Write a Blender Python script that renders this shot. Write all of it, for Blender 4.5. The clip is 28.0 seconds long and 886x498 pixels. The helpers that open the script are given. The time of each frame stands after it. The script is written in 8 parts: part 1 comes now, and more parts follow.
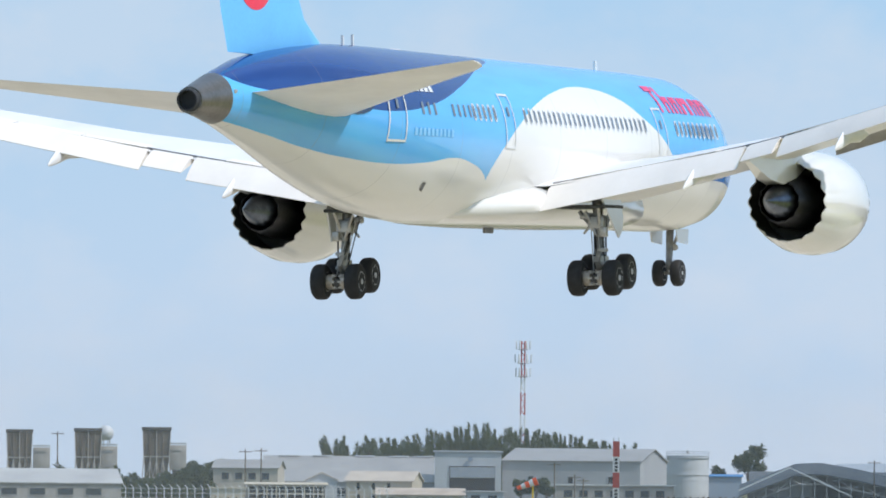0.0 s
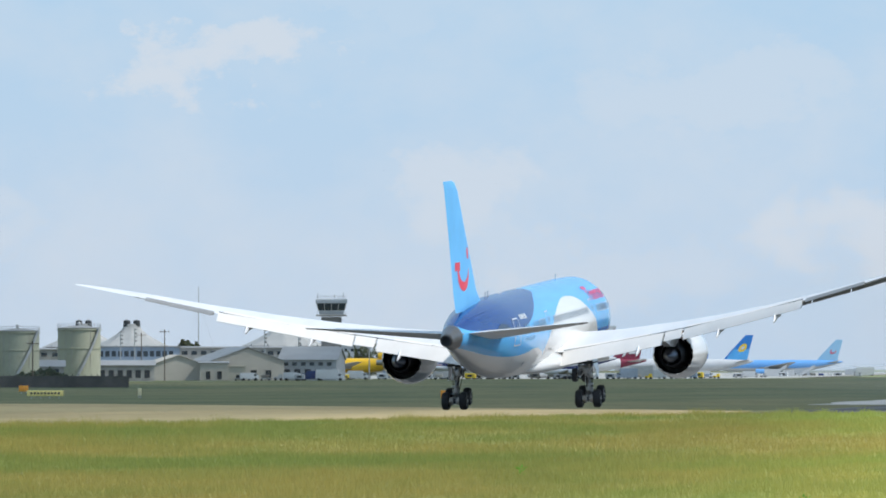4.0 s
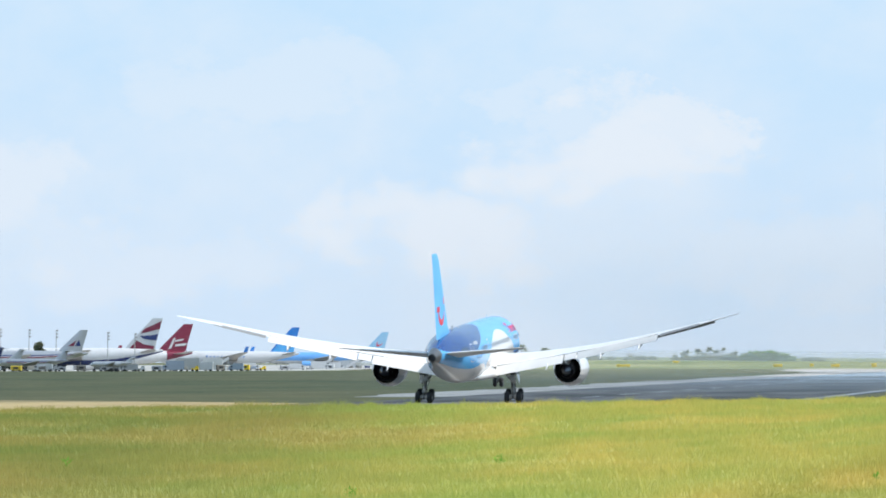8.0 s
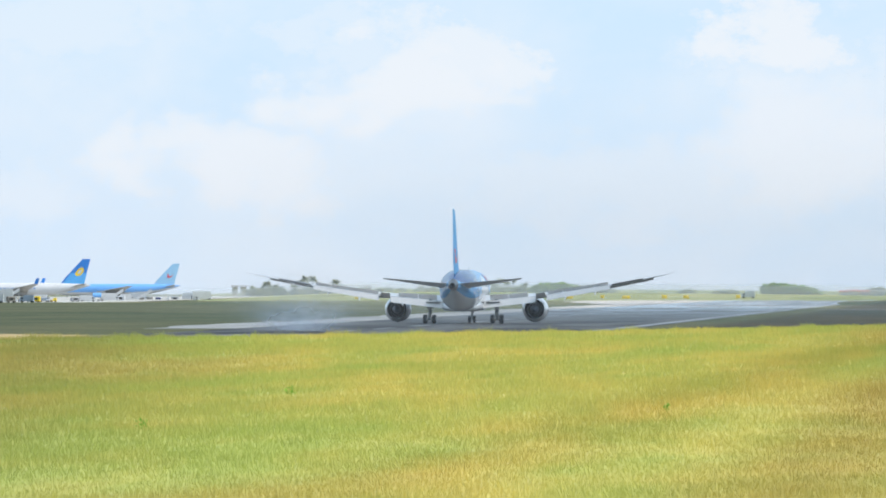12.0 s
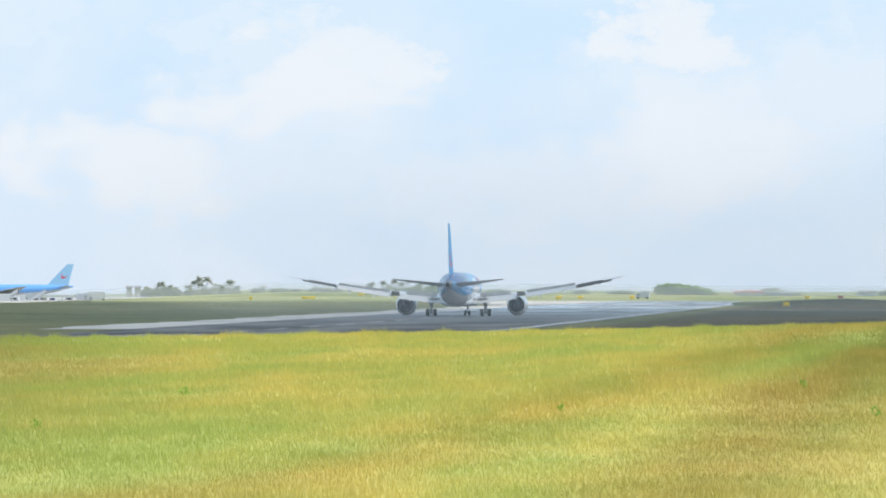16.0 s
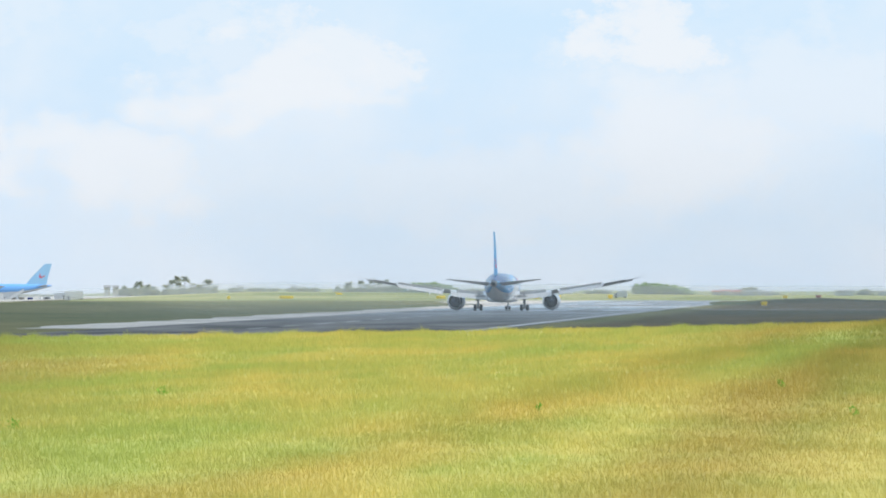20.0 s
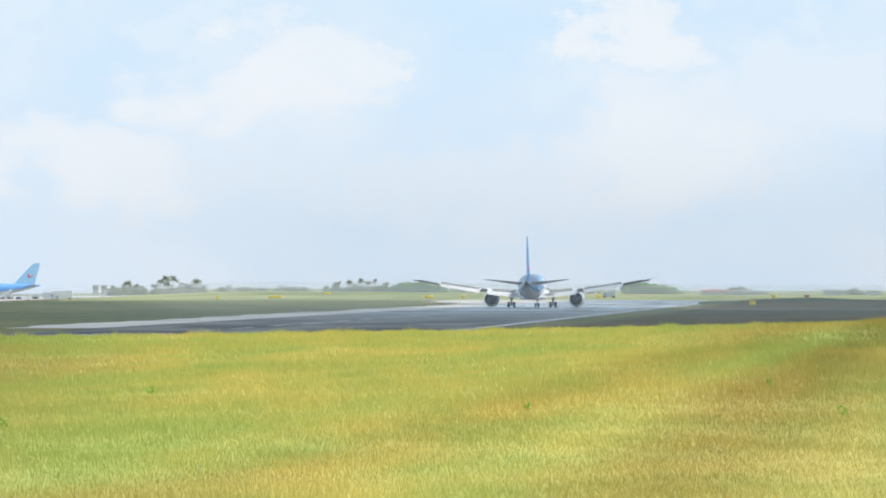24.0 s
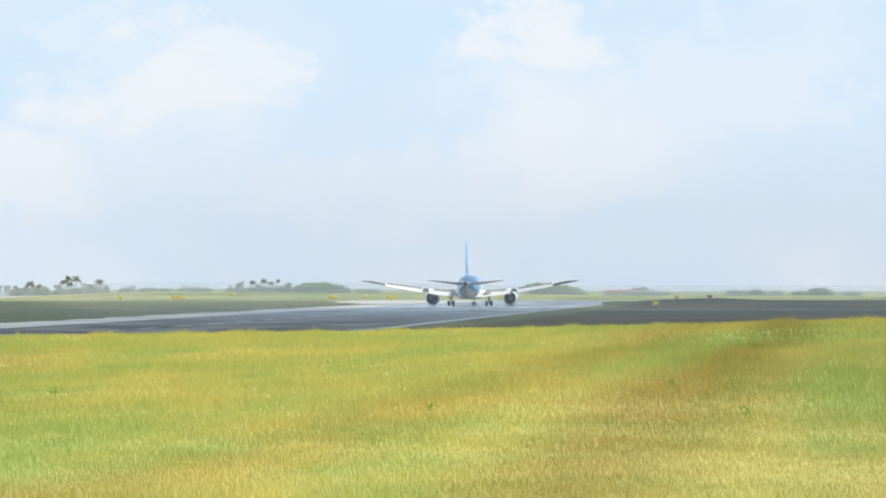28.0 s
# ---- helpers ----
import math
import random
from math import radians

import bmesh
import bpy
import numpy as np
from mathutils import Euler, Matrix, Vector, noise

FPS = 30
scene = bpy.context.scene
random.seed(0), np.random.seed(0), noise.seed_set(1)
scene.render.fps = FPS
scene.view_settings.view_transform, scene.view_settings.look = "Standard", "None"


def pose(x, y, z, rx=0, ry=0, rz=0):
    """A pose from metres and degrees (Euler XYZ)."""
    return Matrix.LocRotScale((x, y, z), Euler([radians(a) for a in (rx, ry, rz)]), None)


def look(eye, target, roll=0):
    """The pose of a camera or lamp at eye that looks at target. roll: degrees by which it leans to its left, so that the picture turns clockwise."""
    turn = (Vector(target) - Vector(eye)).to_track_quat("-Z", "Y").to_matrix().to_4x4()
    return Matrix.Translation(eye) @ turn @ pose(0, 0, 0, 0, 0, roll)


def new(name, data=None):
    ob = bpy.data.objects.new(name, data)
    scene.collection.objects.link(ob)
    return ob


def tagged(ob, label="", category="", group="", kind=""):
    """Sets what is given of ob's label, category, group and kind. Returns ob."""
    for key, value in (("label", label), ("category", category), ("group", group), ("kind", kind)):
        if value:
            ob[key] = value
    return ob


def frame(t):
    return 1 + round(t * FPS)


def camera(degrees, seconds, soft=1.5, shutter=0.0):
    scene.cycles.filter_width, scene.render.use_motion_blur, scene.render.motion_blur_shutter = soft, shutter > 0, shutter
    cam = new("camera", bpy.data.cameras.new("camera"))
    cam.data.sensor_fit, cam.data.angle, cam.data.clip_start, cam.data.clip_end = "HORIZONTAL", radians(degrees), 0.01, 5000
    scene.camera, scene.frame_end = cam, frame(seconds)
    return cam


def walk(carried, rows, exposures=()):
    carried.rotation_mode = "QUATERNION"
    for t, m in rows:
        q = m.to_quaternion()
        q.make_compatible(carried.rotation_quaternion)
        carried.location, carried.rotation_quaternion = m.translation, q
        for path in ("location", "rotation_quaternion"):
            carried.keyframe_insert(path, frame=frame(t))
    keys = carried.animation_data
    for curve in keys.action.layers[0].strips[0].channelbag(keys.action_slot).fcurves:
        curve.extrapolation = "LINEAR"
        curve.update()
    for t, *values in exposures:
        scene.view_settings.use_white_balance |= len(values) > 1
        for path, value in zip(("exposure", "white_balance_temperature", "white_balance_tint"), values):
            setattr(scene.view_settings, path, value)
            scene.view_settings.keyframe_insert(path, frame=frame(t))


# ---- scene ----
# Camera on a grassy bank, panning after the landing aircraft. Bearings are degrees left of the runway's line.
cam = camera(6.383, 28.0, soft=1.8)
EYE = (0.0, 0.0, 6.0)
PAN = [
    (0, 17.148, 1.650, -0.5), (0.1, 16.59, 1.511, -0.5), (0.5, 14.968, 1.430, -0.5), (1, 13.639, 1.434, -0.5), (1.5, 12.502, 1.182, -0.5),
    (2, 11.370, 1.092, -0.5), (2.5, 10.571, 1.100, -0.3), (4.5, 8.651, 0.713, 0), (5, 8.256, 0.713, 0),
    (5.5, 7.682, 0.713, 0), (6, 7.197, 0.713, 0), (6.5, 6.907, 0.717, 0), (7, 6.467, 0.725, 0), (7.5, 6.125, 0.729, 0),
    (8, 5.754, 0.729, 0), (8.5, 5.395, 0.640, 0), (9, 5.395, 0.224, 0), (9.5, 5.086, 0.228, 0), (10, 5.106, 0.224, 0),
    (10.5, 5.098, 0.228, 0), (11, 4.792, 0.228, 0), (11.5, 4.507, 0.232, 0), (12, 4.246, 0.236, 0), (12.5, 4.034, 0.236, 0),
    (13, 3.953, 0.236, 0), (13.5, 3.790, 0.236, 0), (15.5, 3.501, 0.236, 0), (16, 3.484, 0.240, 0), (16.5, 3.366, 0.240, 0),
    (17, 3.325, 0.236, 0), (18, 3.313, 0.236, 0), (19.5, 3.325, 0.236, 0), (20, 3.325, 0.236, 0), (20.5, 3.244, 0.236, 0),
    (21.5, 3.232, 0.245, 0), (23.5, 3.240, 0.232, 0), (25, 3.244, 0.236, 0), (25.5, 3.244, 0.236, 0), (26, 3.191, 0.232, 0),
    (26.5, 2.987, 0.232, 0), (27, 2.567, 0.232, 0), (27.5, 2.543, 0.240, 0), (28, 2.543, 0.236, 0)]
walk(cam, [(t, pose(*EYE, 90 + tilt, roll, yaw)) for t, yaw, tilt, roll in PAN],
     exposures=[(0, -0.15, 6050, 12), (2.5, -0.32, 6060, 10), (4.5, -0.10, 6100, 10), (6.5, 0.04, 6140, 10), (8.0, 0.11, 6180, 10), (9.0, 0.12, 6230, 10), (10.5, 0.19, 6380, 11), (28, 0.18, 6480, 11)])
# ---- world, sun ----
SUN_AZ, SUN_EL = 97.0, 52.0      # degrees clockwise from the runway's line, and above the horizon
world = bpy.data.worlds.new("sky")
scene.world = world
world.use_nodes = True
wn, wl = world.node_tree.nodes, world.node_tree.links
wn.clear()
w_out = wn.new("ShaderNodeOutputWorld")
w_bg = wn.new("ShaderNodeBackground")
w_sky = wn.new("ShaderNodeTexSky")
w_sky.sky_type, w_sky.sun_disc = "NISHITA", False
w_sky.sun_elevation, w_sky.sun_rotation = radians(SUN_EL), radians(SUN_AZ)
w_sky.air_density, w_sky.dust_density, w_sky.ozone_density = 1.0, 1.2, 1.5
w_bg.inputs["Strength"].default_value = 0.16
w_co = wn.new("ShaderNodeTexCoord")
w_map = wn.new("ShaderNodeMapping")
w_map.inputs["Scale"].default_value = (1, 1, 1.45)
w_map.inputs["Location"].default_value = (0.37, 0.11, 0.05)
w_noise = wn.new("ShaderNodeTexNoise")
w_noise.inputs["Scale"].default_value = 34
w_noise.inputs["Detail"].default_value = 7
w_noise.inputs["Roughness"].default_value = 0.58
w_mix = wn.new("ShaderNodeMixRGB")
w_mix.inputs["Color2"].default_value = (5.5, 5.3, 5.1, 1)


def w_math(op, a, b=0.0, c=0.0):
    k = wn.new("ShaderNodeMath")
    k.operation = op
    for i, v in enumerate((a, b, c)):
        if isinstance(v, (int, float)):
            k.inputs[i].default_value = v
        else:
            wl.new(v, k.inputs[i])
    return k.outputs["Value"]


# heaped clouds: bearing right of the runway's line, elevation, half-width, half-height (degrees) and density, with billowing edges
CLOUDS = ((-4.35, 1.38, 0.95, 0.42, 1.0), (-4.0, 1.62, 0.55, 0.22, 0.9), (-5.75, 0.85, 0.75, 0.40, 0.9), (-5.0, 1.75, 0.5, 0.2, 0.5), (-1.75, 1.05, 1.0, 0.62, 0.85), (-0.6, 1.5, 0.8, 0.5, 0.6),
          (-1.9, 1.9, 0.45, 0.28, 1.0), (-2.6, 0.6, 1.2, 0.3, 0.5), (-6.9, 1.9, 1.1, 0.35, 0.55), (-8.7, 1.05, 0.75, 0.45, 0.75), (-7.6, 0.6, 1.2, 0.28, 0.5), (-10.65, 2.1, 0.72, 0.26, 1.0),
          (-12.8, 1.05, 1.0, 0.28, 0.6), (-9.6, 2.6, 1.0, 0.2, 0.35), (-19.6, 3.2, 1.2, 0.5, 0.5), (-15.5, 2.6, 1.4, 0.3, 0.25))
w_sep = wn.new("ShaderNodeSeparateXYZ")
wl.new(w_co.outputs["Generated"], w_sep.inputs["Vector"])
wl.new(w_co.outputs["Generated"], w_map.inputs["Vector"])
wl.new(w_map.outputs["Vector"], w_noise.inputs["Vector"])
w_puff = wn.new("ShaderNodeTexNoise")
w_puff.inputs["Scale"].default_value, w_puff.inputs["Detail"].default_value, w_puff.inputs["Roughness"].default_value = 52, 9, 0.66
wl.new(w_map.outputs["Vector"], w_puff.inputs["Vector"])
w_tint = wn.new("ShaderNodeSeparateXYZ")
wl.new(w_puff.outputs["Color"], w_tint.inputs["Vector"])
w_az = w_math("MULTIPLY", w_math("ARCTAN2", w_sep.outputs["X"], w_sep.outputs["Y"]), 57.2958)
w_el = w_math("MULTIPLY", w_math("ARCSINE", w_sep.outputs["Z"]), 57.2958)
w_az = w_math("ADD", w_az, w_math("MULTIPLY_ADD", w_tint.outputs["X"], 3.6, -1.8))
w_el = w_math("ADD", w_el, w_math("MULTIPLY_ADD", w_tint.outputs["Y"], 1.7, -0.85))
w_sum = 0.0
for c_az, c_el, c_w, c_h, c_d in CLOUDS:
    c_x = w_math("MULTIPLY_ADD", w_az, 1 / c_w, -c_az / c_w)
    c_y = w_math("MULTIPLY_ADD", w_el, 1 / c_h, -c_el / c_h)
    c_r = w_math("ADD", w_math("MULTIPLY", c_x, c_x), w_math("MULTIPLY", c_y, c_y))
    c_in = wn.new("ShaderNodeMapRange")
    c_in.interpolation_type = "SMOOTHSTEP"
    c_in.inputs["From Min"].default_value, c_in.inputs["From Max"].default_value = 1.7, 0.1
    c_in.inputs["To Min"].default_value, c_in.inputs["To Max"].default_value = 0.0, c_d * 0.56
    wl.new(c_r, c_in.inputs["Value"])
    w_sum = w_math("MAXIMUM", w_sum, c_in.outputs["Result"])
# thin cloud everywhere between the heaps
w_thin = wn.new("ShaderNodeMapRange")
w_thin.inputs["From Min"].default_value, w_thin.inputs["From Max"].default_value = 0.40, 0.68
w_thin.inputs["To Min"].default_value, w_thin.inputs["To Max"].default_value = 0.0, 0.34
wl.new(w_noise.outputs["Fac"], w_thin.inputs["Value"])
wl.new(w_math("MAXIMUM", w_sum, w_thin.outputs["Result"]), w_mix.inputs["Fac"])
# bright blue haze low over the horizon, blending into the clear sky above
w_haze = wn.new("ShaderNodeValToRGB")
w_haze.color_ramp.elements[0].position, w_haze.color_ramp.elements[0].color = 0.0, (4.05, 4.82, 5.66, 1)
w_haze.color_ramp.elements[1].position, w_haze.color_ramp.elements[1].color = 0.075, (2.75, 4.3, 5.65, 1)
w_low = wn.new("ShaderNodeMapRange")
w_low.inputs["From Min"].default_value, w_low.inputs["From Max"].default_value = 0.06, 0.45
w_low.inputs["To Min"].default_value, w_low.inputs["To Max"].default_value = 0.9, 0.62
w_blend = wn.new("ShaderNodeMixRGB")
wl.new(w_sep.outputs["Z"], w_haze.inputs["Fac"])
wl.new(w_sep.outputs["Z"], w_low.inputs["Value"])
wl.new(w_low.outputs["Result"], w_blend.inputs["Fac"])
wl.new(w_sky.outputs["Color"], w_blend.inputs["Color1"])
wl.new(w_haze.outputs["Color"], w_blend.inputs["Color2"])
wl.new(w_blend.outputs["Color"], w_mix.inputs["Color1"])
wl.new(w_mix.outputs["Color"], w_bg.inputs["Color"])
wl.new(w_bg.outputs["Background"], w_out.inputs["Surface"])

sun = new("sun", bpy.data.lights.new("sun", "SUN"))
sun.data.energy, sun.data.angle, sun.data.color = 3.8, radians(0.53), (1.0, 0.95, 0.87)
_az, _el = radians(SUN_AZ), radians(SUN_EL)
sun.matrix_basis = look((0, 0, 0), (-math.sin(_az) * math.cos(_el), -math.cos(_az) * math.cos(_el), -math.sin(_el)))
# ---- building tools ----
UNIT = 14060.0                    # survey units in a radian


def site(u, dist, z=None):
    """The place dist metres from the camera, u survey units right of the western zero mark; the runway's line lies at 1600."""
    a = (1600.0 - u) / UNIT
    x, y = -dist * math.sin(a), dist * math.cos(a)
    return Vector((x, y, ground_z(x, y) if z is None else z))


def up(e, dist):
    """The height of what stands e survey units above the camera's level at that distance."""
    return 6.0 + e * dist / UNIT


def turn_at(u):
    """The turn, in degrees, of a thing whose front faces the camera."""
    return math.degrees((1600.0 - u) / UNIT)


def smooth(a, b, x):
    k = min(1.0, max(0.0, (x - a) / (b - a)))
    return k * k * (3 - 2 * k)


def lerp(x, xs, ys):
    return float(np.interp(x, xs, ys))


def ground_z(x, y):
    """Height of the ground: a grassy bank round the camera, a level airfield, and a slight roll far off."""
    d = math.hypot(x, y)
    a = math.atan2(-x, y)
    edge = 330.0 if x >= 0 else min(330.0, 45.0 / max(1e-4, math.sin(min(max(a, 0), math.pi - max(a, 0)))))
    dip = lerp(a, (-0.02, 0.0, 0.051, 0.106, 0.143, 0.2, 0.254, 0.35), (53, 60, 76, 87, 91, 103, 106, 112))
    crest = 6.0 - 0.28 - dip * edge / UNIT
    bank = 4.0 + (crest - 4.0) * smooth(40, edge, d)
    bank += 0.10 * math.sin(x * 0.09 + 1.2) * math.sin(y * 0.045) * smooth(60, 120, d) * (1 - smooth(edge - 80, edge, d))
    bank *= 1 - smooth(edge + 1, edge + (45 if a > 0.136 else 70), d)
    far = -2.0 * smooth(1900, 3400, d) if y > 0 else 0.0
    rise = lerp(a, (-0.02, 0.02, 0.05, 0.082, 0.1055), (-0.25, -0.15, 0.9, 1.5, -2.0))
    if y > 0:
        far = -0.2 * smooth(1500, 2500, d) + (rise + 0.2) * smooth(2500, 3650, d)
        if a > 0.1055:
            far = -2.0 * smooth(1900, 3400, d)
        # a low swell beside the runway's far end
        far += (0.25 * smooth(-50, -40, x) + 0.95 * math.exp(-((x + 27) / 15) ** 2)) * smooth(1950, 2330, d) * (1 - smooth(2450, 2750, d)) if x > -50 else 0.0
    return bank + far


def place(name, data, m=None, parent=None):
    ob = new(name, data)
    ob.parent = parent
    if m is not None:
        ob.matrix_basis = m
    return ob


def to_mesh(name, bm, material, sharp=38):
    me = bpy.data.meshes.new(name)
    bmesh.ops.recalc_face_normals(bm, faces=bm.faces[:])
    bm.to_mesh(me)
    bm.free()
    for m in (material if isinstance(material, (list, tuple)) else [material]):
        me.materials.append(m)
    if sharp:
        me.polygons.foreach_set("use_smooth", [True] * len(me.polygons))
        me.set_sharp_from_angle(angle=radians(sharp))
    return me


def part(name, bm, material, parent, label="", sharp=38):
    """Links a bmesh as one mesh object under a thing or a part."""
    ob = place(name, to_mesh(name, bm, material, sharp), None, parent)
    return tagged(ob, label) if label else ob


def thing(name, m, label, category, group="", kind=""):
    return tagged(place(name, None, m), label, category, group, kind)


def box(bm, c, s, rz=0.0, bevel=0.0):
    """A box of size s centred at c, turned rz degrees."""
    r = bmesh.ops.create_cube(bm, size=1.0, matrix=Matrix.Translation(c) @ pose(0, 0, 0, 0, 0, rz) @ Matrix.Diagonal((*s, 1)))
    if bevel:
        es = list({e for v in r["verts"] for e in v.link_edges})
        bmesh.ops.bevel(bm, geom=es, offset=bevel, segments=2, affect="EDGES", profile=0.5)
    return bm


def boxed(c, s, rz=0.0, bevel=0.0):
    return box(bmesh.new(), c, s, rz, bevel)


def loft(rings, bm=None, caps=True, closed=True):
    """A skin through rings of equally many points."""
    bm = bm or bmesh.new()
    vs = [[bm.verts.new(p) for p in r] for r in rings]
    n = len(rings[0])
    for a, b in zip(vs, vs[1:]):
        for i in range(n if closed else n - 1):
            j = (i + 1) % n
            bm.faces.new((a[i], a[j], b[j], b[i]))
    if caps:
        bm.faces.new(vs[0][::-1])
        bm.faces.new(vs[-1])
    return bm


def tube(p0, p1, r0, r1=None, n=10, bm=None):
    """A tapered rod from p0 to p1."""
    p0, p1 = Vector(p0), Vector(p1)
    r1 = r0 if r1 is None else r1
    q = (p1 - p0).to_track_quat("Z", "Y").to_matrix()
    ring = lambda p, r: [p + q @ Vector((r * math.cos(k * math.tau / n), r * math.sin(k * math.tau / n), 0)) for k in range(n)]
    return loft([ring(p0, r0), ring(p1, r1)], bm)


def lathe(profile, n=32, axis="y", centre=(0, 0, 0), caps=True, jag=None, bm=None):
    """A turned form: profile of (along, radius); jag: rounded teeth (ring indices, depth, how many)."""
    cx, cy, cz = centre
    rings = []
    for k, (s, r) in enumerate(profile):
        ring = []
        for i in range(n):
            a = i * math.tau / n
            d = s + (jag[1] * (1 - abs(math.cos(i * math.pi * jag[2] / n)) ** 1.4) if jag and k in jag[0] else 0)
            u, v = r * math.cos(a), r * math.sin(a)
            ring.append((cx + u, cy + d, cz + v) if axis == "y" else (cx + d, cy + u, cz + v) if axis == "x" else (cx + u, cy + v, cz + d))
        rings.append(ring)
    return loft(rings, bm, caps)


def raw_mesh(name, verts, faces_n, material, corners=3):
    """A mesh of loose triangles or quads out of one vertex array (each face has its own corners)."""
    me = bpy.data.meshes.new(name)
    n = len(verts)
    me.vertices.add(n)
    me.vertices.foreach_set("co", np.asarray(verts, dtype=np.float32).ravel())
    me.loops.add(n)
    me.loops.foreach_set("vertex_index", np.arange(n, dtype=np.int32))
    me.polygons.add(n // corners)
    me.polygons.foreach_set("loop_start", np.arange(0, n, corners, dtype=np.int32))
    me.update(calc_edges=True)
    me.materials.append(material)
    return me


# ---- materials ----
def nodes_of(name):
    m = bpy.data.materials.new(name)
    m.use_nodes = True
    return m, m.node_tree.nodes, m.node_tree.links, m.node_tree.nodes["Principled BSDF"]


def surface(name, color, rough=0.5, metal=0.0, var=0.12, scale=2.0, fine=20.0, bump=0.0, coat=0.0, stretch=(1, 1, 1), second=None, per_piece=0.0):
    """A base colour with broad stains and fine grain, on the object's own coordinates in metres."""
    m, n, l, p = nodes_of(name)
    co, mp = n.new("ShaderNodeTexCoord"), n.new("ShaderNodeMapping")
    mp.inputs["Scale"].default_value = stretch
    l.new(co.outputs["Object"], mp.inputs["Vector"])
    a, b = n.new("ShaderNodeTexNoise"), n.new("ShaderNodeTexNoise")
    a.inputs["Scale"].default_value, b.inputs["Scale"].default_value = scale, fine
    a.inputs["Detail"].default_value, b.inputs["Detail"].default_value = 5, 3
    for t in (a, b):
        l.new(mp.outputs["Vector"], t.inputs["Vector"])
    lo = [max(0, c * (1 - var)) for c in color]
    hi = list(second) if second else [min(1, c * (1 + var)) for c in color]
    ramp = n.new("ShaderNodeValToRGB")
    ramp.color_ramp.elements[0].position, ramp.color_ramp.elements[1].position = 0.3, 0.7
    ramp.color_ramp.elements[0].color, ramp.color_ramp.elements[1].color = (*lo, 1), (*hi, 1)
    l.new(a.outputs["Fac"], ramp.inputs["Fac"])
    grain = n.new("ShaderNodeMixRGB")
    grain.blend_type = "OVERLAY"
    grain.inputs["Fac"].default_value = min(0.6, var * 1.5)
    l.new(ramp.outputs["Color"], grain.inputs["Color1"])
    l.new(b.outputs["Fac"], grain.inputs["Color2"])
    last = grain.outputs["Color"]
    if per_piece:
        info, hsv, mr = n.new("ShaderNodeObjectInfo"), n.new("ShaderNodeHueSaturation"), n.new("ShaderNodeMapRange")
        mr.inputs["To Min"].default_value, mr.inputs["To Max"].default_value = 1 - per_piece, 1 + per_piece
        l.new(info.outputs["Random"], mr.inputs["Value"])
        l.new(mr.outputs["Result"], hsv.inputs["Value"])
        l.new(last, hsv.inputs["Color"])
        last = hsv.outputs["Color"]
    l.new(last, p.inputs["Base Color"])
    p.inputs["Roughness"].default_value, p.inputs["Metallic"].default_value = rough, metal
    if coat:
        p.inputs["Coat Weight"].default_value, p.inputs["Coat Roughness"].default_value = coat, 0.06
    if bump:
        bp = n.new("ShaderNodeBump")
        bp.inputs["Strength"].default_value = bump
        l.new(b.outputs["Fac"], bp.inputs["Height"])
        l.new(bp.outputs["Normal"], p.inputs["Normal"])
    return m


PAINT_WHITE = surface("white_paint", (0.78, 0.77, 0.75), 0.28, var=0.05, scale=0.6, fine=9, coat=0.9)
WING_WHITE = surface("wing_paint", (0.77, 0.76, 0.75), 0.4, var=0.07, scale=0.5, fine=6, stretch=(1, 0.3, 1))
AILERON_GREY = surface("aileron_grey", (0.27, 0.265, 0.255), 0.45, var=0.12, scale=0.7, fine=8)
# flap paint with the warm bounce from the grass put into its colour
FLAP_PALE = surface("bounce_warmed_flap_paint", (0.78, 0.735, 0.68), 0.5, var=0.05, scale=0.7, fine=6, stretch=(1, 0.3, 1))
WING_GREY = surface("wing_grey", (0.36, 0.35, 0.33), 0.45, var=0.12, scale=0.7, fine=8)
STAB_GREY = surface("stabilizer_paint", (0.80, 0.785, 0.76), 0.4, var=0.08, scale=0.6, fine=8)
LIGHT_BLUE = surface("light_blue_paint", (0.09, 0.42, 0.84), 0.25, var=0.06, scale=0.6, fine=9, coat=0.7)
FIN_BLUE = surface("fin_blue_paint", (0.16, 0.49, 0.85), 0.55, var=0.06, scale=0.6, fine=9)
# spoilers: pale and warm, with ground bounce put into the base colour
SPOILER_WARM = surface("bounce_warmed_spoiler_paint", (0.86, 0.80, 0.74), 0.55, var=0.08, scale=0.7, fine=6)
RED_PAINT = surface("red_paint", (0.78, 0.025, 0.06), 0.3, var=0.06)
PINK_PAINT = surface("pink_red_paint", (0.75, 0.03, 0.16), 0.3, var=0.06)
BARE_METAL = surface("bare_metal", (0.42, 0.40, 0.37), 0.32, 0.9, var=0.15, scale=3)
TAIL_METAL = surface("bare_tail_metal", (0.20, 0.19, 0.18), 0.35, 0.75, var=0.2, scale=1.5, fine=9)
DARK_METAL = surface("dark_hot_metal", (0.045, 0.045, 0.05), 0.42, 0.8, var=0.3, scale=4)
STEEL_BLUE = surface("heat_blued_steel", (0.12, 0.14, 0.18), 0.3, 0.9, var=0.25, scale=3)
BLACK = surface("black_lining", (0.04, 0.044, 0.046), 0.6, var=0.2)
RUBBER = surface("tyre_rubber", (0.016, 0.016, 0.017), 0.75, var=0.3, scale=5)
GEAR_GREY = surface("gear_grey", (0.23, 0.23, 0.23), 0.4, 0.3, var=0.25, scale=6)
RIM_GREY = surface("wheel_rim", (0.5, 0.48, 0.44), 0.35, 0.6, var=0.2, scale=8)
WINDOW_DARK = surface("cabin_window", (0.17, 0.20, 0.25), 0.08, var=0.1)
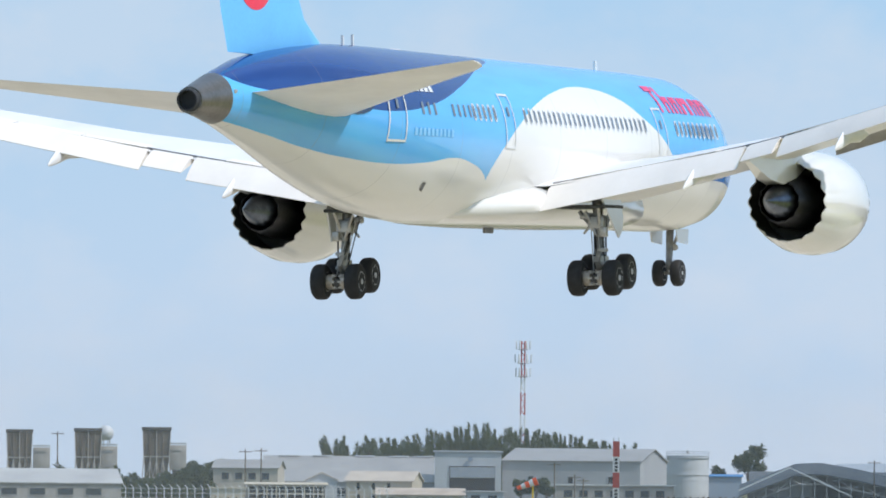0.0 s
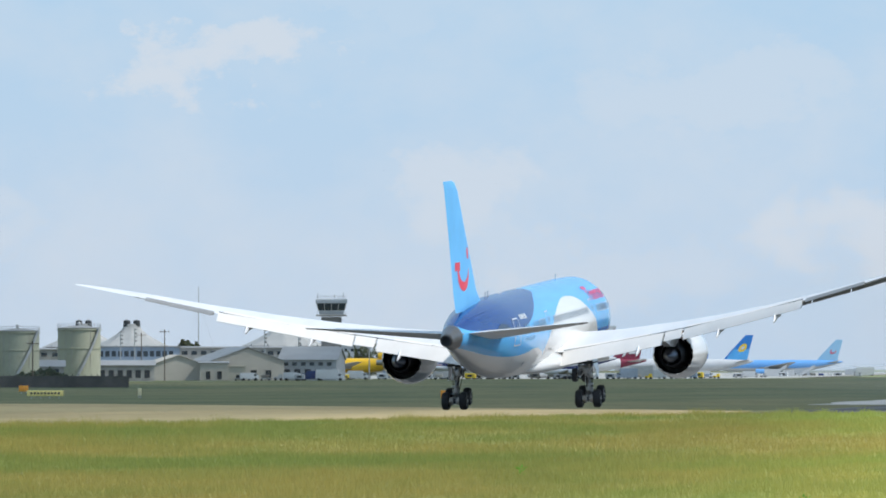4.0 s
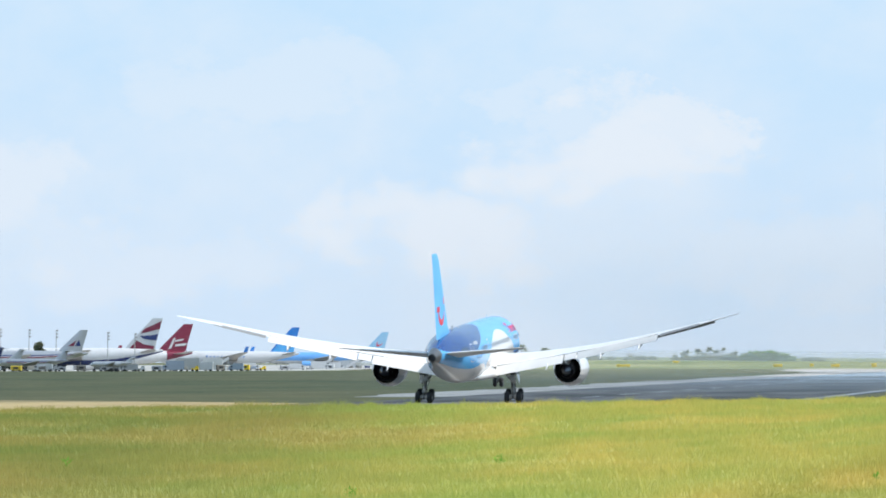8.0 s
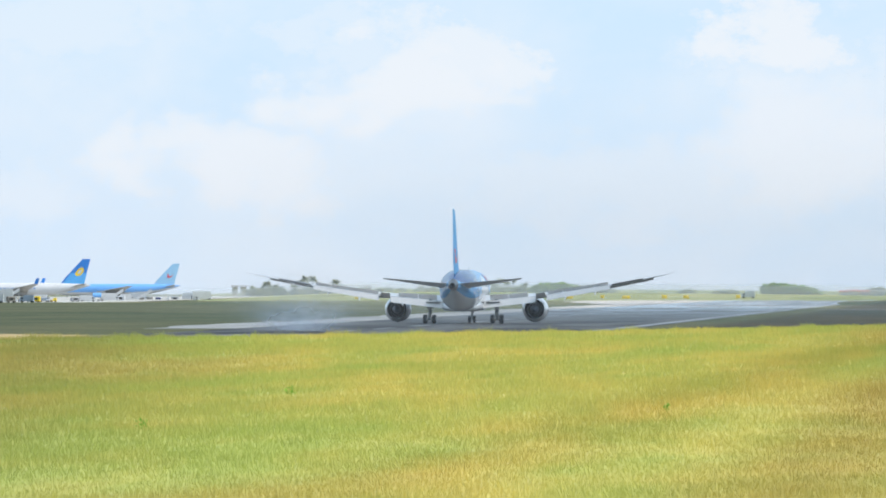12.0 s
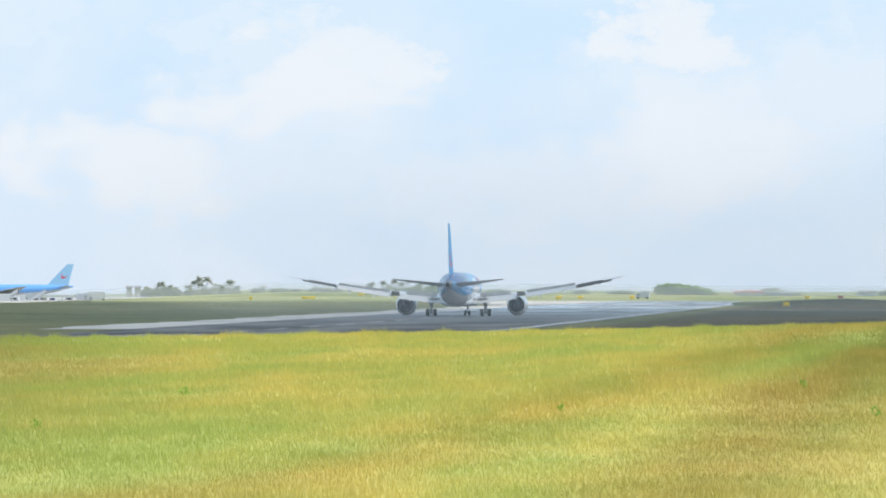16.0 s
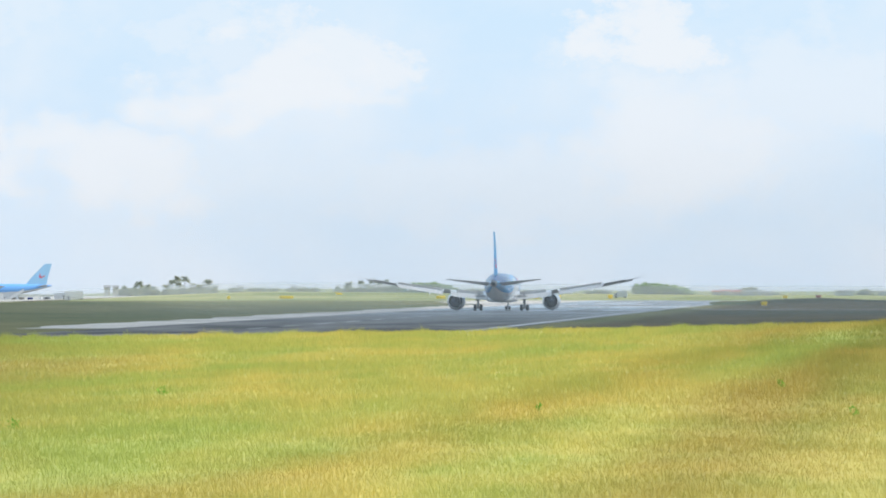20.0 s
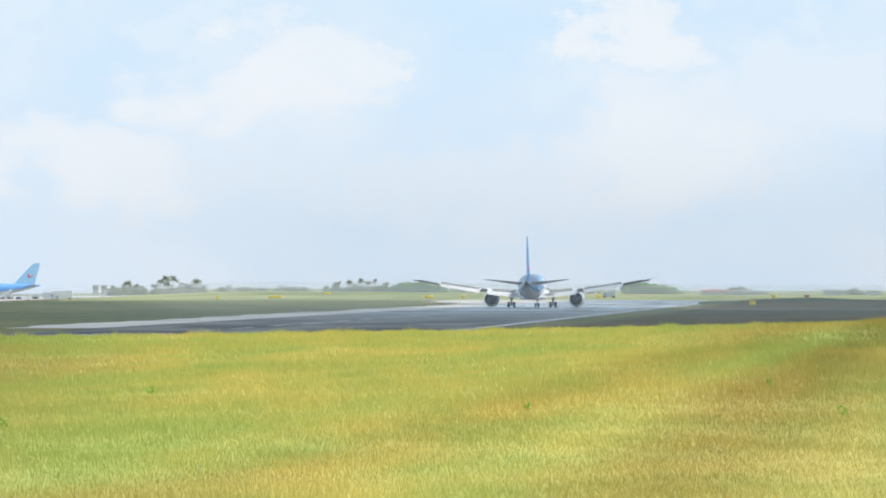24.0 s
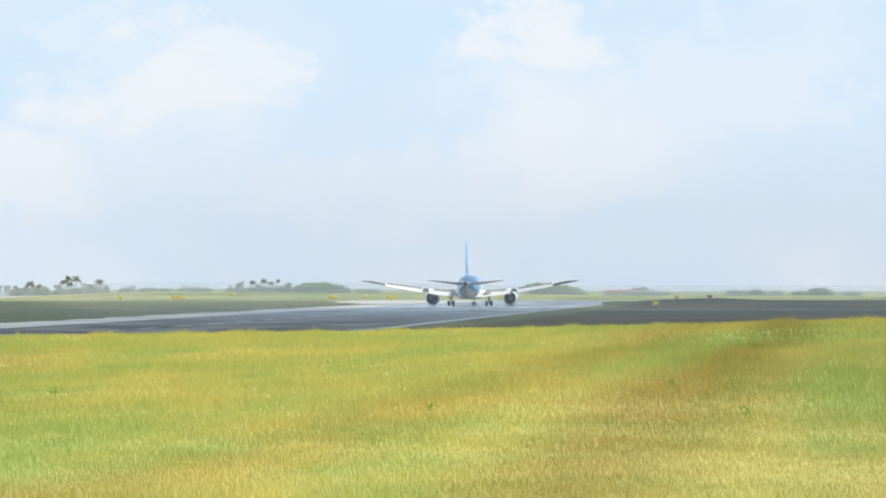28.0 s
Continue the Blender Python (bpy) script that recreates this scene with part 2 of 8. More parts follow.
SEAL_NAVY = surface("dark_seal", (0.01, 0.025, 0.07), 0.25, var=0.2, coat=0.5)
SEAM = surface("panel_seam", (0.16, 0.16, 0.17), 0.6, var=0.1)
ORANGE_SIGN = surface("orange_sign", (0.85, 0.33, 0.02), 0.5, var=0.08)
YELLOW_SIGN = surface("yellow_sign", (0.85, 0.58, 0.02), 0.5, var=0.08)
SIGN_BLACK = surface("sign_black", (0.03, 0.03, 0.03), 0.5, var=0.1)
CONCRETE = surface("concrete", (0.36, 0.34, 0.31), 0.85, var=0.2, scale=0.4, fine=5, bump=0.2)
CONCRETE_DARK = surface("weathered_concrete", (0.20, 0.185, 0.16), 0.9, var=0.45, scale=0.5, fine=4, bump=0.3, stretch=(1, 1, 0.25))
SHEET_GREY = surface("grey_sheet_roof", (0.31, 0.30, 0.285), 0.55, 0.1, var=0.12, scale=0.15, fine=3, stretch=(1, 1, 1))
WALL_WHITE = surface("white_wall", (0.46, 0.48, 0.50), 0.75, var=0.1, scale=0.2, fine=3)
WALL_GREY = surface("pale_grey_cladding", (0.37, 0.375, 0.38), 0.7, var=0.1, scale=0.2, fine=3, stretch=(1, 1, 0.3))
WALL_BLUE = surface("blue_grey_cladding", (0.28, 0.34, 0.42), 0.7, var=0.1, scale=0.2, fine=3)
WALL_BEIGE = surface("beige_wall", (0.50, 0.45, 0.375), 0.8, var=0.1, scale=0.2, fine=3)
WALL_CREAM = surface("cream_wall", (0.50, 0.44, 0.34), 0.8, var=0.1, scale=0.2, fine=3)
TANK_CREAM = surface("cream_tank_paint", (0.37, 0.37, 0.27), 0.55, var=0.12, scale=0.15, fine=2, stretch=(1, 1, 0.3))
TOWER_BROWN = surface("brown_stained_concrete", (0.15, 0.125, 0.10), 0.9, var=0.5, scale=0.4, fine=4, bump=0.3, stretch=(1, 1, 0.2))
PEACH_ROOF = surface("peach_beige_roof", (0.46, 0.40, 0.33), 0.8, var=0.12, scale=0.3, fine=4)
TANK_WHITE = surface("white_tank_paint", (0.50, 0.51, 0.51), 0.5, var=0.08, scale=0.2, fine=2, stretch=(1, 1, 0.3))
TENT = surface("tent_fabric", (0.38, 0.375, 0.355), 0.8, var=0.08, scale=0.2, fine=2)
WOOD_FENCE = surface("fence_boards", (0.16, 0.12, 0.09), 0.85, var=0.3, scale=0.5, fine=6, stretch=(1, 1, 0.2), per_piece=0.25)
DARK_FENCE = surface("dark_mesh_fence", (0.075, 0.07, 0.065), 0.9, var=0.3, scale=0.3, fine=4)
# flat dark colour in place of the shade inside doorways, louvres and outlets
DARK_OPENING = surface("painted_dark_interior", (0.03, 0.032, 0.036), 0.8, var=0.2)
STEEL_PALE = surface("galvanised_steel", (0.45, 0.45, 0.44), 0.45, 0.5, var=0.15)
YELLOW_PLANE = surface("yellow_aircraft_paint", (0.85, 0.50, 0.01), 0.35, var=0.06, scale=0.4)
NAVY = surface("navy_paint", (0.015, 0.03, 0.14), 0.3, var=0.08)
SILVER = surface("polished_aluminium", (0.50, 0.50, 0.51), 0.3, 0.6, var=0.08, scale=0.4)
PARKED_BLUE = surface("mid_light_blue_paint", (0.16, 0.40, 0.78), 0.35, var=0.08)
CRIMSON = surface("crimson_paint", (0.19, 0.012, 0.04), 0.3, var=0.08)
PARKED_WHITE = surface("parked_white_paint", (0.60, 0.60, 0.60), 0.35, var=0.06, scale=0.3)
MID_BLUE = surface("mid_blue_paint", (0.02, 0.20, 0.62), 0.3, var=0.1)
TEAL_ROOF = surface("blue_sheet", (0.06, 0.20, 0.42), 0.6, var=0.1)
# ---- ground ----
def earth(name, dry, green, patch, fine, through_light=0.0, stretch=(1, 1, 1), grain=0.28, turn=0.0, zones=()):
    m, n, l, p = nodes_of(name)
    co, mp = n.new("ShaderNodeTexCoord"), n.new("ShaderNodeMapping")
    mp.inputs["Scale"].default_value = stretch
    mp.inputs["Rotation"].default_value = (0, 0, radians(turn))
    l.new(co.outputs["Object"], mp.inputs["Vector"])
    a, b, c = (n.new("ShaderNodeTexNoise") for _ in range(3))
    for t, s, d in ((a, patch, 4), (b, fine, 4), (c, patch * 4.3, 3)):
        t.inputs["Scale"].default_value, t.inputs["Detail"].default_value = s, d
        l.new(mp.outputs["Vector"], t.inputs["Vector"])
    add = n.new("ShaderNodeMath")
    add.operation = "MULTIPLY_ADD"
    add.inputs[1].default_value = 0.6
    l.new(c.outputs["Fac"], add.inputs[0])
    l.new(a.outputs["Fac"], add.inputs[2])
    ramp = n.new("ShaderNodeValToRGB")
    e = ramp.color_ramp.elements
    e[0].position, e[1].position = 0.66, 0.96
    e[0].color, e[1].color = (*green, 1), (*dry, 1)
    l.new(add.outputs["Value"], ramp.inputs["Fac"])
    mix = n.new("ShaderNodeMixRGB")
    mix.blend_type = "OVERLAY"
    mix.inputs["Fac"].default_value = grain
    l.new(ramp.outputs["Color"], mix.inputs["Color1"])
    l.new(b.outputs["Fac"], mix.inputs["Color2"])
    # zones of another tint: each beyond a line across the field, with a wavering border
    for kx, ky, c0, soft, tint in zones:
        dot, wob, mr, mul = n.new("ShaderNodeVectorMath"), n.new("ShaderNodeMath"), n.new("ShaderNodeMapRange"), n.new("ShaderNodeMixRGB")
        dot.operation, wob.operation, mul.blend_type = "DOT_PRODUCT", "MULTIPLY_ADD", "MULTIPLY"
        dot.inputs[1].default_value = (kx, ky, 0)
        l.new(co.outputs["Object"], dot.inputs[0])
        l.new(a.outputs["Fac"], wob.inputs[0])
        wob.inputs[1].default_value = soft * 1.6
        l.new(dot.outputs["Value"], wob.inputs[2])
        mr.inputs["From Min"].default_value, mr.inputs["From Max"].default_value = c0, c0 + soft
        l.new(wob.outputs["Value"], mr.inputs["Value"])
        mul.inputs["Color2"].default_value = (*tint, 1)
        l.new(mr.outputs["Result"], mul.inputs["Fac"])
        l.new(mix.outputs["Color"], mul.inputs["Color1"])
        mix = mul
    l.new(mix.outputs["Color"], p.inputs["Base Color"])
    p.inputs["Roughness"].default_value = 0.95
    p.inputs["Specular IOR Level"].default_value = 0.1
    if through_light:
        tr, ms = n.new("ShaderNodeBsdfTranslucent"), n.new("ShaderNodeMixShader")
        ms.inputs["Fac"].default_value = through_light
        l.new(mix.outputs["Color"], tr.inputs["Color"])
        l.new(p.outputs["BSDF"], ms.inputs[1])
        l.new(tr.outputs["BSDF"], ms.inputs[2])
        l.new(ms.outputs["Shader"], n["Material Output"].inputs["Surface"])
    return m


MEADOW_TINTS = ((-1, -0.100, 5.0, 8.0, (0.69, 0.70, 0.78)), (1, 0.034, 4.0, 5.0, (0.85, 0.86, 0.90)),
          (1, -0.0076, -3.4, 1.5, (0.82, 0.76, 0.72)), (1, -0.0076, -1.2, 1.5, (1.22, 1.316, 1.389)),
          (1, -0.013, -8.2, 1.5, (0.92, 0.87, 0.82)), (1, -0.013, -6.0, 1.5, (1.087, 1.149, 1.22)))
MEADOW = earth("meadow_grass", (0.545, 0.455, 0.125), (0.375, 0.405, 0.105), 0.16, 3.0, 0.0, (1, 0.13, 1), 0.2, 9, MEADOW_TINTS)
BLADES = earth("meadow_blades", (0.61, 0.505, 0.14), (0.42, 0.457, 0.115), 0.16, 3.0, 0.56, (1, 0.13, 1), 0.2, 9, MEADOW_TINTS)
# the zone multiplies the grass darker to the right of x = -42
FIELD = earth("mown_airfield_grass", (0.185, 0.17, 0.08), (0.10, 0.118, 0.055), 0.012, 0.3, 0.0, (1, 0.3, 1), 0.3, 0, ((1, 0, -42.0, 6.0, (0.62, 0.53, 0.60)),))
# far grass: the sunlit look is put into its paler base colour
PASTURE = earth("painted_sunlit_pasture", (0.36, 0.345, 0.17), (0.18, 0.215, 0.09), 0.011, 0.15, 0.0, (1, 0.35, 1))


def build_ground():
    radii = [0.5, 8, 20, 35, 50] + list(np.arange(60, 430, 5.0)) + [450, 480, 520, 570, 640, 720, 820, 950, 1100, 1300, 1550, 1800]
    radii += [1900, 2000, 2100, 2200, 2300, 2400, 2500, 2600, 2700, 2800, 3000, 3200, 3400, 3600, 3800, 4100, 4500, 4990]
    angles = list(np.arange(-0.10, 0.40, 0.005)) + list(np.arange(0.40, math.tau - 0.10, 0.06))
    bm = bmesh.new()
    rows = []
    for r in radii:
        rows.append([bm.verts.new((-r * math.sin(a), r * math.cos(a), ground_z(-r * math.sin(a), r * math.cos(a)))) for a in angles])
    n = len(angles)
    for k in range(len(radii) - 1):
        for i in range(n):
            j = (i + 1) % n
            f = bm.faces.new((rows[k][i], rows[k][j], rows[k + 1][j], rows[k + 1][i]))
            q = f.calc_center_median()
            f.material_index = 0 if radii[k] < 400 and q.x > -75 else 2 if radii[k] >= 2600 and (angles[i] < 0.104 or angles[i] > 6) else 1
    bm.faces.new(rows[0])
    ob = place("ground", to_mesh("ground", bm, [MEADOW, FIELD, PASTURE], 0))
    tagged(ob, "tall yellow-green meadow on a bank above mown airfield grass", "ground", kind="structure")


def build_blades():
    rng = np.random.default_rng(4)
    n = 430000
    a = rng.uniform(-0.04, 0.34, n)
    edge = np.where(a > 0.1364, 45.0 / np.maximum(np.sin(np.maximum(a, 1e-3)), 1e-3), 330.0) + 6
    d = 62 * (edge / 62) ** (rng.random(n) ** 0.8)
    x, y = -d * np.sin(a), d * np.cos(a)
    z = np.array([ground_z(p, q) for p, q in zip(x, y)])
    clump = 0.5 + 0.5 * np.sin(x * 0.31 + 2 * np.sin(y * 0.13)) * np.sin(y * 0.17 + 1.7 * np.sin(x * 0.21))
    tall = (0.095 + 0.12 * clump) * rng.uniform(0.6, 1.25, n)
    tall *= np.clip(d / 170, 0.5, 1.0)
    tall *= np.where(rng.random(n) < 0.03, 1.5, 1.0)
    tuft = np.sin(a * 610 + 2 * np.sin(a * 233)) * np.sin(a * 327 + 1.3) + 0.5 * np.sin(a * 1490 + 3 * np.sin(a * 410))
    tall *= 1 + np.clip(tuft, -0.4, 1.1) * np.clip((d - edge + 50) / 40, 0, 1) * np.where(rng.random(n) < 0.5, 0.75, 0.3)
    tris = []
    for k in range(3):
        ox, oy = rng.normal(0, 0.16, n), rng.normal(0, 0.3, n)
        lean = rng.normal(0, 0.16, (n, 2))
        w = rng.uniform(0.0025, 0.0056, n) * (0.32 + d / 125)
        th = rng.uniform(0, math.pi, n)
        h = tall * rng.uniform(0.6, 1.1, n)
        v = np.zeros((n, 3, 3))
        v[:, 0] = np.stack([x + ox - w * np.cos(th), y + oy - w * np.sin(th), z - 0.03], 1)
        v[:, 1] = np.stack([x + ox + w * np.cos(th), y + oy + w * np.sin(th), z - 0.03], 1)
        v[:, 2] = np.stack([x + ox + lean[:, 0] * h * 2.2 - 0.1 * h, y + oy + lean[:, 1] * h * 2.2, z + h], 1)
        tris.append(v.reshape(-1, 3))
    me = raw_mesh("meadow_grass", np.concatenate(tris), 3, BLADES)
    tagged(place("meadow_grass", me), "tall seeding yellow-green meadow grass", "grass", kind="stuff")


def strip(name, outline, z, material, label, category):
    """A paved sheet over an outline of (x, y) corners, cut into lengths so that it follows the ground."""
    bm = bmesh.new()
    n = len(outline)
    vs = [bm.verts.new((x, y, ground_z(x, y) + z)) for x, y in outline]
    lo = [bm.verts.new((x, y, ground_z(x, y) - 0.3)) for x, y in outline]
    bm.faces.new(vs)
    for i in range(n):
        j = (i + 1) % n
        bm.faces.new((vs[i], vs[j], lo[j], lo[i]))
    return tagged(place(name, to_mesh(name, bm, material, 0)), label, category, kind="structure")


def ribbon(name, x0, x1, y0, y1, z, material, label, category, step=60, ragged=0.0):
    bm = bmesh.new()
    rng = random.Random(int(y0))
    ys = list(np.linspace(y0, y1, max(2, int((y1 - y0) / step))))
    loft([[(x0 + q, y, ground_z((x0 + x1) / 2, y) - 0.3), (x0 + q, y, ground_z((x0 + x1) / 2, y) + z),
           (x1, y, ground_z((x0 + x1) / 2, y) + z), (x1, y, ground_z((x0 + x1) / 2, y) - 0.3)] for y in ys for q in (rng.uniform(-ragged, ragged),)], bm)
    return tagged(place(name, to_mesh(name, bm, material, 0)), label, category, kind="structure")


def asphalt():
    m, n, l, p = nodes_of("runway_asphalt")
    co, mp = n.new("ShaderNodeTexCoord"), n.new("ShaderNodeMapping")
    mp.inputs["Scale"].default_value = (0.07, 0.011, 1)
    l.new(co.outputs["Object"], mp.inputs["Vector"])
    a, b = n.new("ShaderNodeTexNoise"), n.new("ShaderNodeTexNoise")
    a.inputs["Scale"].default_value, a.inputs["Detail"].default_value = 1.0, 5
    b.inputs["Scale"].default_value = 1.5
    l.new(mp.outputs["Vector"], a.inputs["Vector"])
    l.new(co.outputs["Object"], b.inputs["Vector"])
    ramp = n.new("ShaderNodeValToRGB")
    e = ramp.color_ramp.elements
    e[0].position, e[1].position = 0.42, 0.6
    e[0].color, e[1].color = (0.07, 0.068, 0.064, 1), (0.185, 0.175, 0.162, 1)
    l.new(a.outputs["Fac"], ramp.inputs["Fac"])
    l.new(ramp.outputs["Color"], p.inputs["Base Color"])
    mr = n.new("ShaderNodeMapRange")
    mr.inputs["From Min"].default_value, mr.inputs["From Max"].default_value = 0.49, 0.58
    mr.inputs["To Min"].default_value, mr.inputs["To Max"].default_value = 0.10, 0.5
    l.new(a.outputs["Fac"], mr.inputs["Value"])
    # gloss grows along the runway, imitating the mirage sheen at its far end
    axes, worn = n.new("ShaderNodeSeparateXYZ"), n.new("ShaderNodeMapRange")
    l.new(co.outputs["Object"], axes.inputs["Vector"])
    l.new(axes.outputs["Y"], worn.inputs["Value"])
    worn.inputs["From Min"].default_value, worn.inputs["From Max"].default_value = 1100, 1950
    rough_mix, gloss_mix = n.new("ShaderNodeMix"), n.new("ShaderNodeMix")
    l.new(worn.outputs["Result"], rough_mix.inputs["Factor"])
    l.new(worn.outputs["Result"], gloss_mix.inputs["Factor"])
    rough_mix.inputs["A"].default_value, gloss_mix.inputs["A"].default_value = 0.7, 0.06
    l.new(mr.outputs["Result"], rough_mix.inputs["B"])
    l.new(rough_mix.outputs["Result"], p.inputs["Roughness"])
    sp = n.new("ShaderNodeMapRange")
    sp.inputs["From Min"].default_value, sp.inputs["From Max"].default_value = 0.49, 0.58
    sp.inputs["To Min"].default_value, sp.inputs["To Max"].default_value = 0.9, 0.16
    l.new(a.outputs["Fac"], sp.inputs["Value"])
    l.new(sp.outputs["Result"], gloss_mix.inputs["B"])
    l.new(gloss_mix.outputs["Result"], p.inputs["Specular IOR Level"])
    return m


ASPHALT = asphalt()
EDGE_CONCRETE = surface("pale_edge_concrete", (0.50, 0.465, 0.42), 0.9, var=0.25, scale=0.03, fine=0.6)
TAXI_TAN = surface("tan_worn_pavement", (0.43, 0.335, 0.175), 0.9, var=0.16, scale=0.03, fine=0.5, stretch=(1, 0.35, 1))
APRON_MAT = surface("apron_concrete", (0.42, 0.41, 0.38), 0.85, var=0.12, scale=0.02, fine=0.5)
# tan chosen to bounce warm light onto the aircraft's belly
PAD_PALE = surface("pale_bounce_paving", (0.52, 0.455, 0.35), 0.9, var=0.12, scale=0.03, fine=0.5)
TRACK_SAND = surface("pale_sandy_track", (0.26, 0.24, 0.19), 0.95, var=0.3, scale=0.05, fine=0.6)
LINE_WHITE = surface("runway_marking", (0.34, 0.335, 0.32), 0.7, var=0.4, scale=0.05, fine=1.5)

for _m in (EDGE_CONCRETE, TRACK_SAND, TAXI_TAN, APRON_MAT, PAD_PALE):
    _m.node_tree.nodes["Principled BSDF"].inputs["Specular IOR Level"].default_value = 0.03
build_ground()
build_blades()
ribbon("runway", -101.5, -51, 430, 2610, 0.03, ASPHALT, "long worn grey asphalt runway with glossy patches", "runway")
ribbon("runway_shoulder", -114.0, -101.5, 1010, 2610, 0.034, EDGE_CONCRETE, "pale concrete strip along the runway edge", "shoulder", 22, 2.2)
ribbon("runway_edge_line", -53.8, -52.0, 900, 2600, 0.034, LINE_WHITE, "worn white runway edge line", "runway marking")
for k in range(32):
    ribbon("centre_line_dash", -83.5, -82.5, 640 + k * 60, 670 + k * 60, 0.034, LINE_WHITE, "worn white runway centre line dash", "runway marking", 30)
# pad hidden by the bank, its colour serving as a warm reflector
ribbon("blast_pad", -160, -52, 200, 429.8, 0.03, PAD_PALE, "tan paved pad before the runway threshold", "pavement")
strip("taxiway", [(-105.5, 600), (-105.5, 885), (-119, 909), (-206, 1009), (-263, 1030), (-430, 1085), (-430, 800), (-263, 690)], 0.02, TAXI_TAN,
      "tan worn taxiway pavement joining the runway", "taxiway")
ribbon("service_track", -46, 90, 1702, 1730, 0.03, TRACK_SAND, "narrow pale track across the grass", "track")
strip("runway_exit", [(-113.4, 2160), (-113.4, 2640), (-122, 2600), (-131, 2610), (-143, 2560), (-146, 2460), (-139, 2440), (-136, 2330), (-126, 2300), (-124, 2210)], 0.04, EDGE_CONCRETE, "pale concrete turn-off beside the runway", "taxiway")
ROAD_GREY = surface("worn_grey_asphalt", (0.20, 0.195, 0.185), 0.85, var=0.2, scale=0.03, fine=0.6, stretch=(1, 0.3, 1))
strip("access_road", [tuple(site(1600 - UNIT * a, d)[:2]) for a, d in ((0.236, 1450), (0.247, 1330), (0.262, 1160), (0.28, 1060), (0.34, 930), (0.34, 1000), (0.28, 1140), (0.262, 1250), (0.247, 1420), (0.238, 1530))], 0.03, ROAD_GREY,
      "worn grey asphalt road across the grass", "road")
ROAD_GREY.node_tree.nodes["Principled BSDF"].inputs["Specular IOR Level"].default_value = 0.02


def meadow_spot(bearing, e):
    """Where the bank is met by a sight line e survey units below the camera's level."""
    for d in np.arange(60, 330, 0.5):
        x, y = -d * math.sin(bearing), d * math.cos(bearing)
        if ground_z(x, y) >= 6 + e * d / UNIT:
            return Vector((x, y, ground_z(x, y)))
    return Vector((x, y, ground_z(x, y)))


def build_weeds():
    leaf = earth("bright_weed_leaf", (0.30, 0.48, 0.08), (0.22, 0.42, 0.07), 2.0, 9.0, 0.45)
    for k, (a, e, size) in enumerate(((0.0932, -205, 0.20), (0.0156, -191, 0.17), (0.1478, -212, 0.18), (0.0063, -241, 0.16), (0.112, -262, 0.13), (0.046, -232, 0.12))):
        rng = np.random.default_rng(70 + k)
        p = meadow_spot(a, e)
        root = thing("weed_clump", Matrix.Translation(p), "bright green broad-leaved weed in the meadow grass", "plant", "weeds")
        part("stem", tube((0, 0, -0.02), (0.02, 0, size), 0.006, 0.003, 5), leaf, root)
        for i in range(16):
            t = rng.uniform(0.25, 1.0)
            th, rise, ln = i * 2.4, rng.uniform(0.1, 0.9), size * rng.uniform(0.3, 0.55)
            o = Vector((rng.normal(0, 0.25) * size, rng.normal(0, 0.25) * size, size * t))
            d = Vector((math.cos(th) * math.cos(rise), math.sin(th) * math.cos(rise), math.sin(rise)))
            w = Vector((-math.sin(th), math.cos(th), 0)) * ln * 0.24
            bm = bmesh.new()
            vs = [bm.verts.new(q) for q in (o, o + d * ln * 0.45 - w, o + d * ln, o + d * ln * 0.45 + w, o + d * ln * 0.45 + Vector((0, 0, -0.02)))]
            for f in ((0, 1, 4), (1, 2, 4), (2, 3, 4), (3, 0, 4)):
                bm.faces.new([vs[q] for q in f])
            part("leaf", bm, leaf, root, "", 0)


build_weeds()


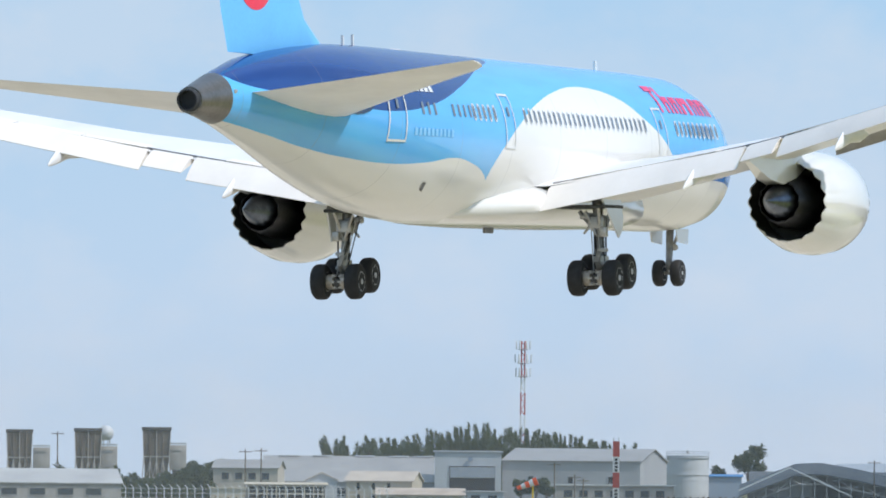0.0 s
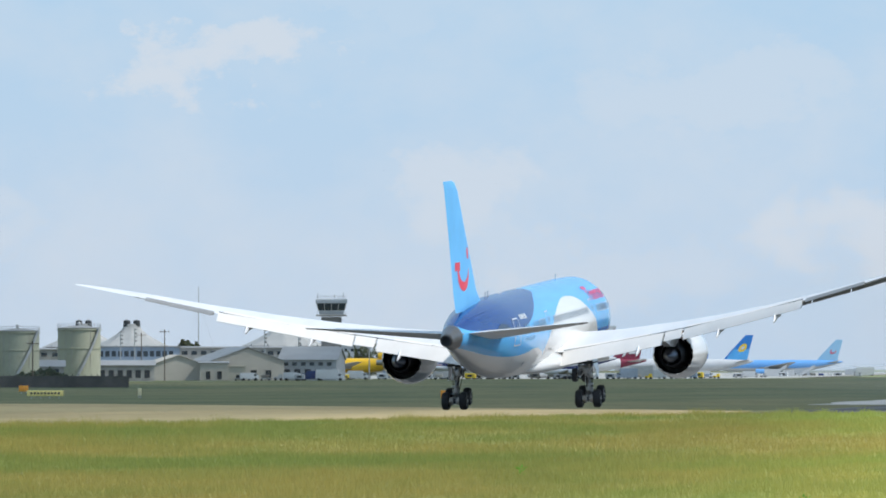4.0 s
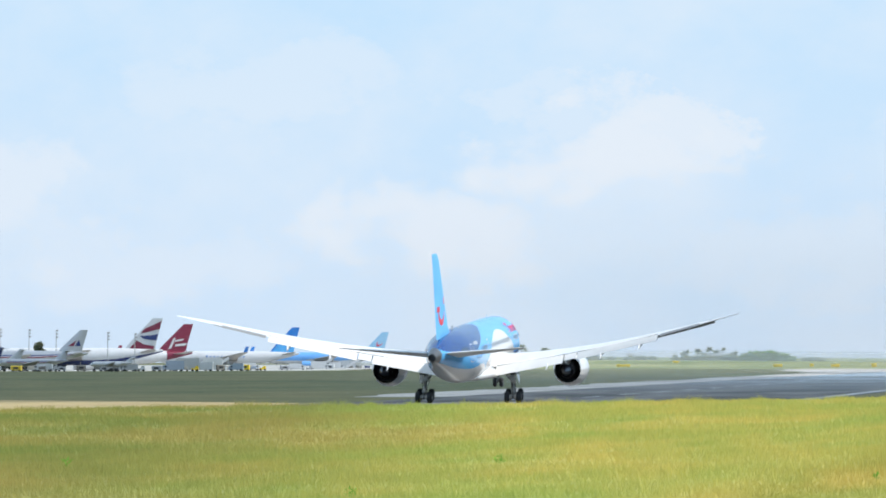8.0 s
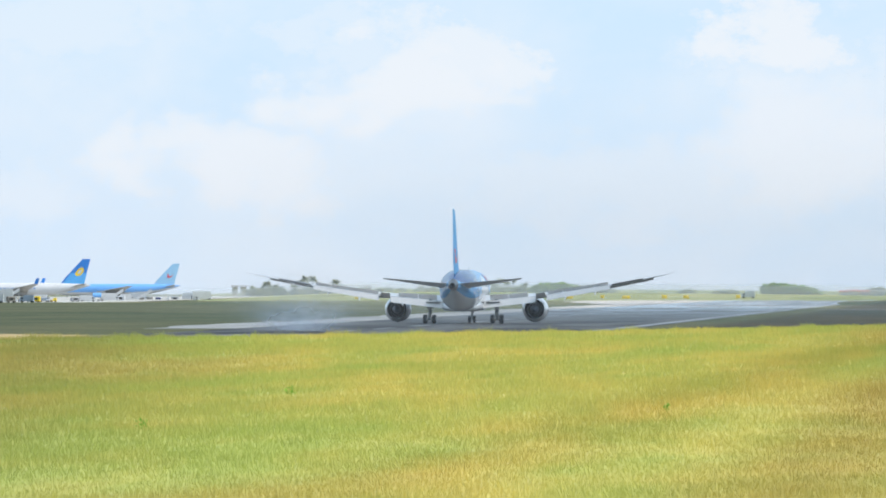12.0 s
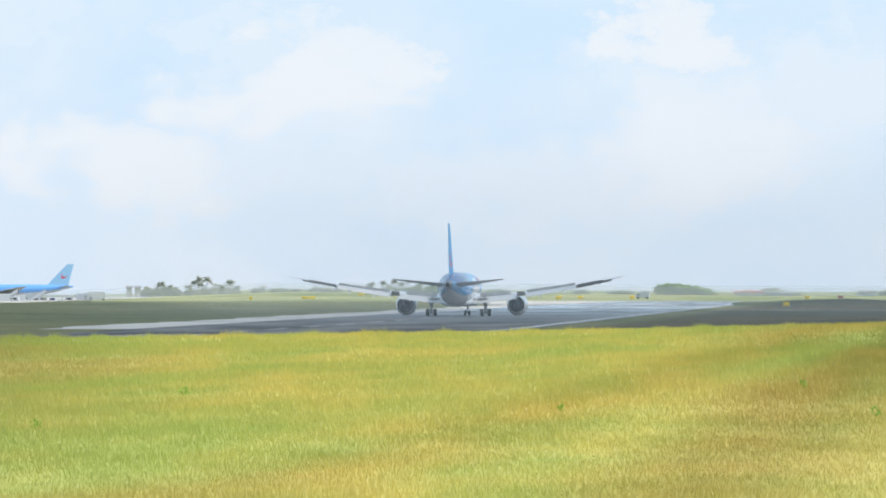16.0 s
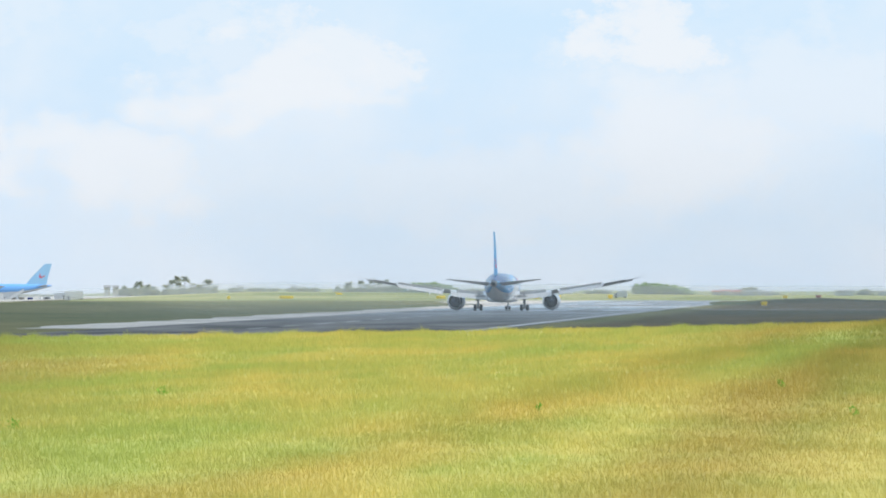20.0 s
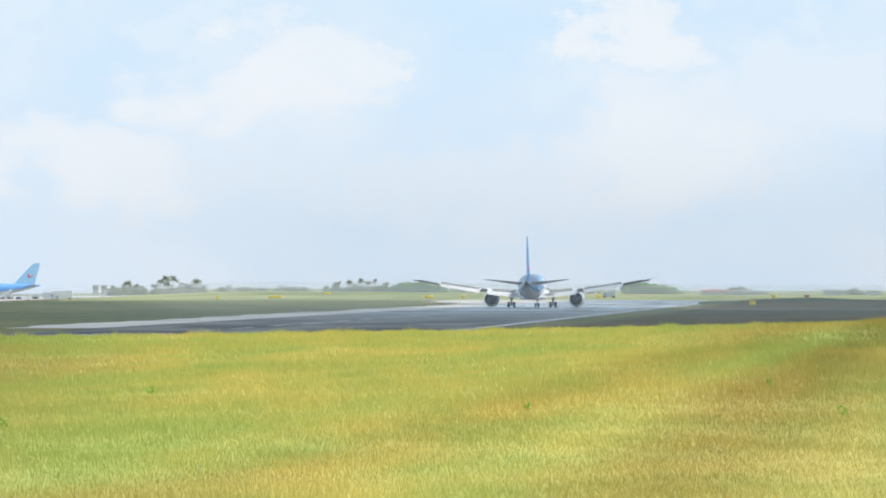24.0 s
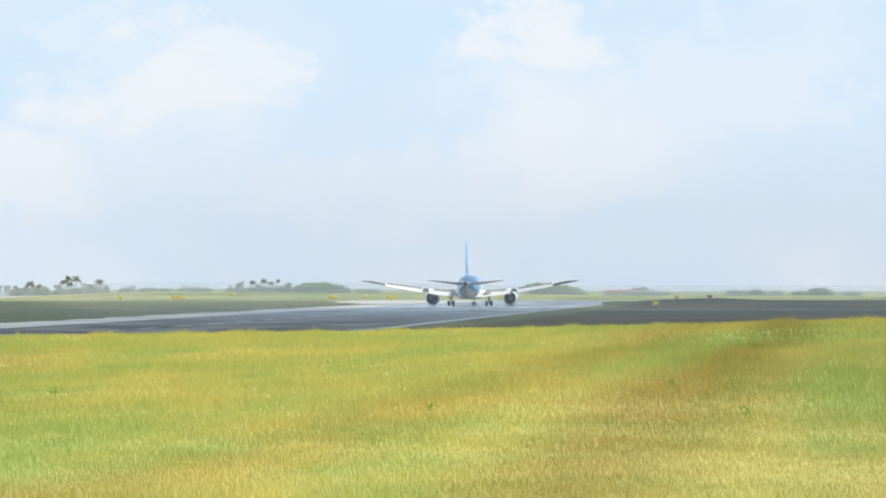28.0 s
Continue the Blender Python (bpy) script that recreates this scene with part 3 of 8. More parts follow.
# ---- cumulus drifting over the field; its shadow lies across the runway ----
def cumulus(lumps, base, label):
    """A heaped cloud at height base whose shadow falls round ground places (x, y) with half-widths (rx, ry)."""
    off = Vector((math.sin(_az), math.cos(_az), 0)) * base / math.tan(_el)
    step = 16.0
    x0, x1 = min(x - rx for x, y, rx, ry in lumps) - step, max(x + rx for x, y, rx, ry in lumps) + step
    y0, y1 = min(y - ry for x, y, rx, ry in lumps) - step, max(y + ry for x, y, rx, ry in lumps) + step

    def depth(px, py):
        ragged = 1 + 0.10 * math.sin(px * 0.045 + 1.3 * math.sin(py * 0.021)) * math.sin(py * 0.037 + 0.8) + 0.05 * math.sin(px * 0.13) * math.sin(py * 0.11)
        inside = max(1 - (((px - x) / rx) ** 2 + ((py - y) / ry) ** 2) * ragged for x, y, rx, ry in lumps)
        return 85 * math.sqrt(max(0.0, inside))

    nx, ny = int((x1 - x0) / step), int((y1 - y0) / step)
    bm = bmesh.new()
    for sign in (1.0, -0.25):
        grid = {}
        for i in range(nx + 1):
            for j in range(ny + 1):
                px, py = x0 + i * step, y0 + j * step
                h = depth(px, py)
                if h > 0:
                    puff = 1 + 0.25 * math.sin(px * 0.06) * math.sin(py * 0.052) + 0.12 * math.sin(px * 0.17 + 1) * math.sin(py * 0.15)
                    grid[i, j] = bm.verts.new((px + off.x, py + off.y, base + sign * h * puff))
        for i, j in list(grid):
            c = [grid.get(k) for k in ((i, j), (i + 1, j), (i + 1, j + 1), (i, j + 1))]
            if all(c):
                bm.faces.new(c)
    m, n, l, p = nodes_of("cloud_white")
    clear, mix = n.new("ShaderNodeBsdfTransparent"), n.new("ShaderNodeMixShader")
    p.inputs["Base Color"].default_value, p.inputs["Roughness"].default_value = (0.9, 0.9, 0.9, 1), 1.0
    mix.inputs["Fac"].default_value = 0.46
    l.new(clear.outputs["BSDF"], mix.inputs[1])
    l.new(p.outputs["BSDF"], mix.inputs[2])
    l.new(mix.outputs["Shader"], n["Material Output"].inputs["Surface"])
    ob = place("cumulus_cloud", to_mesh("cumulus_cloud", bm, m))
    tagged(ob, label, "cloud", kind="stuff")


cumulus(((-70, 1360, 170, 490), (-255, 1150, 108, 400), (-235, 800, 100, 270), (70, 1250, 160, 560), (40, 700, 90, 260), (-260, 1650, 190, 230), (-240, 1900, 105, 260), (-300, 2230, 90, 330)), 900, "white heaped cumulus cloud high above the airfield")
# out of view; its long lump is added to darken grass right of the runway
cumulus(((-70, 2150, 62, 130), (50, 2230, 92, 640)), 900, "unseen cumulus cloud beyond the first, added to shade the field")

# ---- the landing aircraft ----
GEAR_S = 28.5                     # the main wheels' station, metres behind the nose
ST = (0, 0.25, 0.8, 1.8, 3.2, 5.2, 8, 12, 36, 38, 40, 42, 44, 46, 48, 50, 52, 54, 55.4, 56.7)
HW = (0.05, 0.55, 1.02, 1.5, 1.97, 2.45, 2.8, 2.88, 2.88, 2.86, 2.78, 2.66, 2.48, 2.22, 1.9, 1.55, 1.2, 0.85, 0.62, 0.42)
TOP = (4.05, 4.6, 5.12, 5.85, 6.65, 7.28, 7.66, 7.72, 7.72, 7.72, 7.72, 7.71, 7.68, 7.6, 7.46, 7.24, 6.95, 6.52, 6.18, 5.84)
BOT = (3.95, 3.4, 2.95, 2.48, 2.1, 1.88, 1.79, 1.78, 1.78, 1.84, 1.98, 2.24, 2.6, 2.98, 3.4, 3.82, 4.22, 4.6, 4.84, 5.0)


def hull(s, angle, out=0.0):
    """A point of the fuselage's skin at station s; angle from the right side, upward."""
    w, t, b = lerp(s, ST, HW) + out, lerp(s, ST, TOP) + out, lerp(s, ST, BOT) - out
    return Vector((w * math.cos(angle), GEAR_S - s, (t + b) / 2 + (t - b) / 2 * math.sin(angle)))


def hull_at(s, z, side=1, out=0.02):
    t, b = lerp(s, ST, TOP), lerp(s, ST, BOT)
    k = max(-1, min(1, (z - (t + b) / 2) / ((t - b) / 2)))
    p = hull(s, math.asin(k), out)
    return Vector((p.x * side, p.y, p.z))


def livery():
    """Blue above, white belly, a white wave amidships and a navy field round the fin, each bounded by a curve along the hull."""
    m, n, l, p = nodes_of("fuselage_livery")
    co, sep = n.new("ShaderNodeTexCoord"), n.new("ShaderNodeSeparateXYZ")
    l.new(co.outputs["Object"], sep.inputs["Vector"])

    def math_node(op, a, b):
        k = n.new("ShaderNodeMath")
        k.operation = op
        for i, v in enumerate((a, b)):
            if isinstance(v, (int, float)):
                k.inputs[i].default_value = v
            else:
                l.new(v, k.inputs[i])
        return k.outputs["Value"]

    station = math_node("DIVIDE", math_node("SUBTRACT", GEAR_S, sep.outputs["Y"]), 60.0)
    height = math_node("DIVIDE", sep.outputs["Z"], 10.0)

    def border(points):
        c = n.new("ShaderNodeFloatCurve")
        cv = c.mapping.curves[0]
        pts = [(s / 60, z / 10) for s, z in points]
        cv.points[0].location, cv.points[1].location = pts[0], pts[-1]
        for q in pts[1:-1]:
            cv.points.new(*q)
        c.mapping.update()
        l.new(station, c.inputs["Value"])
        return c.outputs["Value"]

    belly = border(BELLY_LINE)
    wave = border(WAVE_LINE)
    navy = border(NAVY_LINE)
    below = lambda line: math_node("GREATER_THAN", line, height)
    white = math_node("MAXIMUM", below(belly), below(wave))
    dark = math_node("SUBTRACT", 1.0, below(navy))
    noise_t = n.new("ShaderNodeTexNoise")
    noise_t.inputs["Scale"].default_value, noise_t.inputs["Detail"].default_value = 0.7, 5
    streak = n.new("ShaderNodeMapping")
    streak.inputs["Scale"].default_value = (1.6, 0.22, 1.6)
    l.new(co.outputs["Object"], streak.inputs["Vector"])
    l.new(streak.outputs["Vector"], noise_t.inputs["Vector"])

    def mixed(f, a, b):
        k = n.new("ShaderNodeMixRGB")
        for sock, v in (("Fac", f), ("Color1", a), ("Color2", b)):
            if isinstance(v, tuple):
                k.inputs[sock].default_value = v
            elif isinstance(v, float):
                k.inputs[sock].default_value = v
            else:
                l.new(v, k.inputs[sock])
        return k

    front = math_node("GREATER_THAN", 14.0 / 60, station)
    base = mixed(math_node("MULTIPLY", front, math_node("GREATER_THAN", 0.40, height)), (0.115, 0.455, 0.85, 1), (0.02, 0.16, 0.5, 1))
    a = mixed(dark, base.outputs["Color"], (0.004, 0.045, 0.21, 1))
    b = mixed(white, a.outputs["Color"], (0.80, 0.785, 0.755, 1))
    cone = mixed(math_node("GREATER_THAN", station, 54.7 / 60), b.outputs["Color"], (0.27, 0.255, 0.23, 1))
    # thin frame joints round the hull
    cell = math_node("FRACT", math_node("MULTIPLY", station, 60 / 5.4), 0.0)
    joint = math_node("MULTIPLY", math_node("GREATER_THAN", 0.006, cell), 0.35)
    seams = mixed(joint, cone.outputs["Color"], (0.2, 0.2, 0.2, 1))
    o = mixed(0.22, seams.outputs["Color"], (0.5, 0.5, 0.5, 1))
    o.blend_type = "OVERLAY"
    l.new(noise_t.outputs["Fac"], o.inputs["Color2"])
    l.new(o.outputs["Color"], p.inputs["Base Color"])
    p.inputs["Roughness"].default_value = 0.22
    p.inputs["Coat Weight"].default_value, p.inputs["Coat Roughness"].default_value = 0.35, 0.03
    p.inputs["Specular IOR Level"].default_value = 0.35
    return m


BELLY_LINE = [(0, 3.2), (8, 3.7), (12, 3.45), (18, 2.6), (26, 1.8), (32.5, 1.8), (34.5, 3.3), (36.4, 3.75), (38.2, 3.9), (40.6, 3.7), (43.3, 3.61), (46.3, 3.76), (48.8, 4.01), (51.9, 4.45), (54.7, 4.8), (60, 5.3)]
WAVE_LINE = [(0, 0.0), (10, 0.3), (11.8, 2.8), (14.3, 4.89), (16.9, 5.93), (18.7, 6.51), (20.7, 6.77), (23.4, 6.79), (25.9, 6.55), (28.9, 6.02), (30.8, 5.48), (33.2, 4.43), (34.3, 3.5), (34.9, 1.8), (60, 0)]
NAVY_LINE = [(0, 9.9), (27.5, 9.8), (28.4, 8.6), (29.6, 7.6), (32.5, 7.21), (36.8, 6.37), (40.3, 5.69), (43.6, 5.37), (46.7, 5.45), (50, 5.7), (54, 6.05), (55, 6.6), (57, 8.5), (60, 9.9)]

TITLE_PALE = surface("pale_title_paint", (0.22, 0.54, 0.85), 0.3, var=0.05)
AIRFOIL = [(0.0, 0.0), (0.02, 0.28), (0.08, 0.62), (0.2, 0.92), (0.38, 1.0), (0.6, 0.78), (0.8, 0.42), (1.0, 0.04)]


def section(x, s0, s1, z0, z1, thick, upright=False):
    """The ring of a wing section from leading edge (s0, z0) to trailing edge (s1, z1), half-thickness thick."""
    ring = []
    for c, t in AIRFOIL + [(c, -t * 0.85) for c, t in AIRFOIL[-2:0:-1]]:
        s, h = s0 + (s1 - s0) * c, thick * t
        ring.append((x + h, GEAR_S - s, z0 + (z1 - z0) * c) if upright else (x, GEAR_S - s, z0 + (z1 - z0) * c + h))
    return ring


WX = (2.2, 2.9, 6, 10.4, 14, 18, 22, 25.8, 28, 29.4, 30.06)
LE = (16.0, 16.5, 18.6, 21.6, 24.0, 26.7, 29.4, 32.0, 34.2, 36.2, 37.7)
TE = (28.7, 28.7, 28.8, 29.05, 30.5, 32.2, 33.9, 35.6, 36.9, 37.9, 38.4)
WT = (0.85, 0.82, 0.62, 0.46, 0.34, 0.27, 0.21, 0.15, 0.09, 0.05, 0.03)


def wing_z(x):
    k = max(0.0, x - 3.0)
    return 3.38 + 0.135 * k + 0.0031 * k * k


def wing_te(x, side, back=0.0, drop=0.0):
    return Vector((x * side, GEAR_S - lerp(x, WX, TE) - back, wing_z(x) - 0.35 * (1 - k_tip(x)) - drop))


def k_tip(x):
    return min(1.0, x / 26.0)


def flap(side, x0, x1, c0, c1, angle, name, material, parent, label="", lift=0.02, thick=1.0):
    """A lowered flap panel: a tapered blade behind the trailing edge."""
    rings = []
    for x, c in ((x0, c0), (x1, c1)):
        h = wing_te(x, side)
        a = radians(angle)
        ring = []
        for k, t in ((0, 0.10), (0.25, 0.14), (0.7, 0.08), (1, 0.012), (1, -0.012), (0.6, -0.06), (0.2, -0.12), (0, -0.10)):
            ring.append((h.x, h.y + 0.25 - k * c * math.cos(a) - t * thick * math.sin(a), h.z + lift - k * c * math.sin(a) + t * thick * math.cos(a)))
        rings.append(ring)
    return part(name, loft(rings), material, parent, label)


def wing(side, parent):
    rings = [section(x * side, a, b, wing_z(x), wing_z(x) - 0.35 * (1 - k_tip(x)), t) for x, a, b, t in zip(WX, LE, TE, WT)]
    w = part("wing", loft(rings), WING_WHITE, parent, "white upswept wing with lowered flaps and raked tip")
    flap(side, 3.0, 10.3, 1.78, 1.48, 31, "inboard_flap", FLAP_PALE, w, "pale grey inboard flap lowered for landing")
    flaperon = flap(side, 10.45, 11.75, 1.4, 1.35, 22, "flaperon", FLAP_PALE, w)
    flap(side, 11.9, 20.9, 1.36, 1.0, 30, "outboard_flap", FLAP_PALE, w, "pale grey outboard flap lowered for landing")
    aileron = flap(side, 21.2, 25.6, 1.0, 0.7, 8, "aileron", AILERON_GREY, w, "dark grey drooped aileron", 0.02, 1.0)
    for x, ln in ((8.6, 2.4), (14.6, 2.2), (18.9, 1.8)):
        h = wing_te(x, side)
        prof = []
        for k, r in ((-2.4, 0.03), (-1.4, 0.2), (-0.2, 0.23), (0.8, 0.18), (ln * 0.7, 0.08), (ln * 0.8, 0.02)):
            prof.append([(h.x + r * 0.7 * math.cos(q), h.y - k, h.z - 0.42 - max(0, k) * 0.35 + r * 1.5 * math.sin(q)) for q in np.arange(8) * math.tau / 8])
        part("flap_fairing", loft(prof), WING_WHITE, w)
    # drooped leading-edge slats, a row of curved panels ahead of and below the leading edge
    for x0, x1 in ((11.6, 14.6), (14.7, 17.7), (17.8, 20.8), (20.9, 23.9), (24.0, 27.0)):
        rings = []
        for x in (x0, x1):
            s, z, k = lerp(x, WX, LE), wing_z(x), lerp(x, (4, 27), (0.95, 0.55))
            rings.append([(x * side, GEAR_S - s + q * k, z + h * k) for q, h in ((-0.25, 0.10), (0.12, 0.06), (0.45, -0.12), (0.62, -0.42), (0.58, -0.66), (0.50, -0.66), (0.46, -0.44), (0.30, -0.20), (0.05, -0.04), (-0.25, 0.05))])
        part("slat", loft(rings), WING_GREY, w, "grey leading-edge slat")
    spoilers = []
    for x0, x1 in ((3.8, 6.4), (6.5, 9.2), (12.0, 14.1), (14.2, 16.3), (16.4, 18.5), (18.6, 20.6)):
        a, b = wing_te(x0, side), wing_te(x1, side)
        bm = bmesh.new()
        pts = []
        for h, x in ((a, x0), (b, x1)):
            c = 0.34 + 0.055 * (lerp(x, WX, TE) - lerp(x, WX, LE))
            pts.append((Vector((h.x, h.y + c + 0.12, h.z + 0.17 + 0.04 * c)), Vector((h.x, h.y + 0.15, h.z + 0.14))))
        loft([[p0, p1, p1 + Vector((0, 0, 0.03)), p0 + Vector((0, 0, 0.04))] for p0, p1 in pts], bm)
        sp = part("spoiler", bm, SPOILER_WARM, w)
        spoilers.append((sp, pts[0][0], (pts[1][0] - pts[0][0]).normalized() * side, 58))
    for ob, x0, x1, rise in ((flaperon, 10.45, 11.75, 46), (aileron, 21.2, 25.6, 20)):
        a, b = wing_te(x0, side), wing_te(x1, side)
        spoilers.append((ob, a + Vector((0, 0.25, 0)), (b - a).normalized() * side, rise))
    bm = bmesh.new()
    line = [(lerp(x, WX, TE), x) for x in np.linspace(3.0, 20.9, 24)]
    loft([[(x * side, GEAR_S - s + q, wing_z(x) - 0.35 * (1 - k_tip(x)) + z) for q, z in ((0.38, 0.08), (0.38, 0.16), (0.31, 0.16), (0.31, 0.08))] for s, x in line], bm)
    part("flap_seam", bm, SEAM, w, "dark gap ahead of the flaps")
    return w, spoilers


def tailplane(side, parent):
    rings = [section(x * side, a, b, z, zt, t) for x, a, b, z, zt, t in
             ((0.6, 45.6, 53.4, 5.05, 5.72, 0.34), (1.6, 46.4, 53.6, 5.16, 5.78, 0.32), (5.5, 50.8, 55.1, 5.75, 6.12, 0.19), (8.9, 54.3, 56.45, 6.26, 6.43, 0.095), (9.45, 55.2, 56.7, 6.34, 6.47, 0.06), (9.7, 56.0, 56.85, 6.38, 6.49, 0.025))]
    t = part("horizontal_stabilizer", loft(rings), STAB_GREY, parent, "pale grey horizontal stabilizer")
    return t


def fin(parent):
    rings = [section(0, a, b, z, z, t, True) for a, b, z, t in
             ((42.0, 53.2, 7.1, 0.22), (44.1, 53.4, 7.55, 0.34), (45.9, 53.8, 8.4, 0.36), (48.7, 54.8, 12.0, 0.26), (51.3, 55.9, 15.4, 0.16), (52.2, 56.15, 15.95, 0.11), (53.3, 56.3, 16.15, 0.04))]
    f = part("vertical_stabilizer", loft(rings), FIN_BLUE, parent, "light blue tail fin with a red smile emblem")
    lay = lambda pts, side: [(side * (fin_half(z, q) + 0.014), GEAR_S - q, z) for q, z in pts]
    for side in (1, -1):
        bm = bmesh.new()
        outer, inner = [], []
        for k in range(25):
            a = radians(180 + k * 7.2)
            w = 0.26 * (0.6 + 0.6 * math.sin(k / 24 * math.pi)) * (1.0 if k < 18 else 1.0 - (k - 18) * 0.11)
            outer.append((51.15 - (1.45 + w) * -math.cos(a), 10.2 + (1.35 + w) * math.sin(a)))
            inner.append((51.15 - (1.45 - w) * -math.cos(a), 10.2 + (1.35 - w) * math.sin(a)))
        outer = [(102.3 - q, z) for q, z in outer]
        inner = [(102.3 - q, z) for q, z in inner]
        vo = [bm.verts.new(v) for v in lay(outer, side)]
        vi = [bm.verts.new(v) for v in lay(inner, side)]
        for k in range(24):
            bm.faces.new((vo[k], vo[k + 1], vi[k + 1], vi[k]))
        part("emblem_curve", bm, RED_PAINT, f, "red smile-shaped emblem", 0)
        bm = bmesh.new()
        bm.faces.new([bm.verts.new(v) for v in lay([(52.1, 9.98), (53.4, 9.98), (53.4, 10.55), (52.1, 10.55)], side)])
        part("emblem_block", bm, RED_PAINT, f, "", 0)
        bm = bmesh.new()
        bm.faces.new([bm.verts.new(v) for v in lay([(49.75 + 0.34 * math.cos(a), 11.08 + 0.40 * math.sin(a)) for a in np.arange(14) * math.tau / 14], side)])
        part("emblem_dot", bm, RED_PAINT, f, "", 0)
    return f


def fin_half(z, s):
    """Half the fin's thickness at a height and station."""
    a = lerp(z, (8.4, 12.0, 15.4), (45.9, 48.7, 51.3))
    b = lerp(z, (8.4, 12.0, 15.4), (53.8, 54.8, 55.9))
    t = lerp(z, (8.4, 12.0, 15.4), (0.36, 0.26, 0.16))
    c = (s - a) / (b - a)
    return t * lerp(c, [q[0] for q in AIRFOIL], [q[1] for q in AIRFOIL])


def engine(side, parent):
    c = (9.91 * side, GEAR_S, 2.36)
    e = part("engine_cowl", lathe([(-17.75, 1.40), (-17.35, 1.43), (-17.3, 1.52), (-17.5, 1.66), (-18.2, 1.82), (-19.2, 1.89), (-20.3, 1.86), (-21.3, 1.70), (-22.68, 1.43),
                                   (-22.66, 1.40), (-21.6, 1.50), (-20.9, 1.46)], 144, "y", c, False, ((8, 9), 0.34, 18)), [PAINT_WHITE], parent,
             "white engine nacelle with a serrated rear edge")
    part("inlet_lip", lathe([(-17.9, 1.36), (-17.33, 1.42), (-17.27, 1.50), (-17.42, 1.63), (-17.8, 1.735)], 36, "y", c, False), BARE_METAL, e, "polished metal inlet lip")
    part("fan_duct", lathe([(-18.2, 1.37), (-20.9, 1.455), (-22.62, 1.39), (-22.60, 1.375), (-20.8, 1.40), (-20.7, 0.95)], 144, "y", c, False, ((2, 3), 0.34, 18)), BLACK, e, "black fan duct lining")
    part("fan_disc", lathe([(-18.4, 1.38), (-18.3, 0.4), (-17.9, 0.02)], 36, "y", c), DARK_METAL, e)
    part("core_cowl", lathe([(-20.6, 1.02), (-21.6, 1.0), (-22.6, 0.90), (-23.62, 0.75), (-23.6, 0.71), (-22.9, 0.76)], 96, "y", c, False, ((3, 4), 0.14, 12)), DARK_METAL, e, "dark core cowl")
    part("exhaust_plug", lathe([(-22.4, 0.66), (-23.3, 0.64), (-24.0, 0.45), (-24.7, 0.22), (-25.15, 0.03)], 28, "y", c), STEEL_BLUE, e, "heat-blued exhaust cone")
    for q in range(10):
        a = q * math.tau / 10 + 0.2
        part("guide_vane", boxed((c[0] + 1.2 * math.cos(a), GEAR_S - 20.9, c[2] + 1.2 * math.sin(a)), (0.04, 0.3, 0.04) if q % 2 else (0.04, 0.3, 0.06)), DARK_METAL, e)
    rings = []
    for s, lo, hi, w in ((18.9, 3.95, 4.1, 0.1), (20.5, 3.8, 4.5, 0.3), (22.5, 3.2, 4.6, 0.36), (24.0, 2.95, 4.5, 0.34), (25.4, 3.1, 4.4, 0.26), (27.4, 3.7, 4.2, 0.1)):
        rings.append([(c[0] - w, GEAR_S - s, lo), (c[0] + w, GEAR_S - s, lo), (c[0] + w, GEAR_S - s, hi), (c[0] - w, GEAR_S - s, hi)])
    part("pylon", loft(rings), PAINT_WHITE, e)
    bm = bmesh.new()
    for t in (-1,):
        loft([[(c[0] + side * t * q, GEAR_S - s, 2.36 + z) for q, z in ((1.86, 0.3), (1.9, 0.0), (1.7, -0.02), (1.66, 0.3))] for s in (18.6, 20.0)], bm)
    part("nacelle_strake", bm, PAINT_WHITE, e)
    return e


def wheel(c, r, w, parent):
    """A tyre and its two rims, as parts of a bogie or leg."""
    part("tyre", lathe([(-w / 2, r * 0.58), (-w / 2, r * 0.86), (-w * 0.36, r * 0.97), (-w * 0.15, r), (w * 0.15, r), (w * 0.36, r * 0.97), (w / 2, r * 0.86), (w / 2, r * 0.58)], 28, "x", c), RUBBER, parent)
    for k in (-1, 1):
        part("rim", lathe([(k * w * 0.5, r * 0.58), (k * w * 0.50, r * 0.50), (k * w * 0.36, r * 0.44), (k * w * 0.38, r * 0.2), (k * w * 0.54, r * 0.16), (k * w * 0.54, 0.01)], 20, "x", c, False), RIM_GREY, parent)


BRAKE = surface("brake_metal", (0.42, 0.38, 0.32), 0.4, 0.4, var=0.3, scale=8)
GEAR_DARK = surface("oily_gear_metal", (0.07, 0.07, 0.072), 0.45, 0.4, var=0.4, scale=8)
# near-black colour with the wheel bay's shade painted in
BAY_SHADE = surface("painted_bay_shade", (0.05, 0.052, 0.05), 0.8, var=0.4, scale=3)


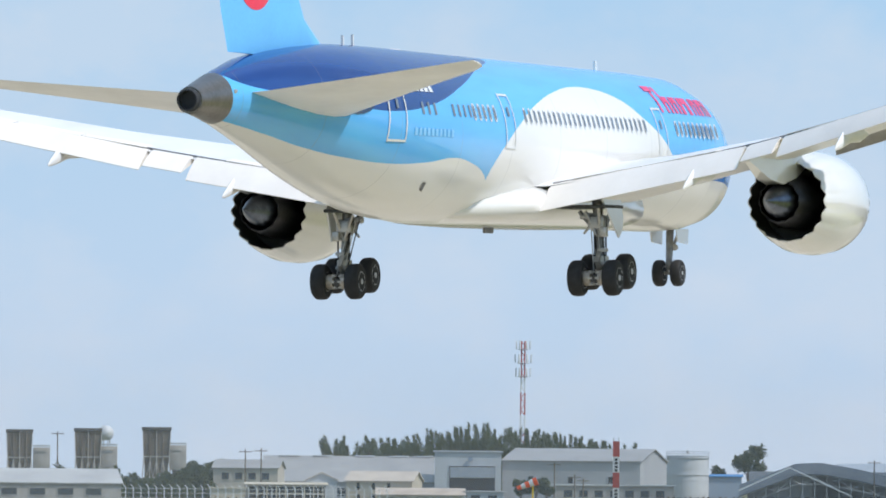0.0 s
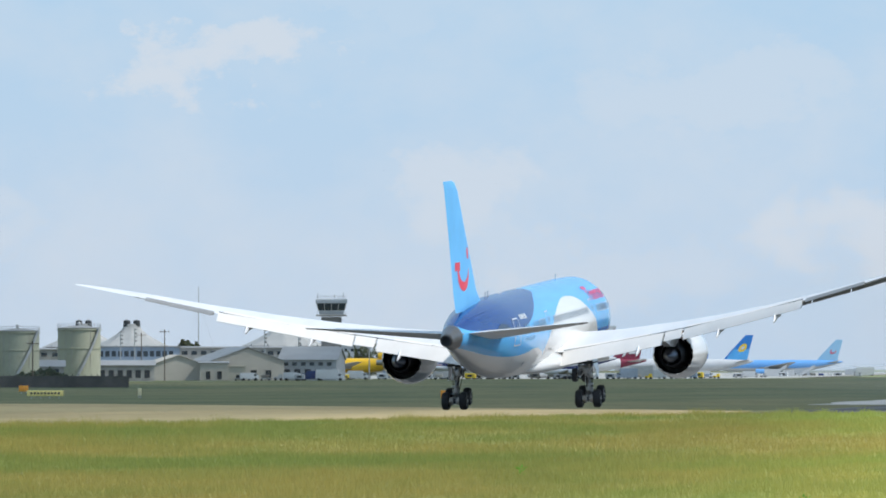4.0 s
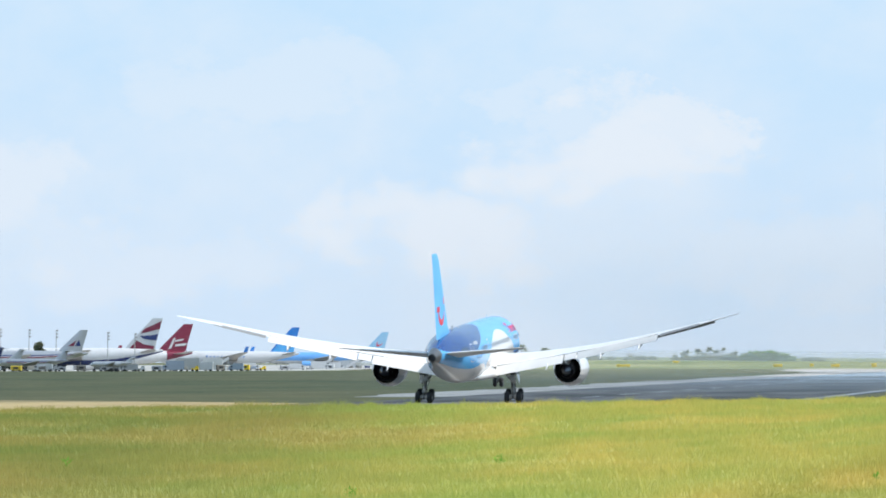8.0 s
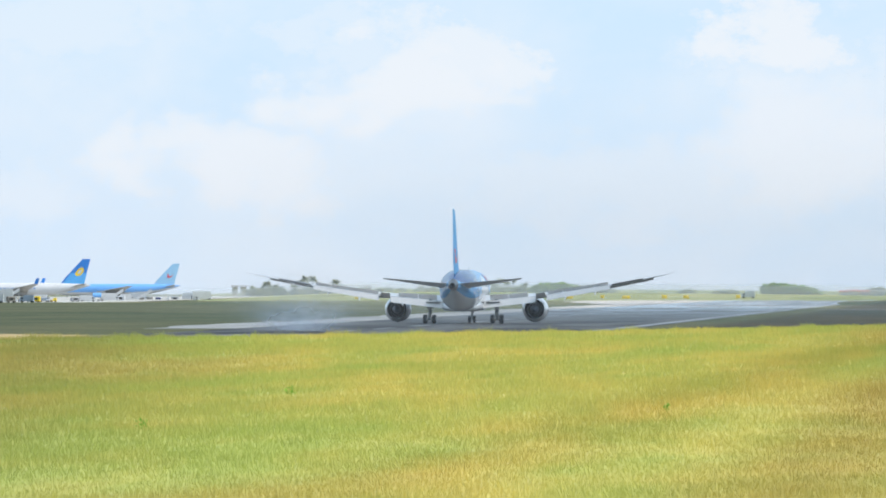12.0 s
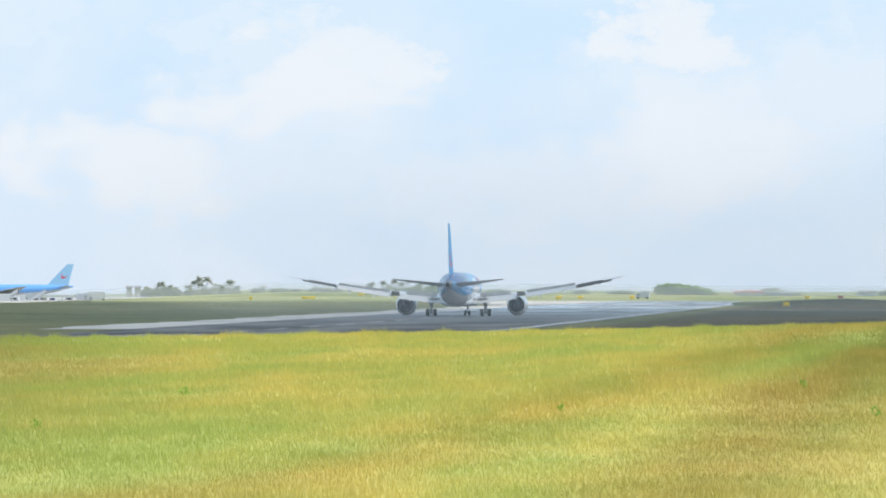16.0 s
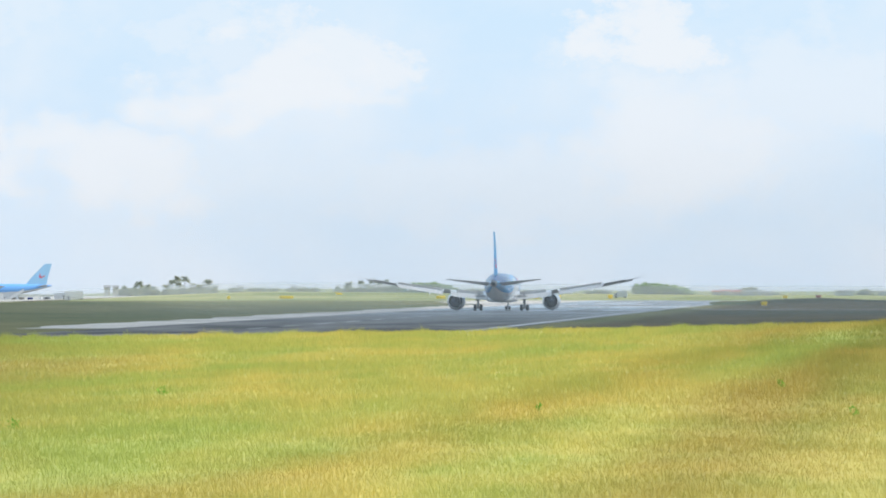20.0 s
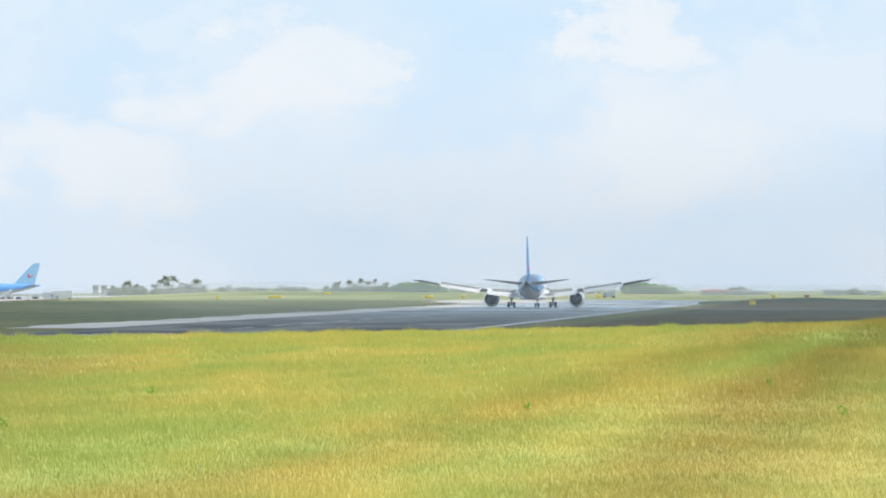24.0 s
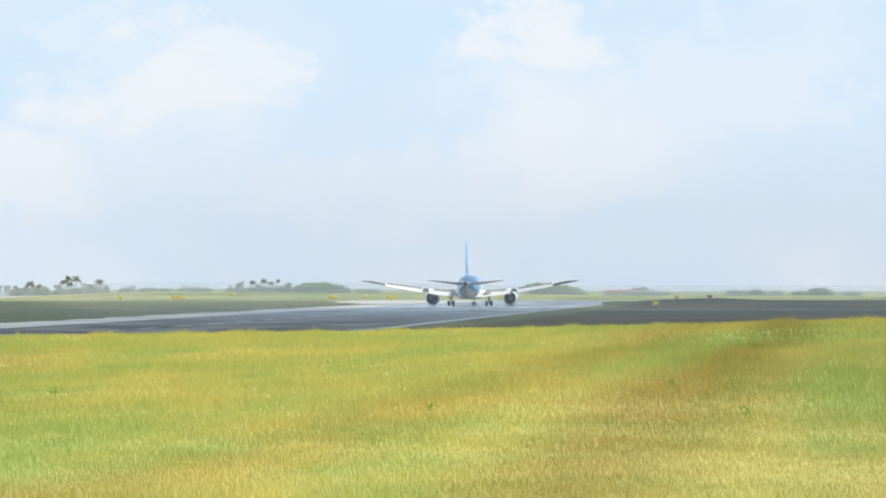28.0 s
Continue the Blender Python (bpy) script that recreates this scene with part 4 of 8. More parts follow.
def main_gear(side, parent):
    x = 4.82 * side
    g = part("main_gear_leg", tube((x, -0.05, 1.15), (x - 0.15 * side, 0.0, 3.5), 0.145, 0.2, 14), GEAR_GREY, parent, "grey main landing gear leg")
    part("piston", tube((x, -0.05, 0.62), (x, -0.05, 1.3), 0.13, 0.13, 12), BARE_METAL, g)
    part("collar", lathe([(1.1, 0.2), (1.1, 0.27), (1.3, 0.27), (1.3, 0.2)], 14, "z", (x, -0.05, 0)), RIM_GREY, g)
    part("drag_brace", tube((x, 0.0, 1.9), (x - 0.1 * side, 1.7, 3.2), 0.08), GEAR_GREY, g)
    part("side_brace", tube((x, -0.05, 1.95), (x - 0.75 * side, -0.2, 2.9), 0.08), GEAR_GREY, g)
    part("rear_brace", tube((x, -0.1, 2.0), (x + 0.15 * side, -0.8, 3.1), 0.06), RIM_GREY, g)
    part("lock_link", tube((x - 0.6 * side, -0.14, 2.1), (x - 0.1 * side, -0.1, 2.75), 0.045), RIM_GREY, g)
    part("retract_actuator", tube((x - 0.1 * side, -0.3, 2.05), (x - 0.45 * side, -0.4, 2.9), 0.06), BARE_METAL, g)
    for z, r in ((1.02, 0.2), (1.52, 0.22), (2.05, 0.2)):
        part("lug", boxed((x + 0.16 * side, -0.16, z), (0.22, 0.26, 0.13), 0, 0.03), STEEL_PALE, g)
        part("clamp", lathe([(z - 0.05, r * 0.8), (z - 0.05, r), (z + 0.05, r), (z + 0.05, r * 0.8)], 12, "z", (x, -0.05, 0)), RIM_GREY, g)
    for k in range(4):
        part("hydraulic_line", tube((x - 0.22 + 0.14 * k, -0.24, 0.8 + 0.1 * k), (x - 0.3 * side + 0.12 * k, -0.3, 2.7), 0.022, n=6), RUBBER if k % 2 else STEEL_PALE, g)
    part("trunnion", boxed((x - 0.08 * side, -0.05, 2.5), (0.62, 0.7, 0.5), 0, 0.12), STEEL_PALE, g, "pale cast gear trunnion")
    part("trunnion_arm", boxed((x - 0.4 * side, -0.1, 2.72), (0.7, 0.3, 0.24), 0, 0.08), STEEL_PALE, g)
    part("valve_box", boxed((x + 0.2 * side, -0.35, 2.15), (0.26, 0.24, 0.34), 0, 0.05), RIM_GREY, g)
    # solid dark plate in place of the shaded bay
    part("gear_bay", boxed((x - 0.5 * side, 0.1, 3.05), (1.9, 2.2, 0.12), 0, 0.03), BAY_SHADE, g, "dark plate painted as the wheel bay's shade")
    part("torque_link", loft([[(x - 0.1, -0.25, 0.75), (x + 0.1, -0.25, 0.75), (x + 0.1, -0.18, 0.75), (x - 0.1, -0.18, 0.75)], [(x - 0.06, -0.6, 1.1), (x + 0.06, -0.6, 1.1), (x + 0.06, -0.5, 1.1), (x - 0.06, -0.5, 1.1)],
                             [(x - 0.1, -0.25, 1.5), (x + 0.1, -0.25, 1.5), (x + 0.1, -0.18, 1.5), (x - 0.1, -0.18, 1.5)]]), RIM_GREY, g)
    for dx in (-0.2, 0.2):
        part("brake_hose", tube((x + dx, -0.12, 0.85), (x + dx * 1.1, -0.16, 2.6), 0.03), RUBBER, g)
    part("gear_door", loft([[(x + (0.34 + q) * side + 0.16 * side * (3.2 - z), y, z) for y, z in ((-1.0, 3.3), (1.1, 3.3), (1.05, 2.6), (0.7, 2.2), (0.2, 1.95), (-0.3, 2.5))] for q in (0, 0.06)]), PAINT_WHITE, g, "white gear door", 20)
    b = part("bogie", loft([[(x + 0.13 * math.cos(q), y, 0.64 + 0.15 * math.sin(q)) for q in np.arange(8) * math.tau / 8] for y in (-0.95, -0.3, 0.3, 0.95)]), GEAR_DARK, parent, "four-wheel bogie with black tyres")
    for y in (-0.74, 0.74):
        part("axle", tube((x - 0.85, y, 0.64), (x + 0.85, y, 0.64), 0.09), GEAR_DARK, b)
        for o in (-0.64, 0.64):
            wheel((x + o, y, 0.64), 0.64, 0.50, b)
            part("brake", lathe([(-0.14, 0.12), (-0.14, 0.27), (0.14, 0.27), (0.14, 0.12)], 14, "x", (x + o * 0.45, y, 0.64)), BRAKE, b, "pale metal brake unit")
            for q in range(6):
                part("brake_bolt", boxed((x + o * 0.2, y + 0.24 * math.cos(q), 0.64 + 0.24 * math.sin(q)), (0.14, 0.07, 0.07)), STEEL_PALE, b)
    return g, b


def nose_gear(parent):
    y = 23.4
    g = part("nose_gear", tube((0, y, 0.6), (0, y + 0.25, 2.3), 0.12, 0.16, 12), GEAR_GREY, parent, "grey nose landing gear leg with two wheels")
    part("axle", tube((-0.5, y, 0.51), (0.5, y, 0.51), 0.07), GEAR_GREY, g)
    for o in (-0.36, 0.36):
        wheel((o, y, 0.51), 0.51, 0.38, g)
    part("drag_brace", tube((0, y, 1.1), (0, y + 1.5, 2.2), 0.06), GEAR_GREY, g)
    part("landing_light", lathe([(-0.05, 0.13), (0.1, 0.11), (0.14, 0.02)], 12, "y", (0.2, y + 0.2, 1.5)), RIM_GREY, g)
    for k in (-1, 1):
        part("nose_gear_door", loft([[(k * q, yy, z) for yy, z in ((y - 0.7, 2.2), (y + 0.9, 2.2), (y + 0.8, 1.62), (y - 0.5, 1.7))] for q in (0.5, 0.54)]), PAINT_WHITE, g)
    return g


def door_frame(s0, s1, z0, z1, side, parent, material, name="cabin_door"):
    """A door leaf outlined by a painted rim, following the hull's curve."""
    bm = bmesh.new()
    cs = [(s0, z0), (s1, z0), (s1, z1), (s0, z1)]
    outline = []
    for (a, b), (c, d) in zip(cs, cs[1:] + cs[:1]):
        outline += [(a + (c - a) * k / 6, b + (d - b) * k / 6) for k in range(6)]
    ms, mz = (s0 + s1) / 2, (z0 + z1) / 2
    w = 0.075
    inner = [(s + (w if s < ms else -w) * (abs(s - ms) > (s1 - s0) / 2 - 0.01), z + (w if z < mz else -w) * (abs(z - mz) > (z1 - z0) / 2 - 0.01)) for s, z in outline]
    vo = [bm.verts.new(hull_at(s, z, side, 0.03)) for s, z in outline]
    vi = [bm.verts.new(hull_at(s, z, side, 0.03)) for s, z in inner]
    for i in range(len(vo)):
        j = (i + 1) % len(vo)
        bm.faces.new((vo[i], vo[j], vi[j], vi[i]))
    d = part(name, bm, material, parent, "", 0)
    bm = bmesh.new()
    bm.faces.new([bm.verts.new(hull_at(ms + a, z1 - 0.62 + b, side, 0.035)) for a, b in ((-0.1, -0.16), (0.1, -0.16), (0.1, 0.16), (-0.1, 0.16))])
    part("door_window", bm, WINDOW_DARK, d, "", 0)
    return d


def patch(outline, side, out=0.022):
    """A flat painted shape of (s, z) corners laid on the hull."""
    bm = bmesh.new()
    bm.faces.new([bm.verts.new(hull_at(s, z, side, out)) for s, z in outline])
    return bm


def landing_aircraft():
    root = thing("airliner", Matrix.Identity(4), "light blue and white twin-engine airliner landing with gear down", "airplane")
    stations = sorted(set(list(ST) + list(np.arange(0.1, 8, 0.6)) + list(np.arange(8, 57, 1.0)) + [56.7]))
    hullm = loft([[hull(s, k * math.tau / 64) for k in range(64)] for s in stations])
    body = part("fuselage", hullm, livery(), root, "light blue fuselage with white wave and navy rear field")
    # belly fairing between the wings
    rings = []
    for s, w, lo, hi in ((14.0, 0.5, 2.0, 2.5), (15.5, 2.1, 1.82, 2.9), (17.5, 2.95, 1.72, 3.2), (21, 3.2, 1.68, 3.4), (28, 3.2, 1.68, 3.3), (30.5, 2.95, 1.72, 3.1), (33.0, 2.2, 1.78, 2.8), (35.0, 0.5, 1.95, 2.4)):
        rings.append([(w * math.copysign(abs(math.cos(q)) ** 0.7, math.cos(q)), GEAR_S - s, (lo + hi) / 2 + (hi - lo) / 2 * math.copysign(abs(math.sin(q)) ** 0.7, math.sin(q))) for q in np.arange(28) * math.tau / 28])
    part("belly_fairing", loft(rings), PAINT_WHITE, root, "white wing-to-body fairing")
    part("tail_cone", loft([[hull(s, k * math.tau / 40, 0.015) for k in range(40)] for s in (54.7, 55.1, 55.7, 56.3, 56.72)], caps=False), TAIL_METAL, root, "bare grey metal tail cone")
    part("exhaust_outlet", lathe([(-56.5, 0.40), (-56.98, 0.35), (-56.98, 0.30), (-56.76, 0.29), (-56.76, 0.01)], 20, "y", (0, GEAR_S, 5.42)), DARK_OPENING, root, "black auxiliary power exhaust")
    part("tail_light", boxed((0.72, GEAR_S - 54.4, 5.75), (0.1, 0.35, 0.14), 0, 0.03), RIM_GREY, root)
    wings, engines = [], []
    for side in (1, -1):
        wings.append((side, *wing(side, root)))
        tailplane(side, root)
        engines.append(engine(side, root))
        part("stabilizer_root_seal", patch([(46.6 + 1.3 * math.cos(a), 5.62 + 0.42 * math.sin(a)) for a in np.arange(16) * math.tau / 16], side, 0.03), SEAL_NAVY, root, "dark oval seal at the stabilizer root", 0)
    fin(root)
    gears = [main_gear(1, root), main_gear(-1, root)]
    nose = nose_gear(root)
    # cabin windows, doors, antennas, painted names as plain bars
    win = None
    for side in (1, -1):
        mesh_w = to_mesh("cabin_window", patch([(-0.095 + GEAR_S, 5.37), (-0.04 + GEAR_S, 5.31), (0.04 + GEAR_S, 5.31), (0.095 + GEAR_S, 5.37), (0.095 + GEAR_S, 5.69), (0.04 + GEAR_S, 5.75), (-0.04 + GEAR_S, 5.75), (-0.095 + GEAR_S, 5.69)], side), WINDOW_DARK, 0)
        mesh_f = to_mesh("window_frame", patch([(q * 0.15 + GEAR_S, 5.53 + h * 0.29) for q, h in ((-1, -0.6), (-0.5, -1), (0.5, -1), (1, -0.6), (1, 0.6), (0.5, 1), (-0.5, 1), (-1, 0.6))], side, 0.012), PAINT_WHITE, 0)
        for k in range(62):
            s = 7.8 + k * 0.56
            if 12.9 < s < 16.3 or 31.2 < s < 34.0 or s > 36.5:
                continue
            place("cabin_window", mesh_w, pose(0, GEAR_S - s, 0), root)
            place("window_frame", mesh_f, pose(0, GEAR_S - s, 0), root)
        for k in range(7):
            s = 36.8 + k * 0.56 + (1.2 if k > 3 else 0)
            place("cabin_window", to_mesh("cabin_window", patch([(s - 0.095, 5.33), (s + 0.095, 5.33), (s + 0.095, 5.74), (s - 0.095, 5.74)], side), WINDOW_DARK, 0), None, root)
        for s0, s1 in ((4.6, 5.7), (14.2, 15.3), (32.1, 33.2), (42.85, 44.3)):
            door_frame(s0, s1, 4.35, 6.25, side, root, PAINT_WHITE)
        s = 14.3
        for w, h in ((1.15, 0.98), (0.95, 0.98), (1.0, 0.62), (1.5, 0.62), (0.85, 0.62), (1.0, 0.62), (1.0, 0.62)):
            bars = [(s, s - w * 0.86, 6.12 + h - 0.2, 6.12 + h), (s - w * 0.34, s - w * 0.54, 6.12, 6.12 + h - 0.22)] if h > 0.9 and w > 1 else [(s, s - w * 0.26, 6.12, 6.12 + h), (s - w * 0.55, s - w * 0.82, 6.12, 6.12 + min(h, 0.62)), (s - w * 0.28, s - w * 0.53, 6.12 + 0.40, 6.12 + 0.62)]
            for a0, a1, z0, z1 in bars:
                part("name_bar", patch([(a0, z0), (a1, z0), (a1, (z0 + z1) / 2), (a1, z1), (a0, z1), (a0, (z0 + z1) / 2)], side), PINK_PAINT, root, "", 0)
            s -= w * 1.06
        for k in range(5):
            s = 42.0 - k * 0.44
            part("registration_bar", patch([(s - 0.33, 6.1), (s, 6.1), (s, 6.42), (s - 0.33, 6.42)], side), PAINT_WHITE, root, "", 0)
        for k in range(10):
            s = 42.2 - k * 0.36
            part("title_bar", patch([(s - 0.22, 4.6), (s, 4.6), (s, 4.86), (s - 0.22, 4.86)], side), TITLE_PALE, root, "", 0)
        part("static_port_panel", patch([(39.6, 2.75), (39.9, 2.8), (40.1, 3.05), (39.8, 3.05)], side), SEAM, root, "", 0)
    for s, h, w in ((14, 0.4, 0.3), (28.2, 0.06, 0.7), (30.4, 0.06, 0.7), (36.4, 0.08, 1.4), (41.0, 0.42, 0.14), (42.0, 0.36, 0.14)):
        t = lerp(s, ST, TOP) - 0.03
        part("antenna", loft([[(q, GEAR_S - s - w / 2, t), (q, GEAR_S - s + w / 2, t), (q, GEAR_S - s + w * 0.1, t + h), (q, GEAR_S - s - w * 0.45, t + h)] for q in (-0.04, 0.04)]), PAINT_WHITE, root)
    for s in (26.9, 26.5):
        part("belly_antenna", loft([[(q, GEAR_S - s - 0.3, 1.85), (q, GEAR_S - s + 0.3, 1.85), (q, GEAR_S - s + 0.2, 1.5), (q, GEAR_S - s - 0.3, 1.5)] for q in (-0.05, 0.05)]), GEAR_GREY, root)
    return root, wings, engines, gears, nose


AIRLINER, WINGS, ENGINES, GEARS, NOSE_GEAR = landing_aircraft()


# ---- buildings beyond the runway ----
LEAF_DARK = earth("dark_foliage", (0.115, 0.13, 0.075), (0.07, 0.09, 0.055), 0.2, 2.0, 0.4)
LEAF_MID = earth("green_foliage", (0.17, 0.18, 0.10), (0.11, 0.13, 0.07), 0.2, 2.0, 0.5)
# distance haze put into the leaf colours of the far palms, bushes and scrub
LEAF_FAR = earth("haze_paled_foliage", (0.46, 0.46, 0.33), (0.36, 0.39, 0.27), 0.2, 2.0, 0.6)
LEAF_SCRUB = earth("haze_paled_scrub", (0.42, 0.52, 0.25), (0.32, 0.43, 0.20), 0.2, 2.0, 0.6)
SHEET_PALE = surface("pale_sheet_roof", (0.42, 0.415, 0.40), 0.6, 0.1, var=0.1, scale=0.15, fine=3)
BARK = surface("bark", (0.14, 0.11, 0.08), 0.9, var=0.3, scale=1, fine=6)
GLASS_DARK = surface("dark_glass", (0.03, 0.04, 0.05), 0.1, var=0.1)
MAST_RED = surface("mast_red", (0.42, 0.09, 0.075), 0.6, var=0.15)
MAST_WHITE = surface("mast_white", (0.70, 0.70, 0.68), 0.6, var=0.1)


def building(name, label, category, u0, u1, dist, depth, eave, ridge, walls, roof, axis="x", turn=0.0, openings=(), base=None, over=0.4, group="", trim=None):
    """A closed house or hangar. eave, ridge: survey elevations; axis x: the ridge runs across the view; openings: (u0, u1, e0, e1, material, name)."""
    uc = (u0 + u1) / 2
    w = (u1 - u0) * dist / UNIT
    p = site(uc, dist)
    z0 = p.z
    ze, zr = up(eave, dist) - z0, up(ridge, dist) - z0
    root = thing(name, Matrix.Translation(p) @ pose(0, 0, 0, 0, 0, turn_at(uc) + turn), label, category, group)
    if ridge > eave + 0.5:
        if axis == "x":
            shell = loft([[(x, 0, -0.4), (x, depth, -0.4), (x, depth, ze), (x, depth / 2, zr - 0.1), (x, 0, ze)] for x in (-w / 2, w / 2)])
            rings = [[(x, -over, ze - over * (zr - ze) / (depth / 2) + 0.02), (x, depth / 2, zr), (x, depth + over, ze - over * (zr - ze) / (depth / 2)),
                      (x, depth + over, ze + 0.2), (x, depth / 2, zr + 0.22), (x, -over, ze + 0.2 - over * (zr - ze) / (depth / 2))] for x in (-w / 2 - over, w / 2 + over)]
        else:
            shell = loft([[(-w / 2, y, -0.4), (w / 2, y, -0.4), (w / 2, y, ze), (0, y, zr - 0.1), (-w / 2, y, ze)] for y in (0, depth)])
            k = (zr - ze) / (w / 2)
            rings = [[(-w / 2 - over, y, ze - over * k + 0.02), (0, y, zr), (w / 2 + over, y, ze - over * k + 0.02),
                      (w / 2 + over, y, ze + 0.2 - over * k), (0, y, zr + 0.22), (-w / 2 - over, y, ze + 0.2 - over * k)] for y in (-over, depth + over)]
        part("wall", shell, walls, root, "", 20)
        part("roof", loft(rings), roof, root, "", 20)
    else:
        part("wall", boxed((0, depth / 2, (ze - 0.4) / 2), (w, depth, ze + 0.4)), walls, root, "", 20)
        part("roof", boxed((0, depth / 2, ze + 0.15), (w + 2 * over, depth + 2 * over, 0.3), 0, 0.05), roof, root, "", 20)
    for a, b, e0, e1, mat, nm in openings:
        x0, x1 = ((a - uc) * dist / UNIT), ((b - uc) * dist / UNIT)
        za, zb = up(e0, dist) - z0, up(e1, dist) - z0
        fr = bmesh.new()
        t = 0.14
        for c, s in ((((x0 + x1) / 2, -0.04, zb + t / 2), (x1 - x0 + 2 * t, 0.16, t)), (((x0 + x1) / 2, -0.04, za - t / 2), (x1 - x0 + 2 * t, 0.16, t)),
                     ((x0 - t / 2, -0.04, (za + zb) / 2), (t, 0.16, zb - za)), ((x1 + t / 2, -0.04, (za + zb) / 2), (t, 0.16, zb - za))):
            box(fr, c, s)
        o = part(nm, fr, trim or walls, root, "", 20)
        part("pane" if nm == "window" else "leaf", boxed(((x0 + x1) / 2, 0.0, (za + zb) / 2), (x1 - x0, 0.06, zb - za)), mat, o, "", 20)
    return root


def row_of(u0, u1, n, e0, e1, mat=None, name="window", fill=0.55):
    step = (u1 - u0) / n
    return [(u0 + step * (k + 0.5 - fill / 2), u0 + step * (k + 0.5 + fill / 2), e0, e1, mat or GLASS_DARK, name) for k in range(n)]


def storage_tank(u0, u1, dist, top, cone, material, label, stair=True, group="fuel tanks"):
    uc, r = (u0 + u1) / 2, (u1 - u0) * dist / UNIT / 2
    p = site(uc, dist)
    h, hc = up(top, dist) - p.z, up(cone, dist) - p.z
    root = thing("storage_tank", Matrix.Translation(p) @ pose(0, 0, 0, 0, 0, turn_at(uc)), label, "storage tank", group)
    n = 8
    for k in range(n):
        z0, z1 = h * k / n - (0.3 if k == 0 else 0), h * (k + 1) / n
        part("shell_course", lathe([(z0, r - 0.03 * (k % 2)), (z1, r - 0.03 * (k % 2))], 64, "z"), material, root, "", 30)
    part("cone_roof", lathe([(h, r + 0.12), (h + 0.12, r + 0.12), (hc, 0.6), (hc + 0.05, 0.05)], 64, "z"), TANK_WHITE if material is TANK_WHITE else SHEET_GREY, root)
    part("roof_vent", lathe([(hc, 0.3), (hc + 0.5, 0.3), (hc + 0.5, 0.55), (hc + 0.9, 0.2)], 12, "z"), STEEL_PALE, root)
    part("girth_rail", lathe([(h * 0.62, r), (h * 0.62 + 0.05, r + 0.16), (h * 0.62 + 0.22, r + 0.16), (h * 0.62 + 0.26, r)], 64, "z", caps=False), material, root)
    for a in (-128, -110, -58) if material is not TANK_WHITE else ():
        b = radians(a)
        part("rust_streaked_pipe", tube((r * math.cos(b) * 1.004, r * math.sin(b) * 1.004, h * 0.3), (r * math.cos(b) * 1.004, r * math.sin(b) * 1.004, h * 0.97), 0.06, n=6), CONCRETE, root)
    part("wind_girder", lathe([(h - 0.5, r), (h - 0.45, r + 0.25), (h - 0.3, r + 0.25), (h - 0.25, r)], 64, "z", caps=False), material, root)
    rail = bmesh.new()
    for z in (0.55, 1.05):
        lathe([(h + z, r + 0.1), (h + z + 0.06, r + 0.1), (h + z + 0.06, r + 0.04), (h + z, r + 0.04)], 64, "z", bm=rail, caps=False)
    part("guard_rail", rail, STEEL_PALE, root)
    for k in range(24):
        a = k * math.tau / 24
        part("rail_post", boxed((r * math.cos(a), r * math.sin(a), h + 0.6), (0.08, 0.08, 1.0)), STEEL_PALE, root)
    if stair:
        bm = bmesh.new()
        rings = []
        for k in range(26):
            a = radians(-35 - 65 * k / 25)
            z = h * (1 - k / 25)
            rings.append([((r + q) * math.cos(a), (r + q) * math.sin(a), z + dz) for q, dz in ((0.05, -0.3), (0.9, -0.3), (0.9, 0.9), (0.85, 0.9), (0.85, 0.0), (0.05, 0.0))])
        part("spiral_stair", loft(rings, bm), STEEL_PALE, root)
    return root


def tent_roof(u0, u1, dist, base, top, label):
    """A tensile roof with twin masts, drawn up in concave curves."""
    uc, w = (u0 + u1) / 2, (u1 - u0) * dist / UNIT
    p = site(uc, dist)
    zb, zt = up(base, dist) - p.z, up(top, dist) - p.z
    root = thing("tent_roof", Matrix.Translation(p) @ pose(0, 0, 0, 0, 0, turn_at(uc)), label, "tent roof", "terminal tent roofs")
    rings = []
    for k in range(13):
        t = k / 12
        r = (1 - t) ** 1.55
        hw, hd = w / 2 * r + 2.4 * t, 11 * r + 1.2 * t
        rings.append([(hw * math.cos(a) * (1 + 0.06 * math.cos(8 * a) * (1 - t)), 12 + hd * math.sin(a), zb + (zt - zb) * t - 0.5 * abs(math.sin(4 * a)) * (1 - t)) for a in np.arange(64) * math.tau / 64])
    part("membrane", loft(rings, caps=False), TENT, root)
    for x in (-1.5, 1.5):
        part("mast_ring", lathe([(zt - 0.8, 1.15), (zt + 1.0, 1.0), (zt + 1.2, 0.2)], 14, "z", (x, 12, 0)), SIGN_BLACK, root, "dark mast-head ring")
        part("mast", tube((x, 12, 0), (x, 12, zt + 1.4), 0.25), STEEL_PALE, root)
    for k in range(5):
        x = -w / 2 + w * (k + 0.5) / 5
        part("column", tube((x, 3, -0.3), (x, 3, zb + 0.6), 0.22), STEEL_PALE, root)
    part("edge_beam", boxed((0, 2.5, zb - 0.3), (w * 0.96, 0.4, 0.6)), SIGN_BLACK, root)
    part("storey_below", boxed((0, 14, zb / 2 - 0.8), (w * 0.9, 20, zb - 1.0)), WALL_GREY, root)
    return root


